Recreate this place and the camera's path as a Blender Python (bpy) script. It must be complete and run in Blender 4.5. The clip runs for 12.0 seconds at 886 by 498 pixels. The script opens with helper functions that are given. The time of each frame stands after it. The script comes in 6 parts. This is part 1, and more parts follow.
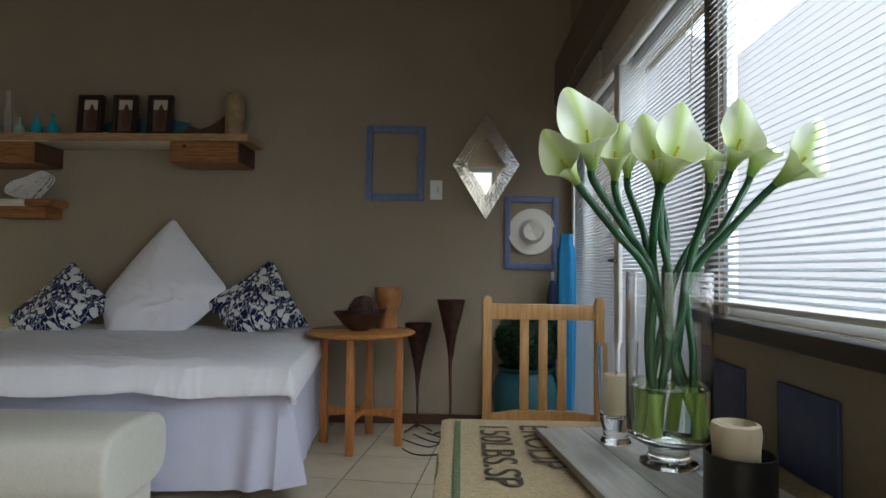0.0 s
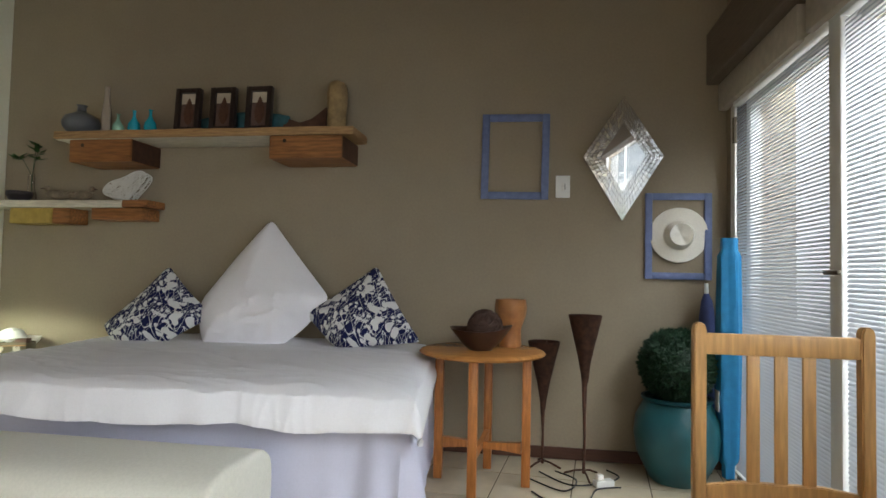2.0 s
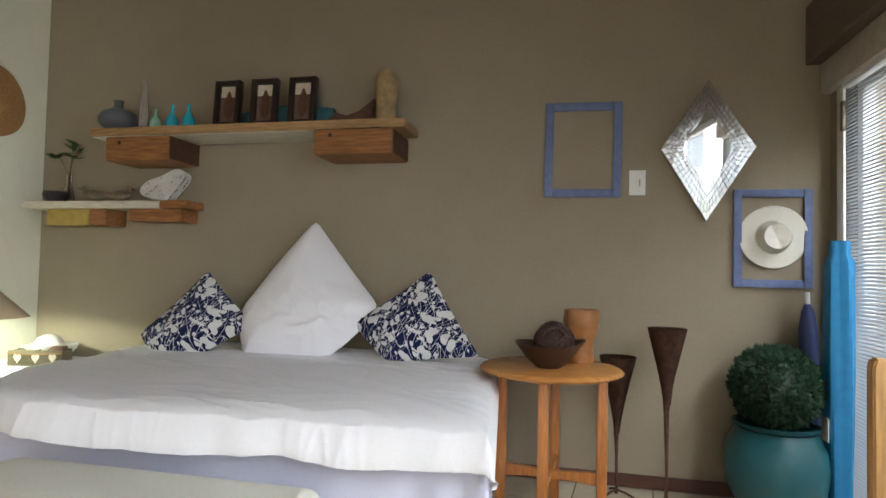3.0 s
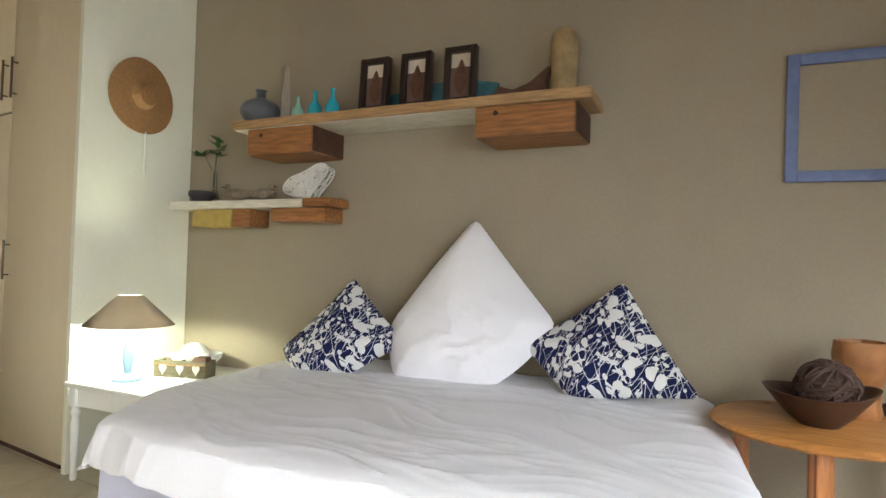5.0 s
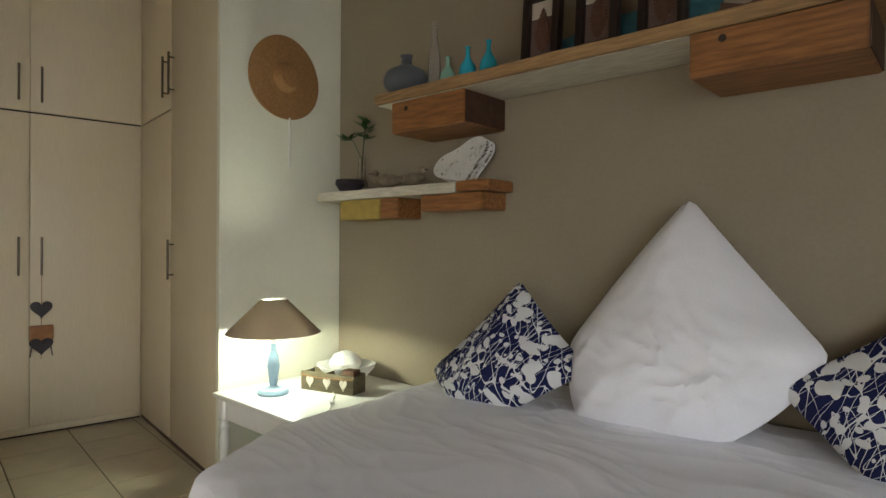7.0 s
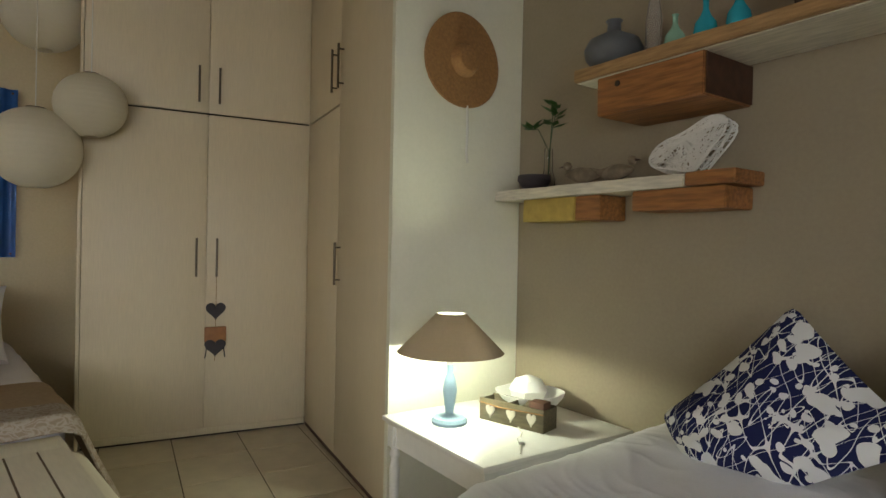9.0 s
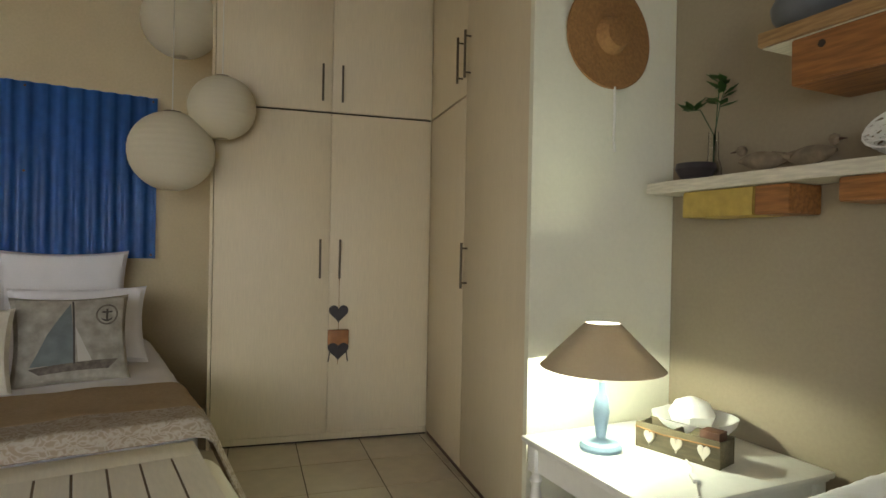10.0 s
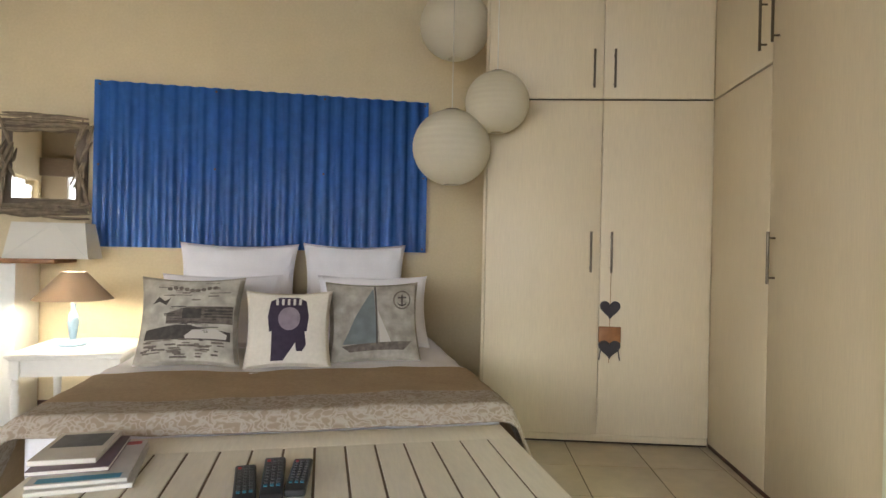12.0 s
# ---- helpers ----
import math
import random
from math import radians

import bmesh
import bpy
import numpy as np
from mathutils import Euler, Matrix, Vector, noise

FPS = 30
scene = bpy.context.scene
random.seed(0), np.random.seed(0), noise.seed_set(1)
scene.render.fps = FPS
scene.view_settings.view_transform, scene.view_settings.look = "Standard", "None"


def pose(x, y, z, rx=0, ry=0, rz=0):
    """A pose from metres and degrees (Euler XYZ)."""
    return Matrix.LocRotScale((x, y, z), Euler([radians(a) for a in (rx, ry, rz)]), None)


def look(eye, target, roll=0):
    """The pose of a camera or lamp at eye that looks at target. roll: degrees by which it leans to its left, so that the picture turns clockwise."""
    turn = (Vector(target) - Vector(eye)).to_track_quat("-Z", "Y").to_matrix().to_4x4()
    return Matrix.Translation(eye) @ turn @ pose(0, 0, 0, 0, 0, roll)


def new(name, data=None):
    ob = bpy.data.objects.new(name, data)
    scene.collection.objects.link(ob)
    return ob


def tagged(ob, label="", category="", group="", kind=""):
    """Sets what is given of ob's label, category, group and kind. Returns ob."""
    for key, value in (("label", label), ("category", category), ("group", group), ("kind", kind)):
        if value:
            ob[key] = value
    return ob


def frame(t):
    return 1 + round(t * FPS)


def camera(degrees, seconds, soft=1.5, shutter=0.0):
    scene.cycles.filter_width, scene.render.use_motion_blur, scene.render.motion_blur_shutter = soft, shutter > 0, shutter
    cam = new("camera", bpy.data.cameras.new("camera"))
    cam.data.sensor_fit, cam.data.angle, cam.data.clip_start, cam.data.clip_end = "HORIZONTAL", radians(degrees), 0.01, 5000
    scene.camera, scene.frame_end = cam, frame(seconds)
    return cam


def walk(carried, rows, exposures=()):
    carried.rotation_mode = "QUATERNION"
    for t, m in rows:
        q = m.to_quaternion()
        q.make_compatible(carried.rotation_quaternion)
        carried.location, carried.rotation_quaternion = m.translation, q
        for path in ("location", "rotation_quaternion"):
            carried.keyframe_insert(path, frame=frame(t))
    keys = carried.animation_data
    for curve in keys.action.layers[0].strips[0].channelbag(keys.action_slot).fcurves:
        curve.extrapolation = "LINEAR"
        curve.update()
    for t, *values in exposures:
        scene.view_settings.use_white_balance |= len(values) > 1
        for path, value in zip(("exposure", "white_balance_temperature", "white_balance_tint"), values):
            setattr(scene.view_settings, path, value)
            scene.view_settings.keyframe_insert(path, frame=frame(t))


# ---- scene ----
cam = camera(73.9, 12.0)
PATH = [
    (0, (0.031, 0.65, 1.104), (-0.032, 2.648, 1.175), 0.7),
    (0.5, (0.008, 0.802, 1.108), (-0.091, 2.798, 1.177), 0.7),
    (1, (-0.068, 0.927, 1.1), (-0.26, 2.917, 1.172), 0.9),
    (1.5, (-0.2, 1.061, 1.125), (-0.466, 3.042, 1.196), 1.0),
    (2, (-0.315, 1.159, 1.13), (-0.628, 3.133, 1.21), 1.2),
    (2.5, (-0.396, 1.293, 1.148), (-0.765, 3.258, 1.224), 1.3),
    (3, (-0.499, 1.465, 1.173), (-0.932, 3.417, 1.243), 1.3),
    (3.2, (-0.548, 1.532, 1.172), (-1.013, 3.476, 1.243), 1.5),
    (5, (-0.923, 2.024, 1.219), (-1.768, 3.836, 1.27), 1.6),
    (5.5, (-0.956, 2.167, 1.255), (-1.983, 3.883, 1.28), 1.3),
    (6, (-1.058, 2.314, 1.261), (-2.206, 3.952, 1.277), 1.2),
    (6.5, (-1.184, 2.498, 1.261), (-2.429, 4.063, 1.278), 1.3),
    (6.7, (-1.223, 2.563, 1.277), (-2.504, 4.099, 1.277), 0.9),
    (8.5, (-1.649, 2.806, 1.283), (-3.243, 4.015, 1.276), 1.1),
    (9, (-1.8, 2.792, 1.29), (-3.45, 3.923, 1.278), 1.2),
    (9.5, (-1.953, 2.786, 1.281), (-3.684, 3.788, 1.271), 1.1),
    (10, (-2.105, 2.804, 1.274), (-3.928, 3.625, 1.265), 1.1),
    (10.5, (-2.197, 2.759, 1.272), (-4.102, 3.365, 1.256), 1.0),
    (11, (-2.259, 2.632, 1.239), (-4.214, 3.053, 1.226), 1.1),
    (11.5, (-2.295, 2.558, 1.203), (-4.278, 2.817, 1.197), 1.2),
    (12, (-2.305, 2.499, 1.186), (-4.301, 2.626, 1.182), 1.2),
]
EXPOSURES = [(0.0, -2.05, 6250, 10), (0.7, -1.72, 6250, 10), (1.5, -1.42, 6600, 10), (3.0, -0.86, 6600, 11), (5.0, -0.32, 6600, 11), (5.5, -0.52, 6600, 11), (6.5, -1.05, 6700, 11),
             (8.5, -1.36, 7000, 11), (9.5, -1.1, 7000, 11), (11.0, -0.88, 6850, 12), (12.0, -0.32, 6700, 14)]
walk(cam, [(t, look(eye, target, roll)) for t, eye, target, roll in PATH], EXPOSURES)

# ---- world and light ----
world = bpy.data.worlds.new("sky")
scene.world = world
world.use_nodes = True
wn = world.node_tree
sky = wn.nodes.new("ShaderNodeTexSky")
sky.sky_type, sky.sun_disc = "NISHITA", False
sky.sun_elevation, sky.sun_rotation = radians(50), radians(70)
wn.nodes["Background"].inputs[1].default_value = 0.1
wn.links.new(sky.outputs[0], wn.nodes["Background"].inputs[0])


def lamp(name, kind, energy, m, colour=(1, 1, 1), **props):
    data = bpy.data.lights.new(name, kind)
    data.energy, data.color = energy, colour
    for key, value in props.items():
        if key == "size":
            data.size = value
        elif key == "size_y":
            data.size_y = value
        elif key == "shape":
            data.shape = value
        elif key == "radius":
            data.shadow_soft_size = value
        elif key == "angle":
            data.angle = value
    ob = new(name, data)
    ob.matrix_world = m
    return ob


WIN_Y0, WIN_Y1, WIN_Z0, WIN_Z1 = -1.6, 2.46, 0.98, 2.62
DOOR_Y0, DOOR_Y1, DOOR_H = 2.56, 4.72, 2.16
lamp("sun", "SUN", 1.0, look((6, 2, 8), (0, 2, 0)), (1, 0.97, 0.92), angle=radians(12))
lamp("window_daylight", "AREA", 620, look((1.6, 0.6, 1.9), (-1, 0.6, 1.6)), (0.86, 0.95, 1.0),
     shape="RECTANGLE", size=3.4, size_y=2.8)
lamp("window_skylight", "AREA", 520, look((1.5, 0.6, 2.95), (0.3, 0.6, 0.5)), (0.86, 0.95, 1.0),
     shape="RECTANGLE", size=3.4, size_y=1.2)
lamp("door_daylight", "AREA", 340, look((1.36, 3.64, 2.9), (0.3, 3.7, 0.7)), (0.86, 0.95, 1.0),
     shape="RECTANGLE", size=2.4, size_y=1.2)
# added fill light behind the walk, set in an added opening out of view
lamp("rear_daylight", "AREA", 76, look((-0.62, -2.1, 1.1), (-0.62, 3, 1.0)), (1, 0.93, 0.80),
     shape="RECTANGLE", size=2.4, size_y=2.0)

# ---- materials ----


def mat(name, colour, rough=0.6, metal=0.0, grain=0.0, scale=30.0, dark=0.75, bump=0.0, stretch=(1, 1, 1),
        blotch=0.0, transmission=0.0, ior=1.45, spec=0.5, emit=0.0, translucent=0.0):
    m = bpy.data.materials.new(name)
    m.use_nodes = True
    nt = m.node_tree
    b = nt.nodes["Principled BSDF"]
    b.inputs["Roughness"].default_value = rough
    b.inputs["Metallic"].default_value = metal
    b.inputs["IOR"].default_value = ior
    b.inputs["Specular IOR Level"].default_value = spec
    b.inputs["Transmission Weight"].default_value = transmission
    b.inputs["Base Color"].default_value = (*colour, 1)
    if emit:
        b.inputs["Emission Color"].default_value = (*colour, 1)
        b.inputs["Emission Strength"].default_value = emit
    if grain or bump or blotch:
        tc = nt.nodes.new("ShaderNodeTexCoord")
        mp = nt.nodes.new("ShaderNodeMapping")
        mp.inputs["Scale"].default_value = stretch
        nt.links.new(tc.outputs["Object"], mp.inputs[0])
        n1 = nt.nodes.new("ShaderNodeTexNoise")
        n1.inputs["Scale"].default_value, n1.inputs["Detail"].default_value = scale, 6
        nt.links.new(mp.outputs[0], n1.inputs["Vector"])
        n2 = nt.nodes.new("ShaderNodeTexNoise")
        n2.inputs["Scale"].default_value, n2.inputs["Detail"].default_value = scale / 12, 3
        nt.links.new(mp.outputs[0], n2.inputs["Vector"])
        mix = nt.nodes.new("ShaderNodeMix")
        mix.data_type = "RGBA"
        mix.inputs[6].default_value = (*[c * dark for c in colour], 1)
        mix.inputs[7].default_value = (*colour, 1)
        ramp = nt.nodes.new("ShaderNodeMapRange")
        ramp.inputs[1].default_value, ramp.inputs[2].default_value = 0.5 - 0.5 / (1 + 3 * grain), 0.5 + 0.2
        nt.links.new(n1.outputs[0], ramp.inputs[0])
        nt.links.new(ramp.outputs[0], mix.inputs[0])
        mix2 = nt.nodes.new("ShaderNodeMix")
        mix2.data_type, mix2.blend_type = "RGBA", "MULTIPLY"
        mix2.inputs[0].default_value = blotch
        nt.links.new(mix.outputs[2], mix2.inputs[6])
        nt.links.new(n2.outputs[0], mix2.inputs[7])
        gain = nt.nodes.new("ShaderNodeMix")
        gain.data_type, gain.blend_type, gain.clamp_result = "RGBA", "MULTIPLY", False
        gain.inputs[0].default_value = 1.0
        g = 1 + blotch * 0.9
        gain.inputs[7].default_value = (g, g, g, 1)
        nt.links.new(mix2.outputs[2], gain.inputs[6])
        nt.links.new(gain.outputs[2], b.inputs["Base Color"])
        if bump:
            bp = nt.nodes.new("ShaderNodeBump")
            bp.inputs["Strength"].default_value, bp.inputs["Distance"].default_value = bump, 0.01
            nt.links.new(n1.outputs[0], bp.inputs["Height"])
            nt.links.new(bp.outputs[0], b.inputs["Normal"])
    if translucent:
        tr = nt.nodes.new("ShaderNodeBsdfTranslucent")
        tr.inputs[0].default_value = (*colour, 1)
        ms = nt.nodes.new("ShaderNodeMixShader")
        ms.inputs[0].default_value = translucent
        nt.links.new(b.outputs[0], ms.inputs[1])
        nt.links.new(tr.outputs[0], ms.inputs[2])
        nt.links.new(ms.outputs[0], nt.nodes["Material Output"].inputs[0])
    return m


M = {}
M["brown_wall"] = mat("taupe_plaster", (0.285, 0.235, 0.17), 0.75, grain=0.5, scale=60, dark=0.93, bump=0.08, blotch=0.12, spec=0.25)
M["cream_wall"] = mat("cream_plaster", (0.66, 0.55, 0.36), 0.75, grain=0.5, scale=60, dark=0.93, bump=0.06, blotch=0.1, spec=0.25)
M["white_wall"] = mat("white_plaster", (0.73, 0.71, 0.59), 0.7, grain=0.35, scale=50, dark=0.96, bump=0.08, blotch=0.1, spec=0.25)
# ceiling stays out of view; its brown is chosen to hold down bounce light
M["ceiling"] = mat("dark_ceiling", (0.27, 0.20, 0.13), 0.8, grain=0.3, scale=40, dark=0.95)
M["grout"] = mat("grey_grout", (0.17, 0.14, 0.10), 0.9, grain=0.5, scale=80)
M["tile"] = mat("beige_tile", (0.50, 0.43, 0.31), 0.28, grain=0.6, scale=9, dark=0.86, blotch=0.25, spec=0.5)
M["laminate"] = mat("limed_laminate", (0.67, 0.57, 0.405), 0.45, grain=0.6, scale=26, dark=0.92, stretch=(6, 6, 0.35), blotch=0.06, spec=0.4)
M["gap"] = mat("dark_gap", (0.03, 0.022, 0.015), 0.9)
M["steel"] = mat("brushed_steel", (0.15, 0.125, 0.095), 0.4, metal=1.0)
M["white_paint"] = mat("white_paint", (0.80, 0.79, 0.75), 0.4, grain=0.4, scale=30, dark=0.95, bump=0.02)
M["cream_paint"] = mat("cream_paint", (0.79, 0.73, 0.60), 0.45, grain=0.5, scale=24, dark=0.92, stretch=(4, 0.6, 4), blotch=0.12, bump=0.03)
M["groove"] = mat("brown_groove", (0.20, 0.145, 0.09), 0.8, grain=0.5, scale=40)
M["white_metal"] = mat("white_metal", (0.78, 0.78, 0.76), 0.35)
M["slat"] = mat("blind_slat", (0.58, 0.60, 0.63), 0.4, spec=0.4)
M["dark_sill"] = mat("dark_sill", (0.02, 0.019, 0.019), 0.35, grain=0.3, scale=40)
M["dark_wood"] = mat("dark_beam_wood", (0.15, 0.11, 0.08), 0.6, grain=0.8, scale=18, stretch=(8, 0.6, 8), bump=0.15)
M["skirting"] = mat("red_brown_skirting", (0.09, 0.035, 0.022), 0.45, grain=0.6, scale=20, stretch=(0.5, 5, 5))
M["valance"] = mat("blind_headrail", (0.50, 0.45, 0.38), 0.5, grain=0.3, scale=20)
M["orange_wood"] = mat("orange_varnished_wood", (0.46, 0.17, 0.045), 0.3, grain=0.9, scale=14, dark=0.68, stretch=(7, 7, 0.8), blotch=0.2, bump=0.04)
M["orange_wood_top"] = mat("orange_varnished_top", (0.50, 0.215, 0.06), 0.25, grain=0.9, scale=10, dark=0.72, stretch=(1, 7, 4), blotch=0.2, bump=0.03)
M["chair_wood"] = mat("honey_pine", (0.60, 0.34, 0.135), 0.35, grain=0.9, scale=12, dark=0.70, stretch=(7, 7, 0.7), blotch=0.25, bump=0.05)
M["shelf_wood"] = mat("raw_pine_plank", (0.40, 0.235, 0.105), 0.6, grain=0.9, scale=13, dark=0.6, stretch=(0.7, 6, 7), blotch=0.3, bump=0.12)
M["block_wood"] = mat("reddish_timber_block", (0.34, 0.14, 0.045), 0.5, grain=0.8, scale=10, dark=0.5, stretch=(0.7, 6, 7), blotch=0.55, bump=0.15)
M["end_grain"] = mat("dark_end_grain", (0.075, 0.032, 0.017), 0.6, grain=0.8, scale=24, dark=0.6, blotch=0.4, bump=0.15)
M["block_yellow"] = mat("yellow_painted_block", (0.45, 0.32, 0.08), 0.55, grain=0.7, scale=20, dark=0.75, blotch=0.2, bump=0.1)
M["limewash"] = mat("limewashed_plank", (0.66, 0.61, 0.50), 0.65, grain=0.9, scale=16, dark=0.75, stretch=(0.7, 5, 6), blotch=0.2, bump=0.12)
M["linen"] = mat("white_linen", (0.86, 0.85, 0.89), 0.85, grain=0.3, scale=120, dark=0.96, bump=0.05, spec=0.15)
M["skirt"] = mat("lilac_white_valance", (0.62, 0.62, 0.76), 0.85, grain=0.3, scale=120, dark=0.95, bump=0.05, spec=0.15)
M["cream_cloth"] = mat("cream_upholstery", (0.72, 0.70, 0.62), 0.8, grain=0.5, scale=90, dark=0.92, bump=0.08, spec=0.2)
M["throw"] = mat("taupe_throw", (0.41, 0.30, 0.19), 0.9, grain=0.6, scale=60, dark=0.85, bump=0.1, spec=0.15)
M["blue_frame"] = mat("blue_grey_paint", (0.13, 0.17, 0.33), 0.5, grain=0.8, scale=24, dark=0.78, blotch=0.25, bump=0.08)
M["blue_panel"] = mat("navy_panel", (0.06, 0.075, 0.16), 0.55, grain=0.6, scale=24, dark=0.8, blotch=0.25)
M["corrugated"] = mat("blue_corrugated_metal", (0.045, 0.18, 0.56), 0.26, grain=0.5, scale=14, dark=0.85, blotch=0.2, spec=0.5)
M["mirror"] = mat("mirror_glass", (0.92, 0.93, 0.93), 0.02, metal=1.0)
M["mosaic"] = mat("silver_mosaic", (0.75, 0.76, 0.76), 0.12, metal=1.0)
M["glass"] = mat("clear_glass", (1, 1, 1), 0.0, transmission=1.0, ior=1.45)
M["water"] = mat("water", (0.93, 1.0, 0.93), 0.0, transmission=1.0, ior=1.33)
M["paper"] = mat("rice_paper", (0.96, 0.92, 0.81), 0.8, grain=0.4, scale=40, dark=0.97, translucent=0.42)
M["shade"] = mat("taupe_lampshade", (0.42, 0.34, 0.28), 0.85, grain=0.4, scale=90, dark=0.93, translucent=0.30)
M["shade_in"] = mat("white_shade_lining", (0.85, 0.83, 0.78), 0.8)
M["pale_blue"] = mat("pale_blue_paint", (0.36, 0.52, 0.66), 0.45, grain=0.4, scale=30, dark=0.93)
M["bulb"] = mat("lit_bulb", (1, 0.93, 0.75), 0.4, emit=12)
M["black_frame"] = mat("black_brown_wood", (0.022, 0.012, 0.010), 0.35, grain=0.5, scale=20)
M["turquoise"] = mat("turquoise_glass_glaze", (0.02, 0.36, 0.48), 0.12, grain=0.2, scale=20, dark=0.9)
M["mint"] = mat("mint_glaze", (0.25, 0.46, 0.36), 0.15, grain=0.2, scale=20, dark=0.9)
M["grey_ceramic"] = mat("blue_grey_ceramic", (0.12, 0.13, 0.15), 0.45, grain=0.4, scale=24, dark=0.85)
M["cord"] = mat("white_cord", (0.7, 0.68, 0.62), 0.6)
M["rust"] = mat("rusted_iron", (0.10, 0.040, 0.022), 0.75, grain=0.9, scale=30, dark=0.5, blotch=0.4, bump=0.3)
M["teal_pot"] = mat("teal_glazed_pot", (0.013, 0.085, 0.10), 0.3, grain=0.6, scale=10, dark=0.8, blotch=0.3)
M["leaf_dark"] = mat("topiary_leaf", (0.012, 0.045, 0.018), 0.5, grain=0.6, scale=50, dark=0.6)
M["straw"] = mat("tan_straw", (0.34, 0.17, 0.06), 0.75, grain=0.8, scale=70, dark=0.75, bump=0.3)
M["hat_white"] = mat("cream_felt_hat", (0.74, 0.70, 0.62), 0.8, grain=0.4, scale=90, dark=0.93, bump=0.1)
M["dark_bowl"] = mat("dark_carved_wood", (0.055, 0.025, 0.016), 0.4, grain=0.6, scale=20, dark=0.7)
M["twig"] = mat("brown_twig", (0.07, 0.035, 0.025), 0.7, grain=0.5, scale=30)
M["white_twig"] = mat("white_twig", (0.72, 0.70, 0.66), 0.7)
M["burl"] = mat("carved_orange_wood", (0.36, 0.15, 0.05), 0.45, grain=0.9, scale=14, dark=0.6, blotch=0.4, bump=0.3)
M["blue_cloth"] = mat("bright_blue_umbrella_cloth", (0.012, 0.20, 0.42), 0.6, grain=0.5, scale=20, dark=0.8)
M["navy_cloth"] = mat("navy_cloth", (0.05, 0.07, 0.19), 0.7, grain=0.4, scale=30, dark=0.8)
M["stem"] = mat("lily_stem", (0.014, 0.075, 0.025), 0.35, grain=0.4, scale=30, dark=0.7)
M["stem_pale"] = mat("pale_stem_foot", (0.25, 0.37, 0.07), 0.4)
M["spadix"] = mat("yellow_spadix", (0.42, 0.40, 0.04), 0.6)
M["black_pot"] = mat("black_ribbed_cup", (0.014, 0.013, 0.014), 0.3, grain=0.4, scale=60)
M["wax"] = mat("cream_wax", (0.66, 0.57, 0.40), 0.45, grain=0.4, scale=25, dark=0.9, translucent=0.1)
M["burlap"] = mat("burlap_sack", (0.48, 0.37, 0.21), 0.9, grain=0.9, scale=160, dark=0.7, bump=0.25, blotch=0.15)
M["burlap_ink"] = mat("faded_black_ink", (0.10, 0.075, 0.05), 0.9, grain=0.9, scale=120, dark=0.6)
M["burlap_green"] = mat("green_stripe", (0.15, 0.20, 0.09), 0.9, grain=0.9, scale=120, dark=0.6)
M["tray"] = mat("grey_weathered_board", (0.56, 0.54, 0.49), 0.4, grain=0.9, scale=10, dark=0.7, stretch=(6, 0.6, 6), blotch=0.35, bump=0.08)
M["drift"] = mat("driftwood", (0.27, 0.21, 0.145), 0.8, grain=0.9, scale=22, dark=0.6, blotch=0.3, bump=0.2)
M["black_plastic"] = mat("black_plastic", (0.014, 0.014, 0.016), 0.35)
M["heart_dark"] = mat("dark_slate_heart", (0.035, 0.028, 0.035), 0.5, grain=0.4, scale=30)
M["paper_white"] = mat("page_paper", (0.70, 0.67, 0.6), 0.7)

# ---- mesh helpers ----


def box_bm(size, bevel=0.0, centre=(0, 0, 0), seg=2):
    bm = bmesh.new()
    bmesh.ops.create_cube(bm, size=1.0)
    for v in bm.verts:
        v.co = Vector((v.co.x * size[0] + centre[0], v.co.y * size[1] + centre[1], v.co.z * size[2] + centre[2]))
    if bevel:
        bmesh.ops.bevel(bm, geom=list(bm.edges), offset=bevel, segments=seg, affect="EDGES", profile=0.5)
    return bm


def span_bm(a, b, bevel=0.0, seg=2):
    return box_bm([b[i] - a[i] for i in range(3)], bevel, [(a[i] + b[i]) / 2 for i in range(3)], seg)


def lathe_bm(profile, steps=40, wobble=0.0):
    bm = bmesh.new()
    rings = []
    for i, (r, z) in enumerate(profile):
        ring = []
        for k in range(steps):
            a = 2 * math.pi * k / steps
            rr = max(r, 0.0004) * (1 + wobble * noise.noise(Vector((math.cos(a) * 2, math.sin(a) * 2, z * 12))))
            ring.append(bm.verts.new((rr * math.cos(a), rr * math.sin(a), z)))
        rings.append(ring)
    for a, b in zip(rings, rings[1:]):
        for k in range(steps):
            bm.faces.new((a[k], a[(k + 1) % steps], b[(k + 1) % steps], b[k]))
    bm.faces.new(rings[0][::-1])
    bm.faces.new(rings[-1])
    return bm


def tube_bm(points, radii, steps=8, bm=None):
    bm = bm or bmesh.new()
    pts = [Vector(p) for p in points]
    if not hasattr(radii, "__len__"):
        radii = [radii] * len(pts)
    rings = []
    for i, p in enumerate(pts):
        d = (pts[min(i + 1, len(pts) - 1)] - pts[max(i - 1, 0)]).normalized()
        side = d.cross(Vector((0.13, 0.31, 0.94)))
        side = side.normalized() if side.length > 1e-4 else Vector((1, 0, 0))
        up = side.cross(d)
        rings.append([bm.verts.new(p + radii[i] * (math.cos(2 * math.pi * k / steps) * side + math.sin(2 * math.pi * k / steps) * up)) for k in range(steps)])
    for a, b in zip(rings, rings[1:]):
        for k in range(steps):
            bm.faces.new((a[k], a[(k + 1) % steps], b[(k + 1) % steps], b[k]))
    bm.faces.new(rings[0][::-1])
    bm.faces.new(rings[-1])
    return bm


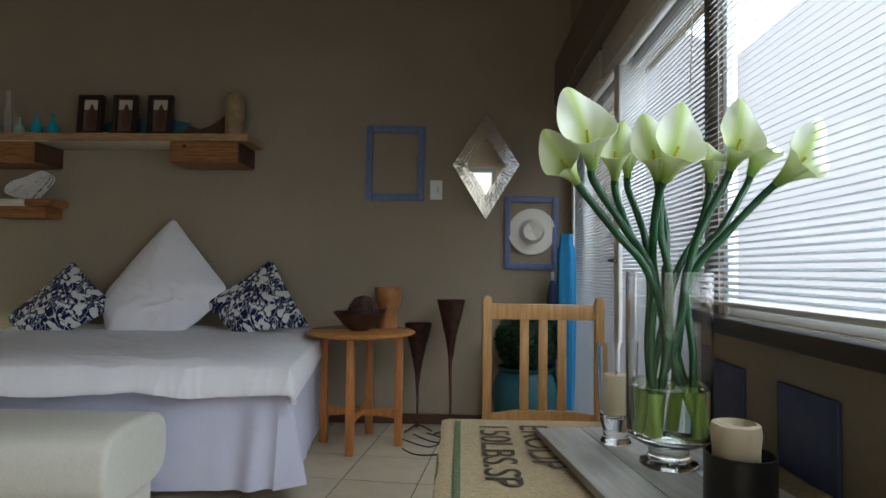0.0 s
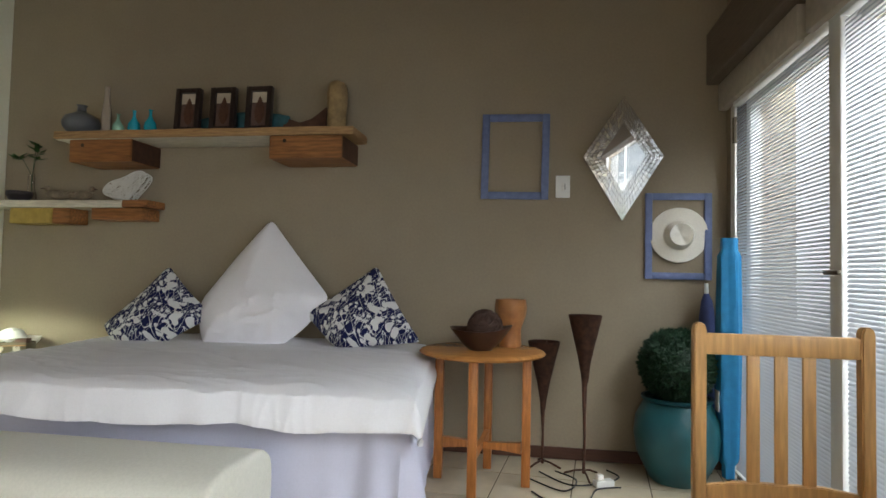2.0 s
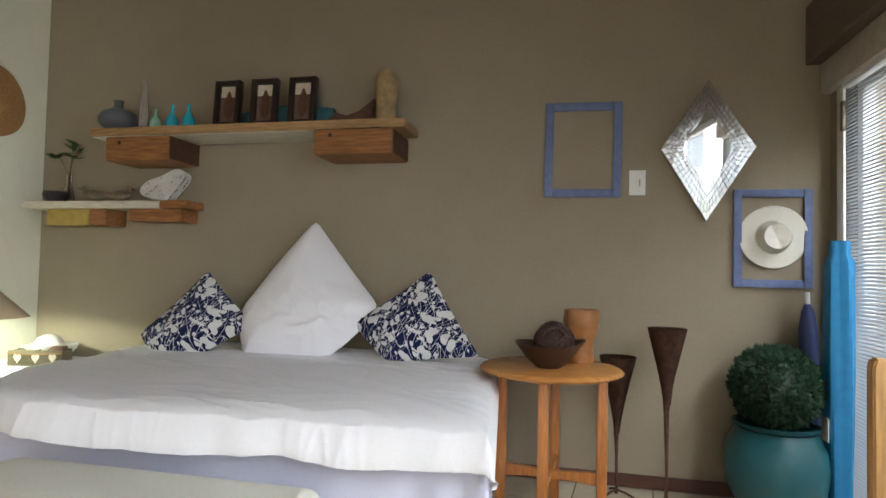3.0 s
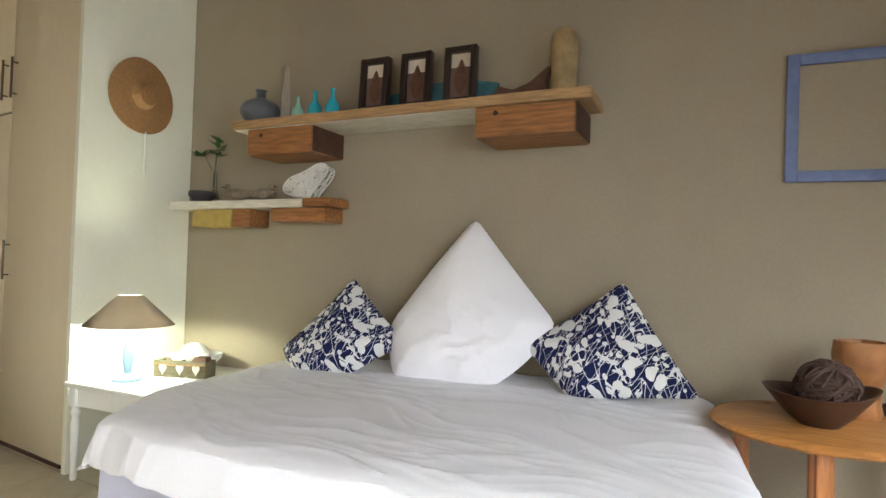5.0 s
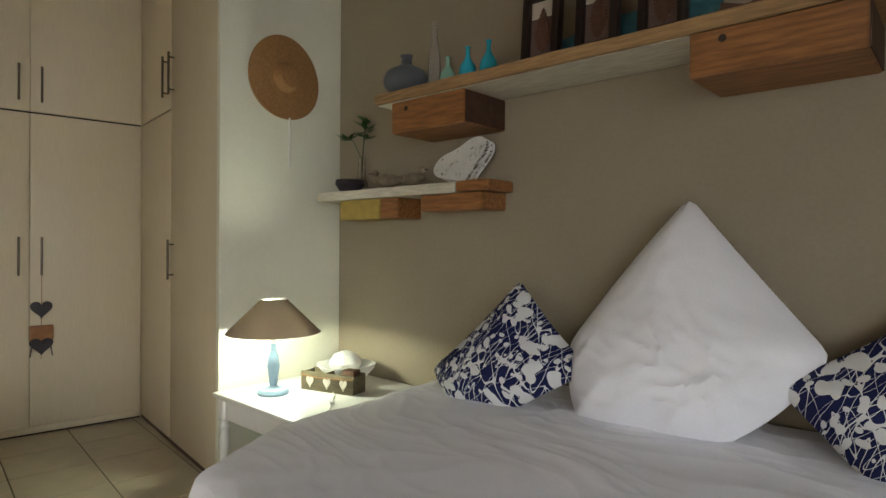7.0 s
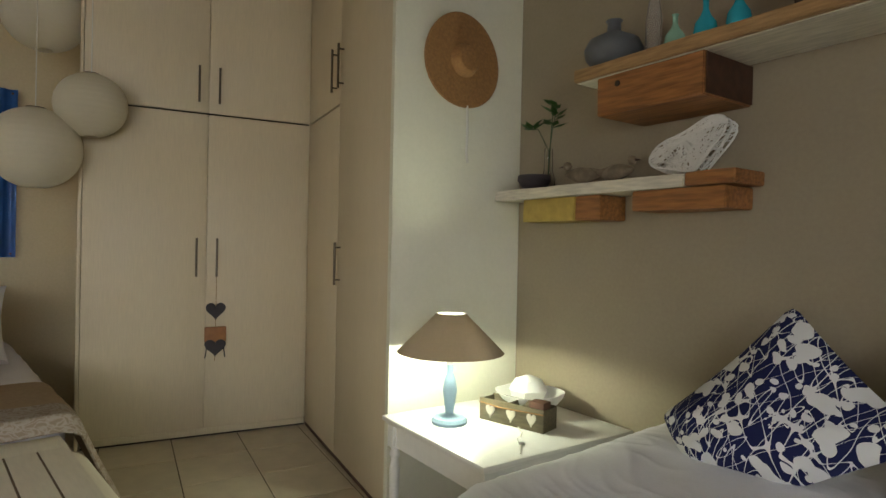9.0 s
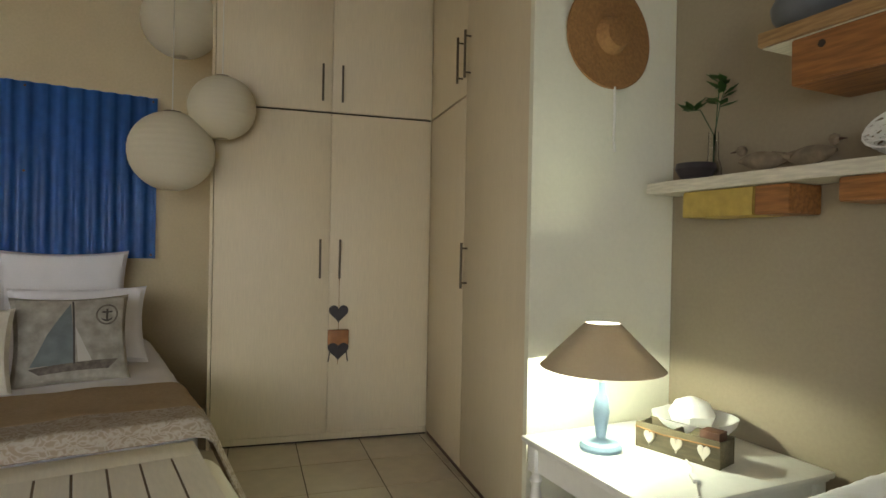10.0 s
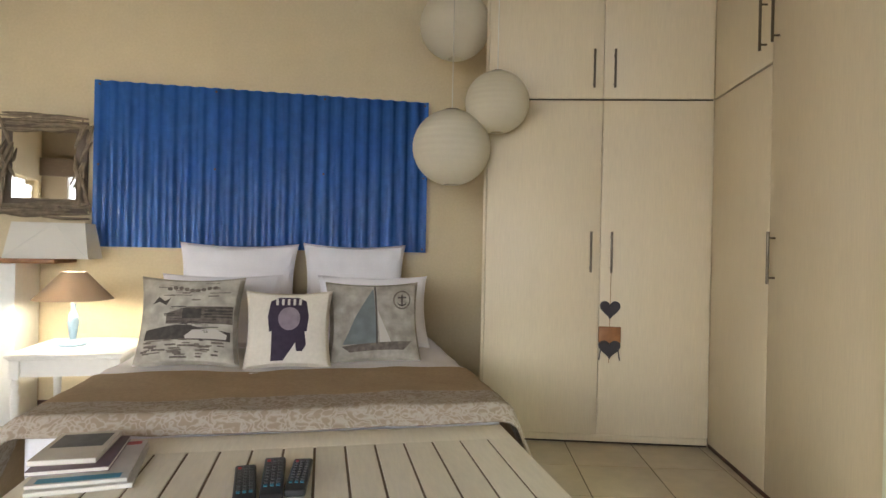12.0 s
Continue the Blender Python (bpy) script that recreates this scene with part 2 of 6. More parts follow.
def extrude_bm(outline, depth, axis="y", bevel=0.0):
    """A flat outline (a, b) made solid by depth; axis y: (a, y, b), axis z: (a, b, z)."""
    bm = bmesh.new()
    put = (lambda a, b, d: (a, d, b)) if axis == "y" else (lambda a, b, d: (a, b, d))
    lo = [bm.verts.new(put(a, b, 0)) for a, b in outline]
    hi = [bm.verts.new(put(a, b, depth)) for a, b in outline]
    n = len(outline)
    bm.faces.new(lo)
    bm.faces.new(hi[::-1])
    for k in range(n):
        bm.faces.new((lo[(k + 1) % n], lo[k], hi[k], hi[(k + 1) % n]))
    bmesh.ops.recalc_face_normals(bm, faces=bm.faces)
    if bevel:
        bmesh.ops.bevel(bm, geom=list(bm.edges), offset=bevel, segments=2, affect="EDGES")
    return bm


def mesh_ob(name, bm, material, smooth=True, parent=None, m=None):
    bmesh.ops.recalc_face_normals(bm, faces=bm.faces)
    me = bpy.data.meshes.new(name)
    bm.to_mesh(me)
    bm.free()
    me.materials.append(material)
    if smooth:
        me.polygons.foreach_set("use_smooth", [True] * len(me.polygons))
        me.set_sharp_from_angle(angle=radians(38))
    ob = new(name, me)
    if parent is not None:
        ob.parent = parent
    if m is not None:
        ob.matrix_local = m
    return ob


def part(name, bm, material, parent, label="", m=None, smooth=True):
    ob = mesh_ob(name, bm, material, smooth, parent, m)
    return tagged(ob, label)


def thing(name, m, label, category, group="", kind=""):
    ob = new(name)
    ob.empty_display_size = 0.1
    ob.matrix_world = m
    return tagged(ob, label, category, group, kind)


def single(name, bm, material, m, label, category, group="", kind="", smooth=True):
    ob = mesh_ob(name, bm, material, smooth)
    ob.matrix_world = m
    return tagged(ob, label, category, group, kind)


def structure(name, bm, material, label="", m=None, smooth=False, category=""):
    ob = mesh_ob(name, bm, material, smooth)
    if m is not None:
        ob.matrix_world = m
    return tagged(ob, label, category, "", "structure")


def shell_bm(fn, nu, nv, thick=0.0):
    """A grid surface fn(u, v) for u, v in 0..1, given thickness downwards along its normals."""
    bm = bmesh.new()
    grid = [[bm.verts.new(fn(i / nu, j / nv)) for j in range(nv + 1)] for i in range(nu + 1)]
    for i in range(nu):
        for j in range(nv):
            bm.faces.new((grid[i][j], grid[i + 1][j], grid[i + 1][j + 1], grid[i][j + 1]))
    if thick:
        bm.normal_update()
        bmesh.ops.solidify(bm, geom=list(bm.faces), thickness=thick)
    return bm


# ---- the large structure ----
BACK, RIGHT, HIGH = 4.9, 0.81, 3.45
# wardrobe corner: origin at the inner corner, x along the second front, y to the back
CORNER = Matrix.Translation((-5.78, 4.357, 0)) @ pose(0, 0, 0, 0, 0, -7.5)
# wall with the corrugated sheet: origin at the sheet's right end, x along the wall to the left as seen, y out of it into the room
SHEET = Matrix.Translation((-6.92, 2.68, 0)) @ pose(0, 0, 0, 0, 0, -82.2)

structure("wall_north", span_bm((-6.6, BACK, 0), (1.2, BACK + 0.2, HIGH)), M["brown_wall"], "taupe-brown painted plaster wall behind the daybed")
# south wall is out of view; its opening is added for the fill lamp
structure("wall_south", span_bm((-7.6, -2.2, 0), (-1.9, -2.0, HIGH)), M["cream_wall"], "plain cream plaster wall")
structure("wall_south_end", span_bm((0.65, -2.2, 0), (RIGHT - 0.001, -2.0, HIGH)), M["cream_wall"], "plain cream plaster wall beside the unseen opening added for the fill lamp")
structure("wall_south_lintel", span_bm((-1.9, -2.2, 2.2), (0.65, -2.0, HIGH)), M["cream_wall"], "plain cream plaster wall above the unseen opening added for the fill lamp")
structure("ceiling", span_bm((-7.8, -2.2, HIGH), (1.2, 5.1, HIGH + 0.1)), M["ceiling"], "plain brown ceiling, unseen, kept dark to cut bounce light")
structure("wall_west", span_bm((-1.6, -0.2, 0), (5.3, 0.0, HIGH)), M["cream_wall"], "warm cream plaster wall behind the bed", SHEET)
# window wall with its two openings
structure("wall_east", span_bm((RIGHT, -2.2, 0), (RIGHT + 0.2, DOOR_Y0, WIN_Z0)), M["brown_wall"], "taupe plaster wall under the wide window")
structure("wall_east_lintel", span_bm((RIGHT, -2.2, WIN_Z1), (RIGHT + 0.2, BACK + 0.2, HIGH)), M["brown_wall"], "taupe plaster wall above window and door")
structure("wall_east_door_head", span_bm((RIGHT, DOOR_Y0, DOOR_H), (RIGHT + 0.2, BACK + 0.2, WIN_Z1 - 0.002)), M["brown_wall"], "taupe plaster wall above the double door")
structure("wall_east_pier", extrude_bm([(RIGHT, WIN_Y1), (RIGHT, DOOR_Y0), (RIGHT + 0.05, DOOR_Y0), (RIGHT + 0.05, WIN_Y1)], WIN_Z1 - WIN_Z0 - 0.006, "z"), M["brown_wall"], "narrow taupe pier between window and door", Matrix.Translation((0, 0, WIN_Z0 + 0.002)))
structure("wall_east_corner", span_bm((RIGHT, DOOR_Y1, 0), (RIGHT + 0.2, BACK + 0.2, DOOR_H - 0.002)), M["brown_wall"], "narrow taupe wall beside the door")
structure("wall_east_end", span_bm((RIGHT, -2.2, WIN_Z0 + 0.002), (RIGHT + 0.2, WIN_Y0, WIN_Z1 - 0.004)), M["brown_wall"], "taupe plaster wall at the window's end")
structure("return_wall", extrude_bm([(-4.165, 4.898), (-4.165, 4.125), (-4.20, 4.128), (-4.40, 4.898)], HIGH - 0.002, "z"), M["white_wall"], "pale white-green plaster return wall beside the wardrobe")
structure("skirting_board", span_bm((-0.9, BACK - 0.016, 0.004), (RIGHT - 0.002, BACK - 0.001, 0.075), 0.003), M["skirting"], "dark red-brown wooden skirting board")
structure("skirting_board", span_bm((0.03, 0.001, 0.004), (5.2, 0.016, 0.075), 0.003), M["skirting"], "dark red-brown wooden skirting board", SHEET)
structure("backdrop", span_bm((9, -40, -0.3), (9.1, 40, 14)), mat("bright_overcast_haze", (0.93, 0.96, 1.0), 1.0, emit=3.8), "bright white overcast distance")
structure("ground", span_bm((-60, -60, -0.4), (60, 60, -0.3)), M["tile"], "pale paving outside")
floor = structure("floor", span_bm((-8, -2.2, -0.1), (1.0, 5.1, -0.004)), M["grout"], "beige ceramic tile floor with dark grout")
structure("ceiling_beam", span_bm((RIGHT - 0.12, -2.0, 2.30), (RIGHT - 0.002, BACK - 0.002, 2.61), 0.006), M["dark_wood"], "dark stained timber beam over the window wall")

# ---- window and double door ----
win = thing("window_1", Matrix.Identity(4), "wide white-framed window with a raised dark sill", "window", kind="structure")
for y in (WIN_Y0, 0.42, WIN_Y1 - 0.03):
    part("window_frame", span_bm((RIGHT + 0.014, y, WIN_Z0), (RIGHT + 0.044, y + 0.03, WIN_Z1), 0.004), M["white_metal"], win)
for z in (WIN_Z0, WIN_Z1 - 0.03):
    part("window_frame", span_bm((RIGHT + 0.016, WIN_Y0 + 0.03, z), (RIGHT + 0.042, WIN_Y1 - 0.03, z + 0.03), 0.004), M["white_metal"], win)
for a, b in ((WIN_Y0 + 0.03, 0.42), (0.45, WIN_Y1 - 0.03)):
    p = part("pane", span_bm((RIGHT + 0.026, a, WIN_Z0 + 0.03), (RIGHT + 0.031, b, WIN_Z1 - 0.03)), M["glass"], win, smooth=False)
    p.visible_shadow = False
part("window_sill", span_bm((RIGHT - 0.065, WIN_Y0, WIN_Z0 - 0.045), (RIGHT - 0.002, WIN_Y1 + 0.05, WIN_Z0 + 0.0), 0.008), M["dark_sill"], win, "dark painted window sill")


def blind(label, y0, y1, z0, z1, x, pitch, width, tilt, cord_y):
    th = thing("venetian_blind", Matrix.Translation((x, y0, 0)), label, "blind")
    part("headrail", box_bm((0.04, y1 - y0, 0.035), 0.004, (0, (y1 - y0) / 2, z1 - 0.018)), M["white_metal"], th)
    part("bottom_rail", box_bm((0.03, y1 - y0, 0.014), 0.003, (0, (y1 - y0) / 2, z0 + 0.007)), M["white_metal"], th)
    me = None
    n = int((z1 - z0 - 0.06) / pitch)
    for k in range(n):
        z = z0 + 0.03 + k * pitch
        if me is None:
            bm = bmesh.new()
            rows = []
            for j in range(4):
                s = (j / 3 - 0.5) * width
                c = 0.0018 * (1 - (2 * j / 3 - 1) ** 2)
                rows.append([bm.verts.new((s * math.cos(tilt) - c * math.sin(tilt), yy, s * math.sin(tilt) + c * math.cos(tilt))) for yy in (0.01, y1 - y0 - 0.01)])
            for a, b in zip(rows, rows[1:]):
                bm.faces.new((a[0], b[0], b[1], a[1]))
            bmesh.ops.solidify(bm, geom=list(bm.faces), thickness=0.0008)
            ob = part("slat", bm, M["slat"], th)
            me = ob.data
        else:
            ob = new("slat", me)
            ob.parent = th
        ob.location = (0, 0.001 * math.sin(k * 2.7), z)
    for cy in cord_y:
        part("cord", tube_bm([(-0.02, cy - y0, z0 + 0.01), (-0.02, cy - y0, z1 - 0.03)], 0.0015, 5), M["cord"], th)
    return th


blind("white venetian blind with open slats over the wide window", WIN_Y0 + 0.02, WIN_Y1 + 0.02, WIN_Z0 + 0.03, WIN_Z1 - 0.02, RIGHT - 0.022, 0.0185, 0.0175, radians(33), (2.36, 1.2, 0.2))
# double door
door = thing("door_1", Matrix.Identity(4), "white aluminium double door with glass leaves, closed", "door", kind="structure")
MID = 3.56
for a, b, nm in ((DOOR_Y1 - 0.06, DOOR_Y1, "door_frame"), (DOOR_Y0, DOOR_Y0 + 0.06, "door_frame"), (MID - 0.045, MID + 0.045, "door_stile")):
    part(nm, span_bm((RIGHT - 0.022 if nm == "door_stile" else RIGHT + 0.05, a, 0.0), (RIGHT + 0.11, b, DOOR_H), 0.005), M["white_metal"], door)
part("door_frame", span_bm((RIGHT + 0.052, DOOR_Y0 + 0.06, DOOR_H - 0.06), (RIGHT + 0.108, DOOR_Y1 - 0.06, DOOR_H), 0.004), M["white_metal"], door)
for a, b in ((DOOR_Y0 + 0.06, MID - 0.045), (MID + 0.045, DOOR_Y1 - 0.06)):
    part("bottom_rail", span_bm((RIGHT + 0.055, a, 0.0), (RIGHT + 0.105, b, 0.08), 0.004), M["white_metal"], door)
    p = part("pane", span_bm((RIGHT + 0.085, a, 0.08), (RIGHT + 0.09, b, DOOR_H - 0.06)), M["glass"], door, smooth=False)
    p.visible_shadow = False
hd = part("door_handle", box_bm((0.016, 0.11, 0.018), 0.005, (RIGHT - 0.052, MID - 0.04, 1.16)), M["steel"], door, "grey lever handle")
part("handle_neck", box_bm((0.034, 0.018, 0.018), 0.004, (RIGHT - 0.034, MID + 0.0, 1.16)), M["steel"], hd)
for z in (1.98, 1.05, 0.25):
    part("hinge", box_bm((0.02, 0.022, 0.15), 0.003, (RIGHT - 0.012, DOOR_Y1 - 0.0, z)), M["steel"], door)
for a, b in ((DOOR_Y0 - 0.06, MID - 0.047), (MID + 0.047, DOOR_Y1 - 0.012)):
    blind("grey-white venetian blind, nearly shut, hanging on a glass door leaf", a, b, 0.05, DOOR_H - 0.012, RIGHT - 0.006, 0.0175, 0.0172, radians(60), ())
for a, b in ((DOOR_Y0 - 0.12, MID + 0.16), (MID + 0.24, BACK - 0.02)):
    single("blind_valance", span_bm((0, 0, 0), (0.05, b - a, 0.16), 0.004), M["valance"], Matrix.Translation((RIGHT - 0.055, a, 2.135)), "plain beige valance board above the door blind", "valance")

part("door_trim", span_bm((RIGHT - 0.012, DOOR_Y1 + 0.0, 0.0), (RIGHT + 0.049, DOOR_Y1 + 0.075, 2.133), 0.004), M["white_paint"], door)
CORD = Matrix.Translation((RIGHT - 0.05, 2.50, 0))
pull = part("pull_cord", tube_bm([(0, 0.02, 2.19), (0.002, 0.03, 1.95), (-0.01, 0.02, 1.72), (-0.03, -0.03, 1.58), (-0.02, -0.06, 1.50), (0.0, -0.05, 1.42), (0.0, -0.05, 1.05)], 0.0022, 6), M["cord"], win, "white pull cord of the blind", m=CORD)
part("toggle", lathe_bm([(0.004, 0), (0.008, 0.006), (0.007, 0.03), (0.003, 0.036)], 12), M["white_metal"], pull, m=Matrix.Translation((0, -0.05, 1.02)))

# ---- wardrobes ----


def bar_handle(parent, x, y, z, length, horizontal_out):
    """Upright bar handle on a front at local (x, y); horizontal_out: unit vector out of the front."""
    ox, oy = horizontal_out
    h = part("handle", tube_bm([(x + ox * 0.035, y + oy * 0.035, z), (x + ox * 0.035, y + oy * 0.035, z + length)], 0.0072, 10), M["steel"], parent, "brushed steel bar handle")
    for zz in (z + 0.03, z + length - 0.03):
        part("post", tube_bm([(x + ox * 0.001, y + oy * 0.001, zz), (x + ox * 0.034, y + oy * 0.034, zz)], 0.005, 8), M["steel"], h)


wa = thing("wardrobe", CORNER, "tall limed-wood built-in wardrobe, four doors shut, with steel bar handles", "wardrobe")
AEND = 1.37
part("body", span_bm((-1.05, -AEND, 0.05), (-0.022, 0.55, HIGH - 0.004)), M["laminate"], wa, smooth=False)
part("shadow_gap", span_bm((-0.0215, -AEND + 0.002, 2.105), (-0.0203, -0.002, 2.135)), M["gap"], wa, smooth=False)
part("plinth", span_bm((-0.9, -AEND + 0.01, 0.012), (-0.004, 0.0, 0.052), 0.002), M["laminate"], wa)
part("floor_gap", span_bm((-0.9, -AEND + 0.01, 0.0), (-0.010, 0.0, 0.0118)), M["gap"], wa, smooth=False)
part("side_panel", span_bm((-1.05, -AEND - 0.02, 0.0), (0.003, -AEND - 0.001, HIGH - 0.006), 0.002), M["laminate"], wa)
for y0, y1, hy in ((-AEND + 0.003, -0.668, -0.728), (-0.664, -0.003, -0.604)):
    d = part("door", span_bm((-0.020, y0, 0.055), (0, y1, 2.114), 0.002), M["laminate"], wa)
    bar_handle(d, 0, hy, 1.055, 0.25, (1, 0))
    d = part("door", span_bm((-0.020, y0, 2.126), (0, y1, HIGH - 0.008), 0.002), M["laminate"], wa)
    bar_handle(d, 0, hy, 2.185, 0.235, (1, 0))
wb = thing("wardrobe", CORNER, "tall limed-wood built-in wardrobe meeting another at the corner, shut", "wardrobe")
BEND = 1.615
part("body", span_bm((0.0, 0.022, 0.05), (BEND - 0.10, 0.38, HIGH - 0.004)), M["laminate"], wb, smooth=False)
part("shadow_gap", span_bm((0.003, 0.0203, 2.105), (0.718, 0.0215, 2.135)), M["gap"], wb, smooth=False)
part("plinth", span_bm((0.003, 0.006, 0.0), (BEND - 0.10, 0.3, 0.028)), M["skirting"], wb, "brown plinth board", smooth=False)
d = part("door", span_bm((0.003, 0, 0.03), (0.718, 0.020, 2.114), 0.002), M["laminate"], wb)
d = part("door", span_bm((0.003, 0, 2.126), (0.718, 0.020, HIGH - 0.008), 0.002), M["laminate"], wb)
bar_handle(d, 0.655, 0, 2.20, 0.26, (0, -1))
d = part("door", span_bm((0.722, 0, 0.03), (BEND - 0.012, 0.020, HIGH - 0.008), 0.002), M["laminate"], wb)
bar_handle(d, 0.785, 0, 1.045, 0.25, (0, -1))
bar_handle(d, 0.785, 0, 2.20, 0.26, (0, -1))

# ---- corrugated sheet ----
bm = bmesh.new()
cols = []
for k in range(0, 281):
    s = 0.03 + 2.365 * k / 280
    ph = s / 0.098 * 2 * math.pi
    yy = 0.028 + 0.011 * math.tanh(1.8 * math.sin(ph))
    cols.append([bm.verts.new((s, yy, z)) for z in (1.145, 1.6, 2.31)])
for a, b in zip(cols, cols[1:]):
    for j in range(2):
        bm.faces.new((a[j], b[j], b[j + 1], a[j + 1]))
bmesh.ops.solidify(bm, geom=list(bm.faces), thickness=0.0012)
sheet = thing("corrugated_headboard", SHEET, "bright blue painted corrugated metal sheet fixed to the wall as headboard", "headboard")
part("sheet", bm, M["corrugated"], sheet)
for s in (0.06, 0.82, 1.59, 2.36):
    for z in (1.17, 1.72, 2.28):
        part("screw", lathe_bm([(0.008, 0.0), (0.008, 0.003), (0.004, 0.005)], 10), M["steel"], sheet, m=Matrix.Translation((s, 0.0385, z)) @ pose(0, 0, 0, -90))

# ---- soft things ----


def lerp(a, b, t):
    return a + (b - a) * t


def cushion_bm(w, h, depth, n=26, wrinkle=0.006, seed=0.0, square=0.62, pinch=0.09):
    """A stuffed cushion standing in the x-z plane, bottom at z = 0, with drawn-out corners."""
    bm = bmesh.new()
    sides = []
    for s in (1, -1):
        grid = []
        for i in range(n + 1):
            row = []
            for j in range(n + 1):
                a, b = 2 * i / n - 1, 2 * j / n - 1
                x, z = a * w / 2 * (1 - pinch * (1 - b * b)), b * h / 2 * (1 - pinch * (1 - a * a))
                t = max(0.0, (1 - a * a) * (1 - b * b)) ** 0.5
                wr = wrinkle * noise.noise(Vector((a * 2.6 + seed, b * 2.6, s * 3.1 + seed))) * 2 + wrinkle * noise.noise(Vector((a * 6 + seed, b * 2.2 + a, s * 7.0)))
                row.append(bm.verts.new((x, s * (t ** square * depth / 2) + (wr if t > 0 else 0), z + h / 2)))
            grid.append(row)
        sides.append(grid)
        for i in range(n):
            for j in range(n):
                bm.faces.new((grid[i][j], grid[i + 1][j], grid[i + 1][j + 1], grid[i][j + 1]))
    bmesh.ops.remove_doubles(bm, verts=bm.verts, dist=0.0008)
    return bm


# ---- daybed by the back wall ----
QUAD = {"fl": Vector((-3.02, 3.30, 0)), "fr": Vector((-0.77, 3.42, 0)), "bl": Vector((-3.14, 4.84, 0)), "br": Vector((-0.93, 4.86, 0))}


def bed_xy(u, v):
    p = (QUAD["fl"] * (1 - u) + QUAD["fr"] * u) * (1 - v) + (QUAD["bl"] * (1 - u) + QUAD["br"] * u) * v
    # the front left corner is rounded off
    a, b = max(0, 1 - u / 0.22), max(0, 1 - v / 0.30)
    return p + Vector((0.17, 0.09, 0)) * (a * b)


daybed = thing("daybed", Matrix.Translation((-1.9, 4.1, 0)), "white daybed with a rumpled duvet and a lilac-white valance skirt", "bed")
OFF = Matrix.Translation((1.9, -4.1, 0))


def off(bm):
    bm.transform(OFF)
    return bm


part("base", off(span_bm((-2.90, 3.56, 0.03), (-0.98, 4.82, 0.30), 0.01)), M["cream_cloth"], daybed)
part("mattress", off(span_bm((-2.92, 3.53, 0.30), (-0.96, 4.84, 0.60), 0.05, 4)), M["linen"], daybed)
for x, y in ((-2.65, 3.66), (-1.08, 3.66), (-2.65, 4.72), (-1.08, 4.72)):
    part("foot", off(span_bm((x - 0.03, y - 0.03, 0), (x + 0.03, y + 0.03, 0.03))), M["dark_wood"], daybed)


def skirt_edge(s):
    """Along the front and then round the right side, 0..1."""
    a, b, c = Vector((-2.92, 3.46, 0)), Vector((-0.815, 3.47, 0)), Vector((-0.945, 4.80, 0))
    d = Vector((-3.06, 4.75, 0))
    if s < 0.25:
        return d.lerp(a, s / 0.25), Vector((-1, -0.2, 0))
    if s < 0.70:
        return a.lerp(b, (s - 0.25) / 0.45), Vector((0, -1, 0))
    return b.lerp(c, (s - 0.70) / 0.30), Vector((1, 0, 0))


def skirt_fn(u, v):
    p, n = skirt_edge(u)
    near = math.exp(-((u - 0.70) / 0.05) ** 2)
    fold = 0.014 * noise.noise(Vector((u * 26, v * 0.8, 3))) + 0.034 * near * math.sin(u * 170 + 0.6 * v) * (0.25 + 0.75 * v)
    sag = (1 - abs(noise.noise(Vector((u * 9 + v * 1.6, v * 3.0 - u * 5, 12))))) ** 6
    fold += 0.014 * sag * v * (1 - near)
    flare = 0.02 * v + 0.06 * near * v
    return p + n * (fold + flare) + Vector((0, 0, 0.56 - v * (0.52 - 0.02 * noise.noise(Vector((u * 12, 0, 9))) - 0.035 * near)))


part("skirt", off(shell_bm(skirt_fn, 300, 14, 0.003)), M["skirt"], daybed, "lilac-white cloth valance hanging in folds")


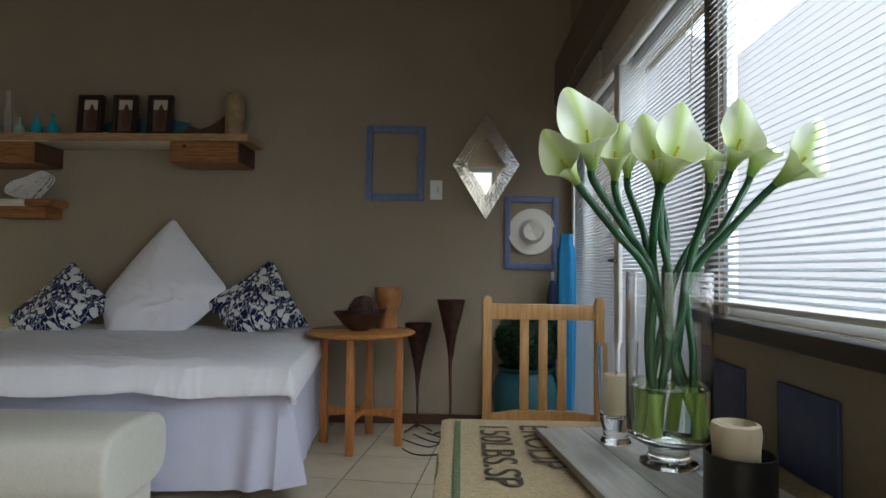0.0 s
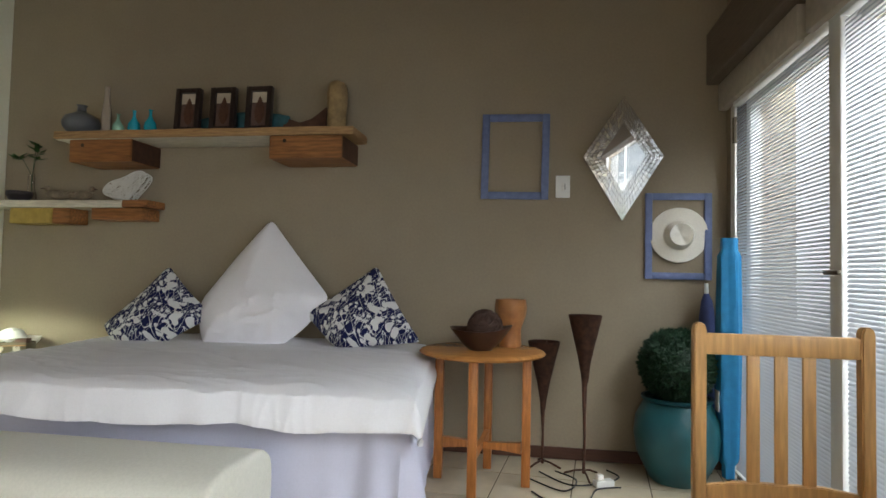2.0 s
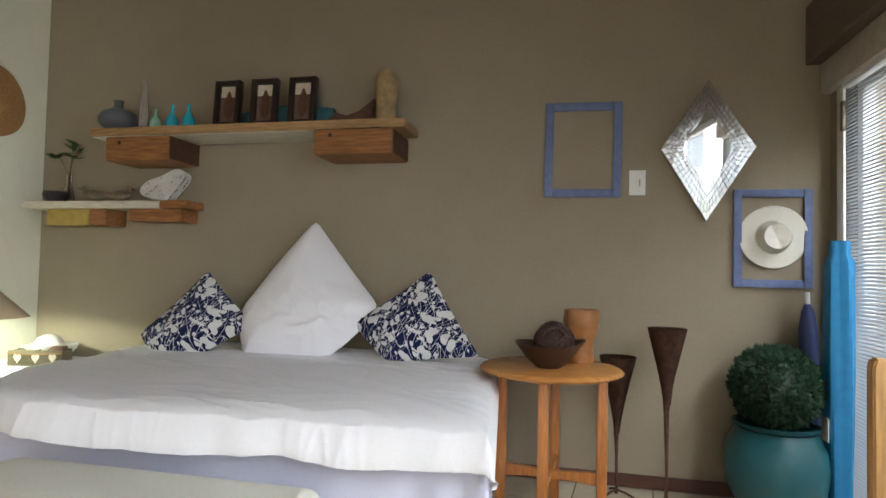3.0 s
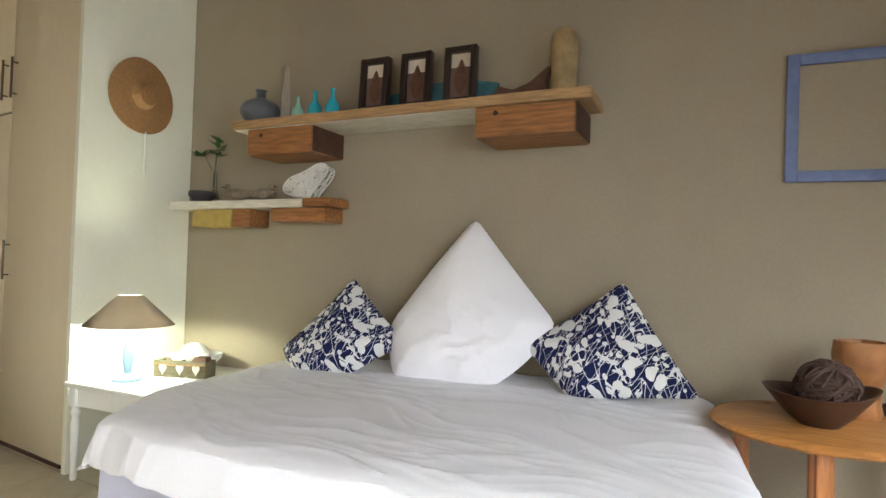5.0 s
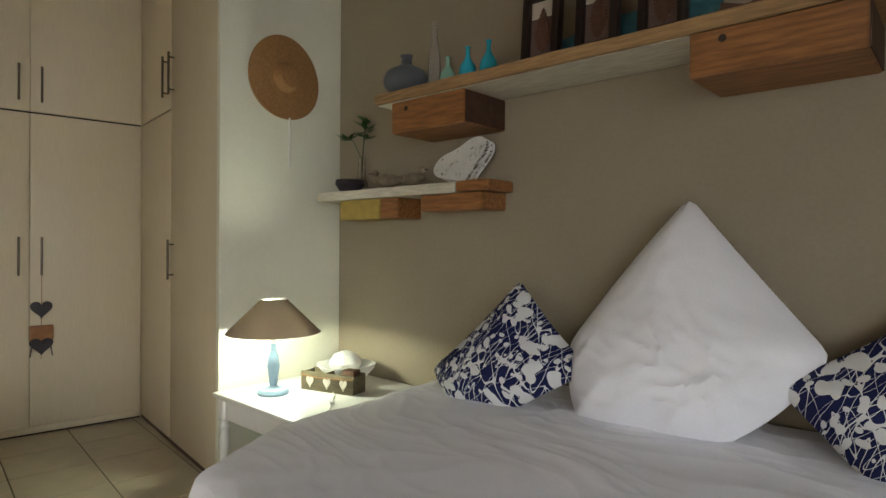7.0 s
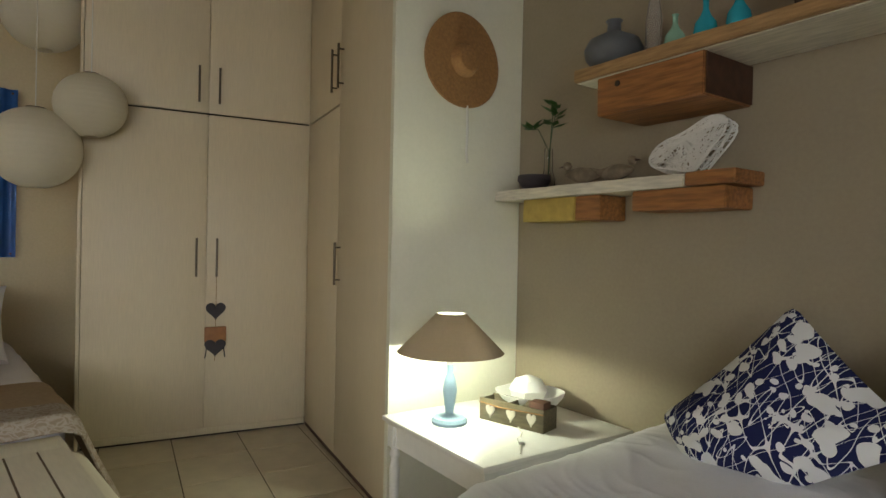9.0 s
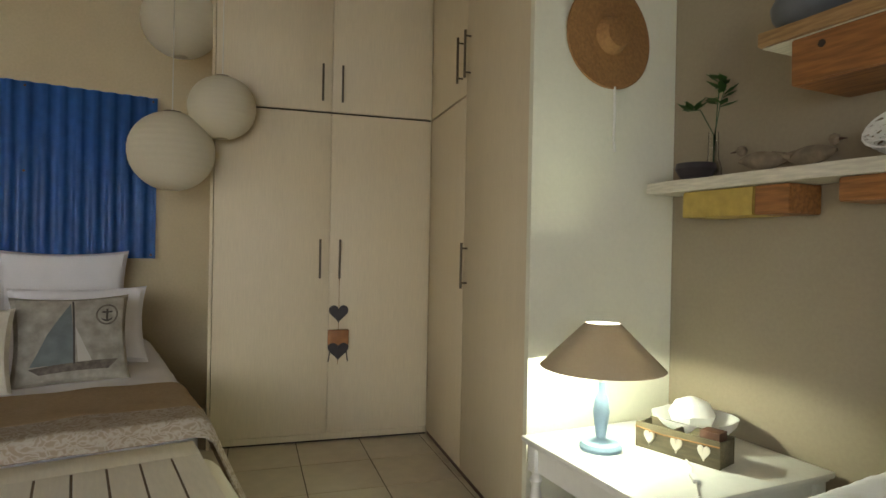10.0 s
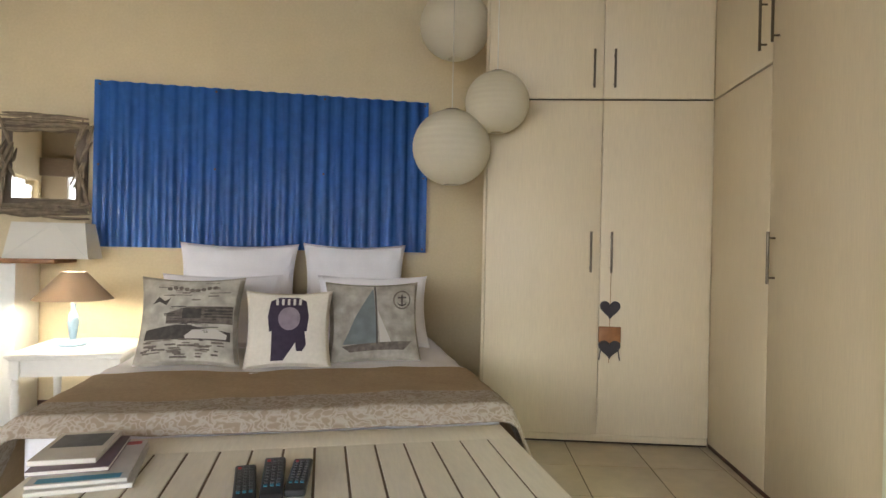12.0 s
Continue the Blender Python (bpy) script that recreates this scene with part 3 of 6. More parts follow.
def duvet_fn(u, v):
    # u along the bed, v from the front hem over the top to the wall
    drop_f, drop_r = 0.15, 0.15
    uu = min(max((u - 0.05) / 0.90, 0), 1)
    vv = min(max((v - 0.14) / 0.86, 0), 1)
    p = bed_xy(uu, vv)
    z = 0.665 + 0.012 * vv
    ex = max(0, u - 0.95) / 0.05
    ez = max(0, 0.14 - v) / 0.14
    el = max(0, 0.05 - u) / 0.05
    hem = 0.5 + 0.5 * noise.noise(Vector((u * 7, 0, 4)))
    edge = min(min(uu, 1 - uu) * 2.1, vv * 1.45)
    soft = -0.035 * math.exp(-edge / 0.045)
    z += soft
    if ez > 0:
        z -= ez * (drop_f - 0.04 * hem * ez)
        p = p + Vector((0, -0.035 * math.sin(ez * math.pi * 0.6), 0))
    if ex > 0:
        z -= ex * drop_r * (0.6 + 0.5 * (1 - vv)) * 0.9 * (1 - 0.8 * ez)
        p = p + Vector((0.03 * math.sin(ex * math.pi * 0.6), 0, 0))
    if el > 0:
        z -= el * 0.12 * (1 - 0.8 * ez)
        p = p + Vector((-0.03 * math.sin(el * math.pi * 0.6), 0, 0))
    w = Vector((noise.noise(Vector((p.x * 2, p.y * 2, 11))), noise.noise(Vector((p.x * 2, p.y * 2, 21))), 0)) * 0.22
    a = p + w
    crease = (1 - abs(noise.noise(Vector((a.x * 1.3 + 5, a.y * 4.6 + a.x * 1.2, 2))))) ** 5
    crease2 = (1 - abs(noise.noise(Vector((a.x * 3.0 + a.y * 2, a.y * 8.0 - a.x * 0.8, 6))))) ** 6
    patch = 0.5 + 0.5 * noise.noise(Vector((p.x * 1.7, p.y * 2.0, 31)))
    big = noise.noise(Vector((p.x * 1.2, p.y * 1.5, 7)))
    crease3 = (1 - abs(noise.noise(Vector((a.x * 3.4 + 2, a.y * 15.0 + a.x * 2.2, 16))))) ** 7
    where = max(0.0, noise.noise(Vector((p.x * 2.6, p.y * 3.1, 44))) + 0.25)
    z += 0.0065 * crease3 * where * (vv > 0.02)
    z += 0.010 * big + 0.010 * crease * patch + 0.006 * crease2 * (1.1 - patch) + 0.006 * noise.noise(a * 7)
    pucker = (1 - abs(noise.noise(Vector((u * 34, v * 3, 8))))) ** 4 * max(0.0, noise.noise(Vector((u * 6, 1, 3))) + 0.3)
    fold = (0.012 * noise.noise(Vector((u * 22, v * 2, 8))) - 0.008 * pucker) * (1 if ez > 0 else 0)
    return Vector((p.x, p.y + fold, z))


part("duvet", off(shell_bm(duvet_fn, 320, 220, 0.012)), M["linen"], daybed, "rumpled white cotton duvet")


def propped(name, label, m, corners, bow, depth, material, seed, crease, cat, group=""):
    """A stuffed square propped on the bed: corners go round its face from the top, bow is how far each edge swells out."""
    pts = []
    n = len(corners)
    steps = 16
    for k in range(n):
        a, b = Vector(corners[k]), Vector(corners[(k + 1) % n])
        d = b - a
        out = Vector((-d.y, d.x)).normalized()
        for q in range(steps):
            t = q / steps
            pts.append(a.lerp(b, t) + out * bow[k] * math.sin(math.pi * t))
    for it in range(1):
        pts = [(pts[k - 1] + 2 * pts[k] + pts[(k + 1) % len(pts)]) / 4 for k in range(len(pts))]
    c = sum(pts, Vector((0, 0))) / len(pts)
    tall = max(p.y for p in pts)
    bm = bmesh.new()
    rings = 26
    for side in (-1, 1):
        prev = None
        hub = None
        for r in range(rings + 1):
            f = r / rings
            row = []
            for p in (pts if r else [c]):
                q = c + (p - c) * f
                low = max(0.0, 1 - q.y / (0.55 * tall))
                y = depth / 2 * (1 - f ** 2.2) ** 0.8 * (1 + 0.45 * low)
                w = Vector((q.x, q.y, 0)) + 0.05 * Vector((noise.noise(Vector((q.x * 5, q.y * 5, seed))), noise.noise(Vector((q.x * 5, q.y * 5, seed + 9))), 0))
                radial = noise.noise(Vector((math.atan2(q.y - c.y, q.x - c.x) * 2.6, f * 1.3, seed + 3)))
                fold = (1 - abs(noise.noise(Vector((w.x * 5 + seed, w.y * 9 - w.x * 3, 5))))) ** 5
                fold2 = (1 - abs(noise.noise(Vector((w.x * 9 + w.y * 6 + seed, w.y * 14, 15))))) ** 5
                edge = min(1.0, (1 - f) * 6)
                y += edge * crease * (0.9 * fold * (0.25 + 1.1 * low) + 0.5 * fold2 * (0.3 + low) + 1.1 * radial * f * f)
                row.append(bm.verts.new((q.x, side * y, q.y)))
            if r == 0:
                hub = row[0]
            elif prev is None:
                for k in range(len(row)):
                    bm.faces.new((hub, row[k], row[(k + 1) % len(row)]))
            else:
                for k in range(len(row)):
                    bm.faces.new((prev[k], row[k], row[(k + 1) % len(row)], prev[(k + 1) % len(row)]))
            if r:
                prev = row
    bmesh.ops.remove_doubles(bm, verts=bm.verts, dist=0.0006)
    th = thing(name, m, label, cat, group)
    part("cover", bm, material, th)
    return th


# floral print: pale blossoms and stalks on navy
def floral():
    m = bpy.data.materials.new("navy_floral_cotton")
    m.use_nodes = True
    nt = m.node_tree
    b = nt.nodes["Principled BSDF"]
    b.inputs["Roughness"].default_value = 0.85
    b.inputs["Specular IOR Level"].default_value = 0.15
    tc = nt.nodes.new("ShaderNodeTexCoord")
    mp = nt.nodes.new("ShaderNodeMapping")
    mp.inputs["Scale"].default_value = (1, 0.0, 1)
    nt.links.new(tc.outputs["Object"], mp.inputs[0])
    warp = nt.nodes.new("ShaderNodeTexNoise")
    warp.inputs["Scale"].default_value = 9
    nt.links.new(mp.outputs[0], warp.inputs["Vector"])
    add = nt.nodes.new("ShaderNodeVectorMath")
    add.operation = "MULTIPLY_ADD"
    add.inputs[1].default_value = (0.09, 0.0, 0.09)
    nt.links.new(warp.outputs["Color"], add.inputs[0])
    nt.links.new(mp.outputs[0], add.inputs[2])
    vals = []
    # blossoms, large and small
    for scale, lim in ((14, 0.37), (27, 0.33)):
        v = nt.nodes.new("ShaderNodeTexVoronoi")
        v.inputs["Scale"].default_value = scale
        nt.links.new(add.outputs[0], v.inputs["Vector"])
        c = nt.nodes.new("ShaderNodeMath")
        c.operation = "LESS_THAN"
        c.inputs[1].default_value = lim
        nt.links.new(v.outputs["Distance"], c.inputs[0])
        vals.append(c)
    # curving stalks along the level lines of a drawn-out noise
    for turn, sc, half in ((0.45, (32, 1, 6), 0.015), (-0.35, (28, 1, 6), 0.012), (0.9, (30, 1, 7), 0.009)):
        mm = nt.nodes.new("ShaderNodeMapping")
        mm.vector_type = "TEXTURE"
        mm.inputs["Scale"].default_value = tuple(1 / q for q in sc)
        mm.inputs["Rotation"].default_value = (0, turn, 0)
        nt.links.new(mp.outputs[0], mm.inputs[0])
        v = nt.nodes.new("ShaderNodeTexNoise")
        v.inputs["Scale"].default_value, v.inputs["Detail"].default_value = 1.0, 0.0
        nt.links.new(mm.outputs[0], v.inputs["Vector"])
        c = nt.nodes.new("ShaderNodeMath")
        c.operation = "COMPARE"
        c.inputs[1].default_value, c.inputs[2].default_value = 0.5, half
        nt.links.new(v.outputs[0], c.inputs[0])
        vals.append(c)
    last = vals[0]
    for c in vals[1:]:
        mx = nt.nodes.new("ShaderNodeMath")
        mx.operation = "MAXIMUM"
        nt.links.new(last.outputs[0], mx.inputs[0])
        nt.links.new(c.outputs[0], mx.inputs[1])
        last = mx
    mix = nt.nodes.new("ShaderNodeMix")
    mix.data_type = "RGBA"
    mix.inputs[6].default_value = (0.012, 0.016, 0.07, 1)
    mix.inputs[7].default_value = (0.66, 0.66, 0.64, 1)
    nt.links.new(last.outputs[0], mix.inputs[0])
    nt.links.new(mix.outputs[2], b.inputs["Base Color"])
    return m


M["floral"] = floral()
propped("pillow", "large plump white pillow standing on its corner against the wall",
        Matrix.Translation((-2.01, 4.57, 0.655)) @ pose(0, 0, 0, -17, 0, 3),
        [(-0.02, 0.84), (0.43, 0.32), (0.15, 0.0), (-0.33, -0.01), (-0.40, 0.27)], (-0.004, 0.03, 0.01, 0.02, 0.012), 0.27, M["linen"], 1.3, 0.024, "pillow")
propped("cushion", "navy cushion with white floral print, propped on the daybed",
        Matrix.Translation((-2.60, 4.44, 0.655)) @ pose(0, 0, 0, -22, 0, 8),
        [(-0.02, 0.52), (0.33, 0.19), (0.04, 0.0), (-0.22, -0.01), (-0.34, 0.12)], (-0.012, -0.004, 0.0, 0.01, -0.012), 0.17, M["floral"], 5.1, 0.010, "cushion", "navy floral cushions")
propped("cushion", "navy cushion with white floral print, propped on the daybed",
        Matrix.Translation((-1.36, 4.54, 0.655)) @ pose(0, 0, 0, -22, 0, -3),
        [(0.05, 0.55), (0.39, 0.07), (-0.12, 0.0), (-0.37, 0.22)], (-0.012, -0.006, 0.0, -0.012), 0.17, M["floral"], 8.2, 0.010, "cushion", "navy floral cushions")

# ---- cream ottoman ----
ott = thing("ottoman", Matrix.Translation((-1.88, 3.10, -0.03)), "cream upholstered ottoman with rounded padded top", "ottoman")
roll = []
for k in range(48):
    a = 2 * math.pi * k / 48
    roll.append((0.24 * math.copysign(abs(math.cos(a)) ** 0.62, math.cos(a)), 0.345 + 0.155 * math.copysign(abs(math.sin(a)) ** 0.62, math.sin(a))))
bmo = extrude_bm(roll, 1.15)
bmesh.ops.bevel(bmo, geom=[e for e in bmo.edges if abs(e.verts[0].co.y - e.verts[1].co.y) < 0.01], offset=0.028, segments=4, affect="EDGES", profile=0.6)
part("seat", bmo, M["cream_cloth"], ott, m=Matrix.Translation((-0.575, 0, 0)) @ pose(0, 0, 0, 0, 0, -90))
part("base", box_bm((1.05, 0.42, 0.20), 0.02, (0, 0, 0.16)), M["cream_cloth"], ott)
for sx in (-1, 1):
    for sy in (-1, 1):
        part("foot", box_bm((0.05, 0.05, 0.04), 0.005, (sx * 0.46, sy * 0.16, 0.05)), M["dark_wood"], ott)

# ---- round side table ----
TX, TY = -0.60, 4.40
rt = thing("round_table", Matrix.Translation((TX, TY, 0)), "round orange-varnished wooden side table with crossed stretchers", "table")
part("tabletop", lathe_bm([(0.02, 0.685), (0.31, 0.685), (0.335, 0.692), (0.345, 0.702), (0.335, 0.714), (0.32, 0.718), (0.02, 0.718)], 64), M["orange_wood_top"], rt)
LEGS = [(-0.235, 0.02), (-0.02, -0.245), (0.245, -0.02), (0.02, 0.235)]
for x, y in LEGS:
    part("leg", span_bm((x - 0.024, y - 0.024, 0), (x + 0.024, y + 0.024, 0.684), 0.006), M["orange_wood"], rt)
for (x0, y0), (x1, y1) in ((LEGS[0], LEGS[2]), (LEGS[1], LEGS[3])):
    dx = Vector((x1 - x0, y1 - y0, 0))
    ang = math.degrees(math.atan2(dx.y, dx.x))
    L = dx.length - 0.05
    z = 0.17 if y0 > -0.1 else 0.171
    outline = [(-L / 2, 0), (-L / 2, 0.06), (-0.06, 0.048), (0.06, 0.048), (L / 2, 0.06), (L / 2, 0), (L / 4, 0.012), (-L / 4, 0.012)]
    bmx = extrude_bm(outline, 0.028)
    part("stretcher", bmx, M["orange_wood"], rt, m=Matrix.Translation(((x0 + x1) / 2, (y0 + y1) / 2, z)) @ pose(0, 0, 0, 0, 0, ang) @ Matrix.Translation((0, -0.014, 0)))

# ---- dining chair ----
chair = thing("dining_chair", Matrix.Translation((0.340, 2.88, 0)) @ pose(0, 0, 0, 0, 0, 180), "honey-coloured pine dining chair with slatted back", "chair")
for s in (-1, 1):
    x = s * 0.209
    part("leg", extrude_bm([(-0.016, 0), (0.016, 0), (0.017, 0.992), (0.010, 1.008), (-0.010, 1.008), (-0.017, 0.992)], 0.034, bevel=0.004), M["chair_wood"], chair, m=Matrix.Translation((x, -0.018, 0)))
    part("leg", span_bm((x - 0.02, 0.40, 0), (x + 0.02, 0.44, 0.44), 0.004), M["chair_wood"], chair)
    part("side_rail", span_bm((x - 0.012, 0.02, 0.38), (x + 0.012, 0.40, 0.438), 0.003), M["chair_wood"], chair)
    part("stretcher", span_bm((x - 0.01, 0.02, 0.18), (x + 0.01, 0.40, 0.21), 0.003), M["chair_wood"], chair)
part("top_rail", span_bm((-0.194, -0.010, 0.922), (0.194, 0.010, 0.980), 0.005), M["chair_wood"], chair)
part("lower_rail", extrude_bm([(-0.194, 0.535), (0.194, 0.535), (0.194, 0.570), (0.10, 0.584), (-0.10, 0.584), (-0.194, 0.570)], 0.022, bevel=0.003), M["chair_wood"], chair, m=Matrix.Translation((0, -0.011, 0)))
for x in (-0.070, 0.0, 0.070):
    part("back_slat", span_bm((x - 0.0165, -0.006, 0.575), (x + 0.0165, 0.006, 0.925), 0.003), M["chair_wood"], chair)
part("seat", span_bm((-0.215, 0.02, 0.44), (0.215, 0.46, 0.468), 0.008), M["chair_wood"], chair)
part("back_rail", span_bm((-0.194, 0.405, 0.38), (0.194, 0.43, 0.438), 0.003), M["chair_wood"], chair)

# ---- dining table ----
dt = thing("dining_table", Matrix.Translation((0.388, 1.88, -0.056)), "wooden dining table covered by a burlap sack cloth", "table")
part("tabletop", box_bm((0.80, 1.16, 0.03), 0.005, (0, 0, 0.690)), M["chair_wood"], dt)
for sx in (-1, 1):
    for sy in (-1, 1):
        part("leg", box_bm((0.06, 0.06, 0.618), 0.006, (sx * 0.34, sy * 0.49, 0.365)), M["chair_wood"], dt)


def cloth_fn(u, v):
    x, y = (u - 0.5) * 0.94, (v - 0.5) * 1.30
    ox, oy = max(0, abs(x) - 0.405), max(0, abs(y) - 0.585)
    cx, cy = max(-0.408, min(0.408, x)), max(-0.588, min(0.588, y))
    z = 0.7085 + 0.0012 * noise.noise(Vector((x * 14, y * 14, 0)))
    drop = 2.2 * ox if ox > oy else 1.6 * oy
    w = 0.006 * noise.noise(Vector((x * 9, y * 9, 3)))
    return Vector((cx + (math.copysign(0.008, x) * min(1, ox * 30)) + w * (ox > 0), cy + math.copysign(0.008, y) * min(1, oy * 30), z - drop))


cl = thing("burlap_tablecloth", Matrix.Translation((0.388, 1.88, -0.056)), "coarse burlap sack tablecloth printed with faded black letters", "tablecloth")
part("cloth", shell_bm(cloth_fn, 60, 70, 0.002), M["burlap"], cl)


def text_bm(body, size, depth=0.001):
    cu = bpy.data.curves.new("text", "FONT")
    cu.body, cu.size, cu.extrude = body, size, depth
    ob = bpy.data.objects.new("text", cu)
    scene.collection.objects.link(ob)
    dg = bpy.context.evaluated_depsgraph_get()
    me = bpy.data.meshes.new_from_object(ob.evaluated_get(dg))
    bm = bmesh.new()
    bm.from_mesh(me)
    bpy.data.objects.remove(ob)
    bpy.data.meshes.remove(me)
    return bm


for body, x in (("150LBS.SP", -0.300), ("ERODP", -0.185)):
    part("print", text_bm(body, 0.118, 0.0003), M["burlap_ink"], cl, "faded black stencilled letters", m=Matrix.Translation((x, 0.51, 0.7118)) @ pose(0, 0, 0, 0, 0, -90) @ Matrix.Diagonal((1.0, 1, 1, 1)), smooth=False)
part("stripe", box_bm((0.016, 1.08, 0.0010), 0, (-0.362, 0, 0.7112)), M["burlap_green"], cl, "green woven stripe", smooth=False)

# ---- bed under the blue sheet; local x along the wall, y out into the room ----
BEDX0, BEDX1, BEDL = 0.06, 1.84, 2.36
bed = thing("bed", SHEET @ Matrix.Translation((0.9, 0, 0)), "double bed made up with white linen and a taupe throw", "bed")
B0 = Matrix.Translation((-0.9, 0, 0))


def bo(bm):
    bm.transform(B0)
    return bm


part("base", bo(span_bm((BEDX0 + 0.06, 0.06, 0.05), (BEDX1 - 0.06, BEDL - 0.06, 0.32), 0.01)), M["linen"], bed)
part("mattress", bo(span_bm((BEDX0 + 0.04, 0.05, 0.32), (BEDX1 - 0.04, BEDL - 0.04, 0.545), 0.05, 4)), M["linen"], bed)
for x in (BEDX0 + 0.12, BEDX1 - 0.12):
    for y in (0.15, BEDL - 0.15):
        part("foot", bo(span_bm((x - 0.03, y - 0.03, 0), (x + 0.03, y + 0.03, 0.05))), M["dark_wood"], bed)


def spread(y0, y1, z, drop, amp, seed, flare=0.12):
    def fn(u, v):
        half, mid = (BEDX1 - BEDX0) / 2, (BEDX1 + BEDX0) / 2
        s = (u - 0.5) * 2 * (half + drop)
        over = max(0, abs(s) - half)
        x = mid + math.copysign(min(abs(s), half) + flare * over, s)
        y = lerp(y0, y1, v)
        zz = z - over + amp * noise.noise(Vector((x * 3, y * 4, seed))) + amp * 0.6 * noise.noise(Vector((x * 7, y * 8, seed)))
        r = 0.06
        edge = half - abs(s)
        if edge < r:
            zz -= (r - max(edge, 0)) ** 2 / (2 * r)
        w = 0.015 * noise.noise(Vector((y * 7, s, seed))) * min(1, over * 8)
        return Vector((x + w, y, zz))
    return fn


part("sheet", bo(shell_bm(spread(0.05, 1.80, 0.575, 0.40, 0.012, 1), 90, 70, 0.008)), M["linen"], bed, "white bed linen")
def scroll_cloth():
    m = mat("scroll_patterned_border", (0.30, 0.245, 0.20), 0.9, spec=0.15)
    nt = m.node_tree
    tc = nt.nodes.new("ShaderNodeTexCoord")
    warp = nt.nodes.new("ShaderNodeTexNoise")
    warp.inputs["Scale"].default_value = 12
    nt.links.new(tc.outputs["Object"], warp.inputs["Vector"])
    add = nt.nodes.new("ShaderNodeVectorMath")
    add.operation = "MULTIPLY_ADD"
    add.inputs[1].default_value = (0.30, 0.30, 0.0)
    nt.links.new(warp.outputs["Color"], add.inputs[0])
    nt.links.new(tc.outputs["Object"], add.inputs[2])
    v = nt.nodes.new("ShaderNodeTexVoronoi")
    v.feature = "DISTANCE_TO_EDGE"
    v.inputs["Scale"].default_value = 27
    nt.links.new(add.outputs[0], v.inputs["Vector"])
    r = nt.nodes.new("ShaderNodeValToRGB")
    e = r.color_ramp.elements
    e[0].position, e[0].color = 0.05, (0.43, 0.37, 0.31, 1)
    e[1].position, e[1].color = 0.20, (0.31, 0.245, 0.185, 1)
    nt.links.new(v.outputs["Distance"], r.inputs[0])
    nt.links.new(r.outputs[0], nt.nodes["Principled BSDF"].inputs["Base Color"])
    return m


M["throw_edge"] = scroll_cloth()


def throw_fn(y0, y1):
    base = spread(y0, y1, 0.592, 0.44, 0.010, 4, 0.42)

    def fn(u, v):
        p = base(u, v)
        if p.y > BEDL - 0.02:
            p.z -= (p.y - BEDL + 0.02) * 0.9
        return p
    return fn


part("throw", bo(shell_bm(throw_fn(1.66, 2.16), 90, 40, 0.008)), M["throw"], bed, "plain taupe throw laid across the bed")
part("throw_border", bo(shell_bm(throw_fn(2.161, 2.405), 90, 24, 0.007)), M["throw_edge"], bed, "scroll-patterned border of the throw")


def cushion_on(label, cx, cy, z, w, h, d, material, lean, yaw, seed, cat="cushion", wrinkle=0.006):
    m = SHEET @ Matrix.Translation((cx, cy, z)) @ pose(0, 0, 0, 0, 0, 180 + yaw) @ pose(0, 0, 0, -lean)
    th = thing("cushion", m, label, cat)
    part("cover", cushion_bm(w, h, d, seed=seed, wrinkle=wrinkle), material, th)
    return th


cushion_on("white pillow propped against the blue headboard", 1.38, 0.30, 0.58, 0.80, 0.62, 0.20, M["linen"], 10, 0, 2.2, "pillow")
cushion_on("white pillow propped against the blue headboard", 0.58, 0.30, 0.58, 0.74, 0.63, 0.20, M["linen"], 10, 0, 3.9, "pillow")
cushion_on("white pillow leaning in the second row", 1.38, 1.04, 0.578, 0.68, 0.46, 0.18, M["linen"], 22, 0, 6.2, "pillow")
cushion_on("white pillow leaning in the second row", 0.50, 1.04, 0.578, 0.68, 0.46, 0.18, M["linen"], 22, 0, 7.7, "pillow")
M["ship_cloth"] = mat("grey_beige_printed_linen", (0.38, 0.345, 0.295), 0.85, grain=0.9, scale=16, dark=0.6, blotch=0.45, bump=0.05, spec=0.15)
M["print_cloth"] = mat("vintage_printed_linen", (0.47, 0.43, 0.365), 0.85, grain=0.9, scale=16, dark=0.6, blotch=0.45, bump=0.05, spec=0.15)
M["cream_canvas"] = mat("cream_canvas", (0.66, 0.61, 0.52), 0.85, grain=0.5, scale=60, dark=0.92, bump=0.05, spec=0.15)
c_van = cushion_on("beige cushion printed with an old van and lettering in grey", 1.46, 1.46, 0.562, 0.51, 0.47, 0.15, M["print_cloth"], 18, -3, 9.1, wrinkle=0.0)
c_ship = cushion_on("grey-beige cushion printed with a sailing boat and an anchor", 0.53, 1.44, 0.562, 0.51, 0.45, 0.15, M["ship_cloth"], 18, 4, 4.4, wrinkle=0.0)
c_dark = cushion_on("cream canvas cushion with a dark purple printed figure", 0.97, 1.55, 0.566, 0.43, 0.40, 0.14, M["cream_canvas"], 16, 0, 5.5, wrinkle=0.0)

# ---- white bench at the bed's foot ----
BENCH = SHEET @ Matrix.Translation((0.87, 2.42, 0))
bench = thing("bench_chest", BENCH, "white-painted wooden chest bench with grooved plank lid", "bench")
BW, BD = 1.46, 0.90
part("body", span_bm((-BW / 2 - 0.09, 0.012, 0.03), (BW / 2 + 0.09, BD - 0.03, 0.484), 0.09, 5), M["cream_paint"], bench)
part("rim", span_bm((-BW / 2, 0, 0.486), (BW / 2, 0.16, 0.528), 0.008), M["cream_paint"], bench)
part("rim", span_bm((-BW / 2, BD - 0.10, 0.486), (BW / 2, BD, 0.528), 0.008), M["cream_paint"], bench)
npl = 15
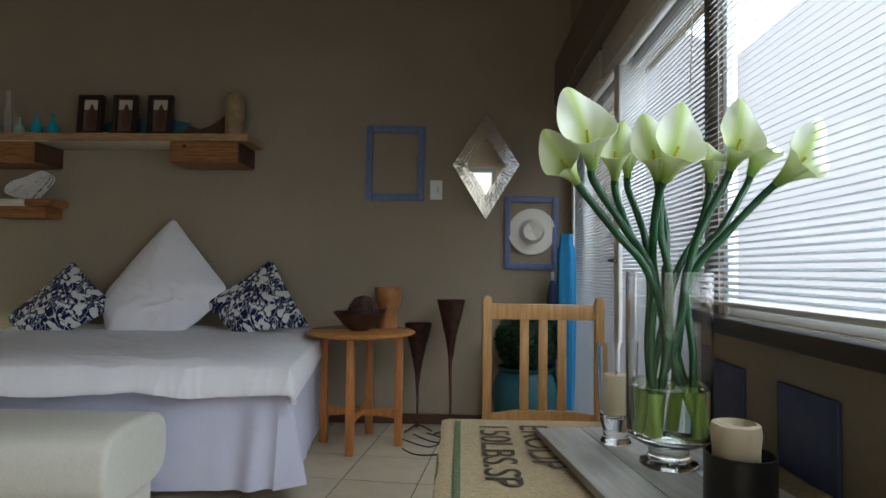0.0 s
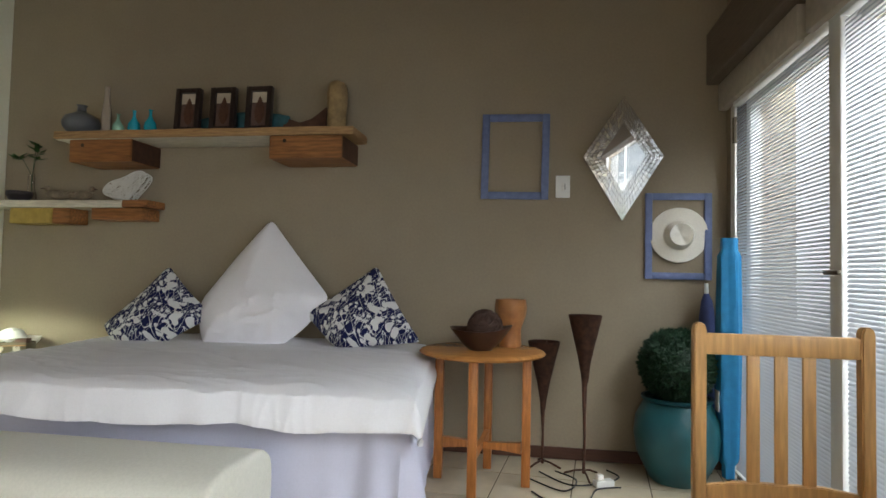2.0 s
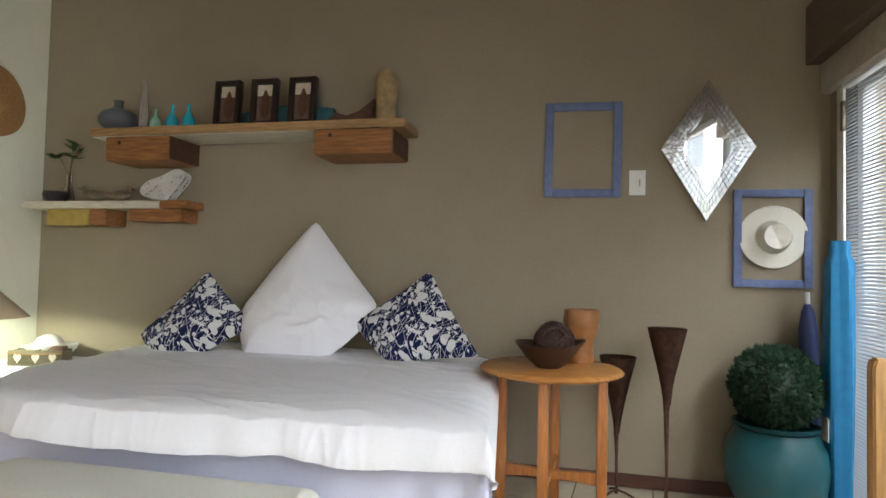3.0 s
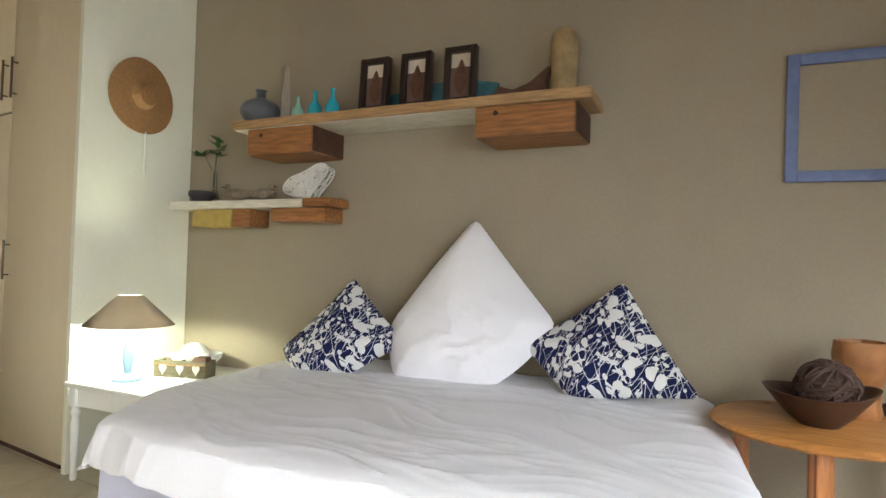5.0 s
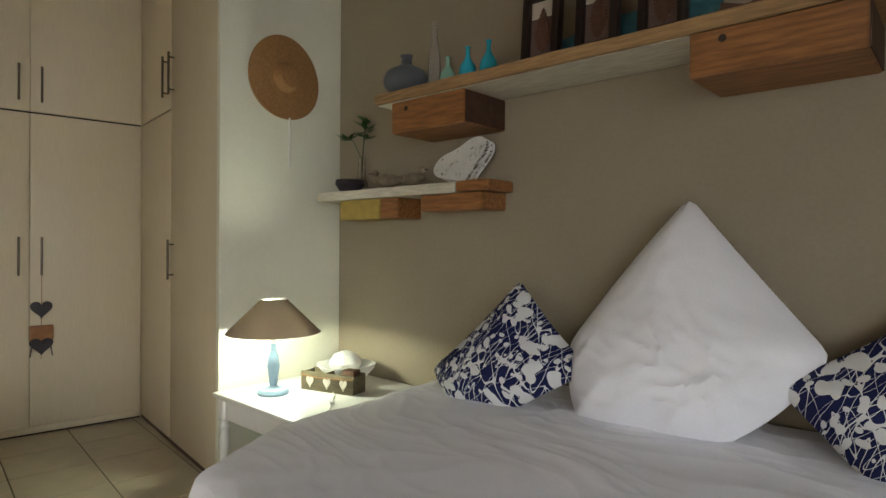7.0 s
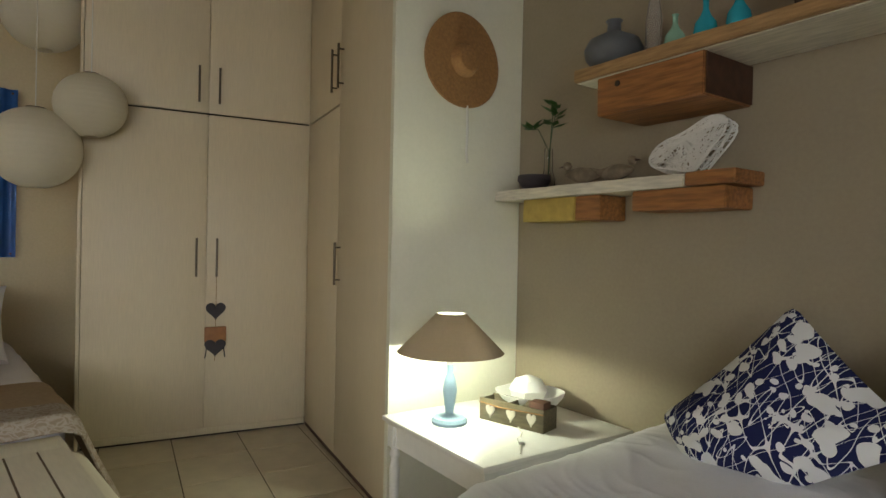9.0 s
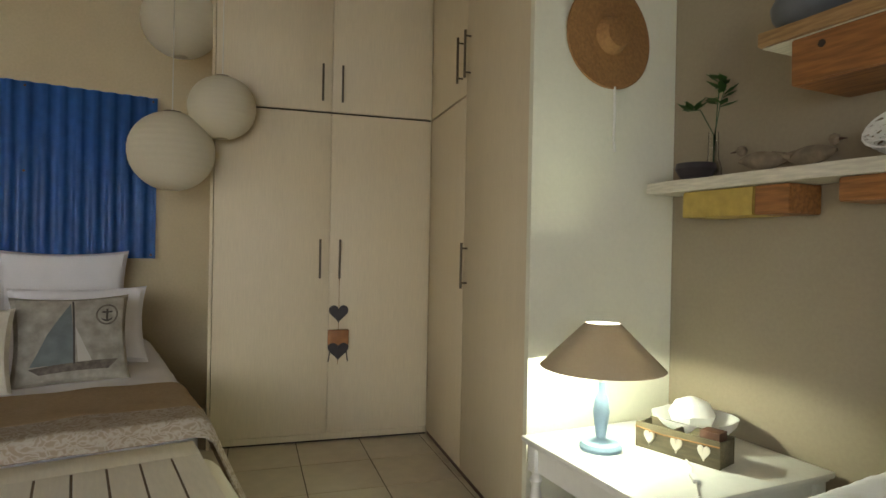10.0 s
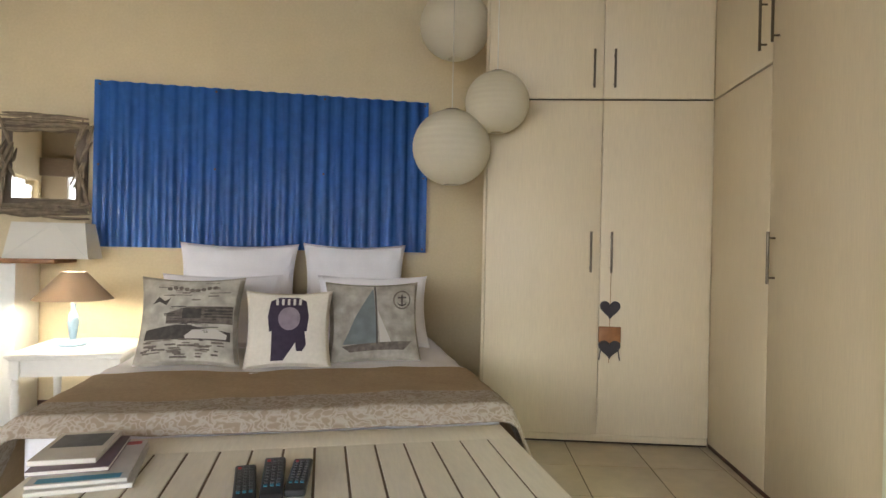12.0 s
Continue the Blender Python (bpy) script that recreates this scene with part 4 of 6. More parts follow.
for k in range(npl):
    x0 = -BW / 2 + BW * k / npl
    part("plank", span_bm((x0 + 0.0040, 0.1605, 0.488), (x0 + BW / npl - 0.0040, BD - 0.1005, 0.5275), 0.001), M["cream_paint"], bench, smooth=False)
part("lid_base", span_bm((-BW / 2 + 0.01, 0.15, 0.4855), (BW / 2 - 0.01, BD - 0.09, 0.5235)), M["groove"], bench, smooth=False)
for x in (-BW / 2 + 0.1, BW / 2 - 0.1):
    for y in (0.1, BD - 0.1):
        part("foot", span_bm((x - 0.03, y - 0.03, 0), (x + 0.03, y + 0.03, 0.03)), M["dark_wood"], bench)

# ---- nightstands and lamps ----


def turned_leg(parent, x, y, h):
    part("leg", lathe_bm([(0.015, 0), (0.018, 0.02), (0.014, 0.05), (0.020, h * 0.35), (0.024, h * 0.6), (0.016, h * 0.68), (0.025, h * 0.73), (0.016, h * 0.78), (0.022, h * 0.8)], 18), M["white_paint"], parent, m=Matrix.Translation((x, y, 0)))
    part("leg_block", span_bm((x - 0.025, y - 0.025, h * 0.8), (x + 0.025, y + 0.025, h - 0.001), 0.003), M["white_paint"], parent)


def nightstand(m, w, d, h, label):
    th = thing("nightstand", m, label, "table")
    part("tabletop", span_bm((-w / 2, -d / 2, h - 0.022), (w / 2, d / 2, h), 0.006), M["white_paint"], th)
    part("moulding", span_bm((-w / 2 + 0.012, -d / 2 + 0.012, h - 0.034), (w / 2 - 0.012, d / 2 - 0.012, h - 0.0225), 0.004), M["white_paint"], th)
    for s in (-1, 1):
        part("apron", span_bm((-w / 2 + 0.06, s * (d / 2 - 0.045) - 0.01, h - 0.13), (w / 2 - 0.06, s * (d / 2 - 0.045) + 0.01, h - 0.035)), M["white_paint"], th)
        part("apron", span_bm((s * (w / 2 - 0.045) - 0.01, -d / 2 + 0.06, h - 0.13), (s * (w / 2 - 0.045) + 0.01, d / 2 - 0.06, h - 0.035)), M["white_paint"], th)
        for sy in (-1, 1):
            turned_leg(th, s * (w / 2 - 0.045), sy * (d / 2 - 0.045), h - 0.035)
    return th


def table_lamp(m, label, height=0.47, rad=0.23):
    th = thing("table_lamp", m, label, "lamp")
    part("base", lathe_bm([(0.075, 0), (0.078, 0.012), (0.07, 0.025), (0.03, 0.033), (0.018, 0.042), (0.024, 0.09), (0.031, 0.14), (0.024, 0.19), (0.014, 0.215), (0.014, 0.25)], 32), M["pale_blue"], th, "pale blue turned wooden lamp base")
    z0, z1 = height - 0.165, height
    sh = part("shade", lathe_open([(rad, z0), (0.064, z1)], 48, 0.002), M["shade"], th, "taupe cloth lampshade, lit inside")
    part("lining", lathe_open([(rad - 0.004, z0 + 0.002), (0.0605, z1 - 0.001)], 48, 0.0008), M["shade_in"], sh)
    part("socket", lathe_bm([(0.014, 0.25), (0.016, 0.252), (0.016, 0.29), (0.012, 0.295)], 16), M["white_metal"], th)
    part("bulb", lathe_bm([(0.012, 0.295), (0.024, 0.32), (0.03, 0.345), (0.024, 0.37), (0.008, 0.382)], 20), M["bulb"], th, "lit warm white bulb").visible_shadow = False
    for k in range(3):
        a = 2.1 * k
        part("spoke", tube_bm([(0.012 * math.cos(a), 0.012 * math.sin(a), z1 - 0.02), (0.066 * math.cos(a), 0.066 * math.sin(a), z1 - 0.015)], 0.0015, 5), M["steel"], sh)
    return th


def lathe_open(profile, steps, thick):
    bm = bmesh.new()
    rings = [[bm.verts.new((r * math.cos(2 * math.pi * k / steps), r * math.sin(2 * math.pi * k / steps), z)) for k in range(steps)] for r, z in profile]
    for a, b in zip(rings, rings[1:]):
        for k in range(steps):
            bm.faces.new((a[k], a[(k + 1) % steps], b[(k + 1) % steps], b[k]))
    bmesh.ops.solidify(bm, geom=list(bm.faces), thickness=thick)
    return bm


NT = Matrix.Translation((-3.74, 4.46, 0))
nightstand(NT, 0.73, 0.80, 0.53, "white-painted side table with turned legs beside the daybed")
L1 = Matrix.Translation((-3.86, 4.255, 0.53))
table_lamp(L1, "table lamp with pale blue base and taupe conical shade, switched on")
lamp("table_lamp_light", "POINT", 44, L1 @ Matrix.Translation((0, 0, 0.345)), (0.88, 1.0, 0.78), radius=0.035)
NT2 = SHEET @ Matrix.Translation((2.21, 0.62, 0))
nightstand(NT2, 0.60, 0.62, 0.55, "white-painted side table with turned legs beside the bed")
L2 = SHEET @ Matrix.Translation((2.28, 0.62, 0.55))
table_lamp(L2, "table lamp with pale blue base and taupe conical shade, switched on", 0.445, 0.215)
lamp("table_lamp_light", "POINT", 42, L2 @ Matrix.Translation((0, 0, 0.335)), (1, 0.90, 0.66), radius=0.035)

# ---- paper lanterns ----
for x, y, z, r in ((-6.236, 2.80, 2.672, 0.235), (-5.818, 3.03, 2.065, 0.192), (-5.865, 2.764, 1.793, 0.236)):
    th = thing("paper_lantern", Matrix.Translation((x, y, z)), "round white rice-paper lantern hanging on a cord beside the wardrobe", "lantern", "paper lanterns")
    prof = []
    for k in range(65):
        a = -math.pi / 2 + 0.2 + (math.pi - 0.4) * k / 64
        prof.append((r * math.cos(a) * (1 - 0.006 * (k % 4 == 0)), 0.97 * r * math.sin(a)))
    part("shell", lathe_open(prof, 48, 0.001), M["paper"], th)
    part("ring", lathe_open([(r * 0.2, 0.97 * r * math.sin(math.pi / 2 - 0.2)), (r * 0.2, 0.97 * r * math.sin(math.pi / 2 - 0.2) + 0.006)], 24, 0.002), M["steel"], th)
    part("cord", tube_bm([(0, 0, r * 0.95), (0, 0, HIGH - z)], 0.003, 6), M["cord"], th)

# ---- wall things ----


def frame_thing(name, x0, x1, z0, z1, bar, label, tilt=0.0):
    cx, cz = (x0 + x1) / 2, (z0 + z1) / 2
    w, h = x1 - x0, z1 - z0
    th = thing(name, Matrix.Translation((cx, BACK - 0.022, cz)) @ pose(0, 0, 0, 0, tilt), label, "frame")
    for s in (-1, 1):
        part("stile", span_bm((s * (w / 2 - bar / 2) - bar / 2, -0.001, -h / 2), (s * (w / 2 - bar / 2) + bar / 2, 0.021, h / 2), 0.004), M["blue_frame"], th)
        part("rail", span_bm((-w / 2 + bar, 0.001, s * (h / 2 - bar / 2) - bar / 2), (w / 2 - bar, 0.020, s * (h / 2 - bar / 2) + bar / 2), 0.004), M["blue_frame"], th)
    return th


frame_thing("empty_frame", -0.668, -0.243, 1.602, 2.144, 0.047, "empty blue-grey painted wooden picture frame on the wall", 0.6)
frame_thing("empty_frame", 0.337, 0.722, 1.117, 1.640, 0.042, "blue-grey painted wooden frame hung round a white hat")

sw = thing("light_switch", Matrix.Translation((-0.157, BACK - 0.001, 1.682)), "white plastic double light switch on the wall", "switch")
part("plate", box_bm((0.088, 0.008, 0.140), 0.003, (0, -0.004, 0)), M["white_metal"], sw)
for z in (0.012, -0.018):
    part("rocker", box_bm((0.018, 0.006, 0.024), 0.002, (0, -0.010, z)), M["white_paint"], sw)
part("slot", box_bm((0.004, 0.002, 0.04), 0, (0.013, -0.009, 0.0)), M["gap"], sw)

# diamond mirror with mosaic rim
DX, DZ = 0.200, 1.862
DW, DT, DB = 0.240, 0.366, 0.393
dm = thing("diamond_mirror", Matrix.Translation((DX, BACK - 0.030, DZ)) @ pose(0, 0, 0, 3.5), "diamond-shaped wall mirror with a silver mosaic rim", "mirror")
part("backing", extrude_bm([(0, DT), (DW, 0), (0, -DB), (-DW, 0)], -0.016), M["dark_wood"], dm, smooth=False)
IN = 0.56
part("mirror_glass", extrude_bm([(0, DT * IN), (DW * IN, 0), (0, -DB * IN), (-DW * IN, 0)], -0.003), M["mirror"], dm, "clear mirror glass", m=Matrix.Translation((0, -0.0165, 0)), smooth=False)
corners = [Vector((0, 0, DT)), Vector((DW, 0, 0)), Vector((0, 0, -DB)), Vector((-DW, 0, 0))]
rnd = random.Random(4)
for q in range(4):
    a, b = corners[q], corners[(q + 1) % 4]
    rows = 4
    for r in range(rows):
        k0, k1 = IN + (1 - IN) * r / rows, IN + (1 - IN) * (r + 1) / rows
        n = 14
        for i in range(n):
            t0, t1 = i / n, (i + 1) / n
            quad = [a.lerp(b, t0) * k0, a.lerp(b, t1) * k0, a.lerp(b, t1) * k1, a.lerp(b, t0) * k1]
            c = sum(quad, Vector()) / 4
            quad = [c + (p - c) * 0.90 for p in quad]
            bmq = bmesh.new()
            tx, tz = rnd.uniform(-0.014, 0.014), rnd.uniform(-0.014, 0.014)
            vs = [bmq.verts.new((p.x - c.x, -0.004 + (p.x - c.x) * tx + (p.z - c.z) * tz, p.z - c.z)) for p in quad]
            lo = [bmq.verts.new((p.x - c.x, 0, p.z - c.z)) for p in quad]
            bmq.faces.new(vs)
            for e in range(4):
                bmq.faces.new((vs[e], vs[(e + 1) % 4], lo[(e + 1) % 4], lo[e]))
            part("mosaic_tile", bmq, M["mosaic"], dm, m=Matrix.Translation((c.x, -0.0162, c.z)), smooth=False)


def hat_bm(brim, crown, height, squash=1.0, dent=0.0):
    prof = [(brim, 0.0), (brim * 0.98, 0.006), (brim * 0.8, 0.004), (crown * 1.12, 0.008), (crown, 0.02), (crown * 0.93, height * 0.7), (crown * 0.8, height * 0.95), (crown * 0.5, height - dent), (0.001, height - dent)]
    bm = lathe_bm(prof, 48)
    for v in bm.verts:
        r = math.hypot(v.co.x, v.co.y)
        v.co.z += 0.010 * math.sin(2 * math.atan2(v.co.y, v.co.x) + 0.6) * (r / brim) ** 2 * (r > crown * 1.05)
        v.co.y *= squash
        if dent and v.co.z > height * 0.6:
            v.co.z -= 0.018 * math.exp(-(v.co.x / 0.02) ** 2) * 1.0
    return bm


hw = thing("white_hat", Matrix.Translation((0.532, BACK - 0.016, 1.385)) @ pose(0, 0, 0, 90) @ pose(0, 0, 0, 0, 0, 25), "cream-white felt brimmed hat hanging inside the frame", "hat")
part("hat_body", hat_bm(0.170, 0.082, 0.085, 0.98, 0.012), M["hat_white"], hw)
part("hat_band", lathe_open([(0.0845, 0.012), (0.083, 0.026)], 40, 0.001), M["cream_canvas"], hw)

# straw hat on the return wall
hs = thing("straw_hat", Matrix.Translation((-4.146, 4.50, 2.20)) @ pose(0, 0, 0, 0, 0, 2) @ pose(0, 0, 0, 0, 90), "round tan straw hat hanging on the white wall", "hat")
part("hat_body", hat_bm(0.232, 0.075, 0.06), M["straw"], hs)
part("chin_cord", tube_bm([(0.22, 0.02, 0.01), (0.34, 0.03, 0.004), (0.45, 0.025, 0.004), (0.50, 0.035, 0.004)], 0.006, 6), M["cord"], hs, "pale twisted cord")

# ---- shelves ----


def plank_bm(x0, x1, y0, y1, z0, z1, seed, rough=0.004):
    bm = span_bm((x0, y0, z0), (x1, y1, z1), 0)
    bmesh.ops.subdivide_edges(bm, edges=[e for e in bm.edges if abs(e.verts[0].co.x - e.verts[1].co.x) > 0.1], cuts=30)
    bmesh.ops.bevel(bm, geom=[e for e in bm.edges if len(e.link_faces) == 2 and e.calc_face_angle(0) > 1.0], offset=0.004, segments=2, affect="EDGES")
    for v in bm.verts:
        n = noise.noise(Vector((v.co.x * 7, v.co.y * 5, seed + v.co.z * 9)))
        if v.co.y < y1 - 0.01:
            v.co.y += rough * n * 2
        v.co.z += rough * 0.5 * noise.noise(Vector((v.co.x * 5, seed, v.co.z * 20)))
    return bm


us = thing("wall_shelf", Matrix.Identity(4), "long raw pine plank shelf on reddish timber block brackets", "shelf")
part("plank", plank_bm(-3.50, -1.43, 4.59, BACK - 0.001, 1.966, 2.016, 1.0), M["shelf_wood"], us)
part("underside", span_bm((-3.488, 4.60, 1.9605), (-1.975, BACK - 0.01, 1.9635)), M["limewash"], us, "pale limewashed underside", smooth=False)
for x0, x1, y0, z0, sd in ((-3.385, -2.93, 4.60, 1.811, 3.0), (-1.968, -1.496, 4.585, 1.817, 6.0)):
    blk = part("bracket_block", plank_bm(x0, x1, y0, BACK - 0.001, z0, 1.959, sd, 0.002), M["block_wood"], us, "reddish rough-sawn timber block")
    part("end_grain", span_bm((x1 + 0.001, y0 + 0.008, z0 + 0.006), (x1 + 0.005, BACK - 0.004, 1.953)), M["end_grain"], blk, "dark stained end grain", smooth=False)
    part("knot", lathe_bm([(0.012, 0), (0.012, 0.002), (0.004, 0.003)], 12), M["gap"], blk, m=Matrix.Translation((x0 + 0.1, y0 - 0.001, z0 + 0.11)) @ pose(0, 0, 0, 90))
ls = thing("wall_shelf", Matrix.Identity(4), "shorter limewashed plank shelf on timber block brackets", "shelf")
part("plank", plank_bm(-4.13, -3.066, 4.70, BACK - 0.001, 1.521, 1.570, 2.0), M["limewash"], ls)
part("plank", plank_bm(-3.064, -2.875, 4.705, BACK - 0.001, 1.523, 1.572, 5.0), M["block_wood"], ls, "bare reddish plank end")
part("bracket_block", plank_bm(-3.947, -3.612, 4.73, BACK - 0.001, 1.412, 1.519, 4.0, 0.002), M["block_yellow"], ls, "yellow painted timber block")
part("bracket_block", plank_bm(-3.610, -3.47, 4.73, BACK - 0.001, 1.412, 1.519, 4.5, 0.002), M["block_wood"], ls, "dark timber block end with a bolt")
part("bracket_block", plank_bm(-3.30, -2.915, 4.72, BACK - 0.001, 1.440, 1.519, 7.0, 0.002), M["block_wood"], ls, "reddish rough-sawn timber block")

# ---- round-table things, cones, topiary, umbrella ----
bowl = thing("wooden_bowl", Matrix.Translation((-0.605, 4.36, 0.718)), "dark carved wooden bowl on the round table", "bowl")
part("dish", lathe_bm([(0.06, 0), (0.066, 0.006), (0.10, 0.035), (0.165, 0.098), (0.172, 0.108), (0.164, 0.108), (0.10, 0.05), (0.05, 0.022), (0.01, 0.02)], 48, 0.03), M["dark_bowl"], bowl)
for v in bowl.children[0].data.vertices:
    v.co.z += 0.30 * v.co.x * abs(v.co.x) * (v.co.z > 0.02) + 0.02 * (v.co.x / 0.17) ** 2 * (v.co.z > 0.08)
ball = thing("twig_ball", Matrix.Translation((-0.585, 4.37, 0.718 + 0.118)), "brown woven twig ball lying in the bowl", "ornament")
rnd = random.Random(7)
for k in range(30):
    ax = Vector((rnd.gauss(0, 1), rnd.gauss(0, 1), rnd.gauss(0, 1))).normalized()
    s = ax.orthogonal().normalized()
    t = ax.cross(s)
    r = 0.098 * rnd.uniform(0.92, 1.0)
    o = ax * rnd.uniform(-0.05, 0.05)
    rr = math.sqrt(max(r * r - o.length_squared, 0.001))
    part("twig", tube_bm([o + rr * (math.cos(a) * s + math.sin(a) * t) * (1 + 0.03 * math.sin(5 * a + k)) for a in [2 * math.pi * i / 26 for i in range(27)]], 0.0055, 5), M["twig"], ball)
part("core", lathe_bm([(0.085 * math.cos(a), 0.085 * math.sin(a)) for a in [-1.5 + 0.3 * i for i in range(11)]], 20), M["dark_bowl"], ball)
pot = thing("carved_cup", Matrix.Translation((-0.455, 4.56, 0.718)), "orange-brown carved wooden goblet-shaped cup", "cup")
part("cup", lathe_bm([(0.06, 0), (0.064, 0.012), (0.058, 0.05), (0.062, 0.10), (0.083, 0.17), (0.087, 0.22), (0.086, 0.268), (0.078, 0.268), (0.072, 0.2), (0.01, 0.17)], 40, 0.10), M["burl"], pot)


def cone_torch(x, y, h, label, yaw):
    th = thing("iron_cone_stand", Matrix.Translation((x, y, 0)) @ pose(0, 0, 0, 0, 0, yaw), label, "candle stand", "rusted cone stands")
    r = 0.094
    part("cone", lathe_open([(0.014, h - 0.40), (0.020, h - 0.34), (0.038, h - 0.24), (0.066, h - 0.12), (r * 0.97, h - 0.015), (r, h)], 40, 0.003), M["rust"], th, "rusted sheet-iron cone")
    part("seam", tube_bm([(0.018, 0, h - 0.38), (0.040, 0.012, h - 0.24), (0.072, -0.006, h - 0.10), (0.094, 0.004, h - 0.005)], 0.005, 6), M["rust"], th)
    part("wire", tube_bm([(0.046 * math.cos(q * 0.5), 0.046 * math.sin(q * 0.5), h - 0.225 + 0.004 * q) for q in range(20)], 0.0035, 5), M["rust"], th)
    part("stem", tube_bm([(0, 0, 0.02), (0.004, 0, 0.2), (0, 0.003, h - 0.38)], [0.009, 0.007, 0.014], 8), M["rust"], th)
    for k in range(3):
        a = 2 * math.pi * k / 3 + 0.4
        part("foot", tube_bm([(0, 0, 0.04), (0.05 * math.cos(a), 0.05 * math.sin(a), 0.03), (0.11 * math.cos(a), 0.11 * math.sin(a), 0.006)], 0.006, 6), M["rust"], th)


cone_torch(-0.035, 4.60, 0.905, "tall rusted iron cone candle stand on a thin stem", 20)
cone_torch(-0.262, 4.73, 0.735, "shorter rusted iron cone candle stand behind the round table", 80)

PX, PY = 0.475, 4.655
planter = thing("plant_pot", Matrix.Translation((PX, PY, 0)), "large teal glazed ceramic pot standing in the corner", "pot")
part("pot", lathe_bm([(0.13, 0), (0.15, 0.02), (0.215, 0.15), (0.232, 0.26), (0.222, 0.35), (0.185, 0.42), (0.175, 0.438), (0.160, 0.438), (0.155, 0.41), (0.02, 0.40)], 56), M["teal_pot"], planter)
part("rim", lathe_open([(0.172, 0.4385), (0.192, 0.450), (0.192, 0.464), (0.174, 0.466)], 56, 0.006), M["teal_pot"], planter, "rolled teal rim")
top = thing("topiary_ball", Matrix.Translation((PX, PY, 0.412)), "dark green clipped topiary ball set in the teal pot", "plant")
part("stem", tube_bm([(0, 0, -0.01), (0, 0, 0.12)], 0.015, 8), M["twig"], top)
rnd = random.Random(11)
verts, faces = [], []
for k in range(5200):
    z = rnd.uniform(-1, 1)
    a = rnd.uniform(0, 2 * math.pi)
    n = Vector((math.sqrt(1 - z * z) * math.cos(a), math.sqrt(1 - z * z) * math.sin(a), z))
    c = n * 0.196 * (1 + 0.04 * noise.noise(n * 3)) * rnd.uniform(0.90, 1.04)
    d = (n + Vector((rnd.gauss(0, 0.6), rnd.gauss(0, 0.6), rnd.gauss(0, 0.6)))).normalized()
    s = d.orthogonal().normalized() * rnd.uniform(0.006, 0.009)
    L = d * rnd.uniform(0.016, 0.028)
    i = len(verts)
    verts += [c - L * 0.4, c + s, c + L, c - s]
    faces.append((i, i + 1, i + 2, i + 3))
me = bpy.data.meshes.new("leaves")
me.from_pydata([(*v,) for v in verts], [], faces)
me.materials.append(M["leaf_dark"])
lv = new("leaves", me)
lv.parent, lv.location = top, (0, 0, 0.225)
tagged(lv, kind="stuff")
bmc = bmesh.new()
bmesh.ops.create_icosphere(bmc, subdivisions=3, radius=0.180)
part("inner_ball", bmc, M["leaf_dark"], top, m=Matrix.Translation((0, 0, 0.225)))

um = thing("folded_umbrella", Matrix.Translation((0.725, 4.58, 0.0)), "tall folded bright blue umbrella standing in the corner", "umbrella")
bmu = bmesh.new()
rings = []
for k in range(40):
    z = 0.06 + 1.29 * k / 39
    row = []
    for j in range(28):
        a = 2 * math.pi * j / 28
        r = 0.062 * (1 + 0.12 * math.sin(5 * a + 1.5 * z)) * (0.80 + 0.2 * math.sin(z * 2.0)) * (1 if k > 2 else 0.6)
        if k > 36:
            r *= 0.75
        row.append(bmu.verts.new((r * math.cos(a), r * math.sin(a), z)))
    rings.append(row)
for a, b in zip(rings, rings[1:]):
    for j in range(28):
        bmu.faces.new((a[j], a[(j + 1) % 28], b[(j + 1) % 28], b[j]))
bmu.faces.new(rings[0][::-1])
bmu.faces.new(rings[-1])
part("canopy", bmu, M["blue_cloth"], um, "bright blue rolled cloth")
part("pole", tube_bm([(0, 0, 0), (0, 0, 0.065)], 0.012, 8), M["steel"], um)
part("label", box_bm((0.004, 0.07, 0.11), 0.001, (-0.064, -0.015, 0.47)), M["white_paint"], um, "white care label")
um2 = thing("folded_umbrella", Matrix.Translation((0.70, 4.815, 0.0)) @ pose(0, 0, 0, 0, -1.5), "narrow folded navy umbrella with white pattern in the corner", "umbrella")
part("canopy", lathe_bm([(0.015, 0.08), (0.035, 0.14), (0.042, 0.6), (0.046, 0.9), (0.03, 1.0), (0.012, 1.04)], 20, 0.15), M["navy_cloth"], um2)
part("pole", tube_bm([(0, 0, 0), (0, 0, 0.085)], 0.008, 8), M["steel"], um2)
part("handle", tube_bm([(0, 0, 1.03), (0, 0, 1.10)], 0.012, 8), M["white_metal"], um2)

# loose cables on the floor behind the table
for k, pts in enumerate(([(-0.32, 4.30, 0.006), (-0.22, 4.18, 0.006), (-0.05, 4.22, 0.006), (0.02, 4.40, 0.006), (0.16, 4.46, 0.006)],
                         [(-0.28, 4.62, 0.006), (-0.12, 4.44, 0.006), (0.05, 4.50, 0.006), (0.16, 4.62, 0.006), (0.10, 4.74, 0.006)],
                         [(-0.36, 4.52, 0.006), (-0.16, 4.34, 0.006), (-0.08, 4.52, 0.006), (-0.20, 4.66, 0.006)])):
    smooth_pts = []
    for i in range(len(pts) - 1):
        for j in range(8):
            t = j / 8
            p0, p1, p2, p3 = [Vector(pts[max(0, min(len(pts) - 1, i + d))]) for d in (-1, 0, 1, 2)]
            smooth_pts.append(0.5 * ((2 * p1) + (p2 - p0) * t + (2 * p0 - 5 * p1 + 4 * p2 - p3) * t * t + (3 * p1 - p0 - 3 * p2 + p3) * t ** 3))
    single("cable", tube_bm(smooth_pts, 0.0045, 6), M["black_plastic"], Matrix.Identity(4), "loose dark electric cable lying on the tiles", "cable", "floor cables")

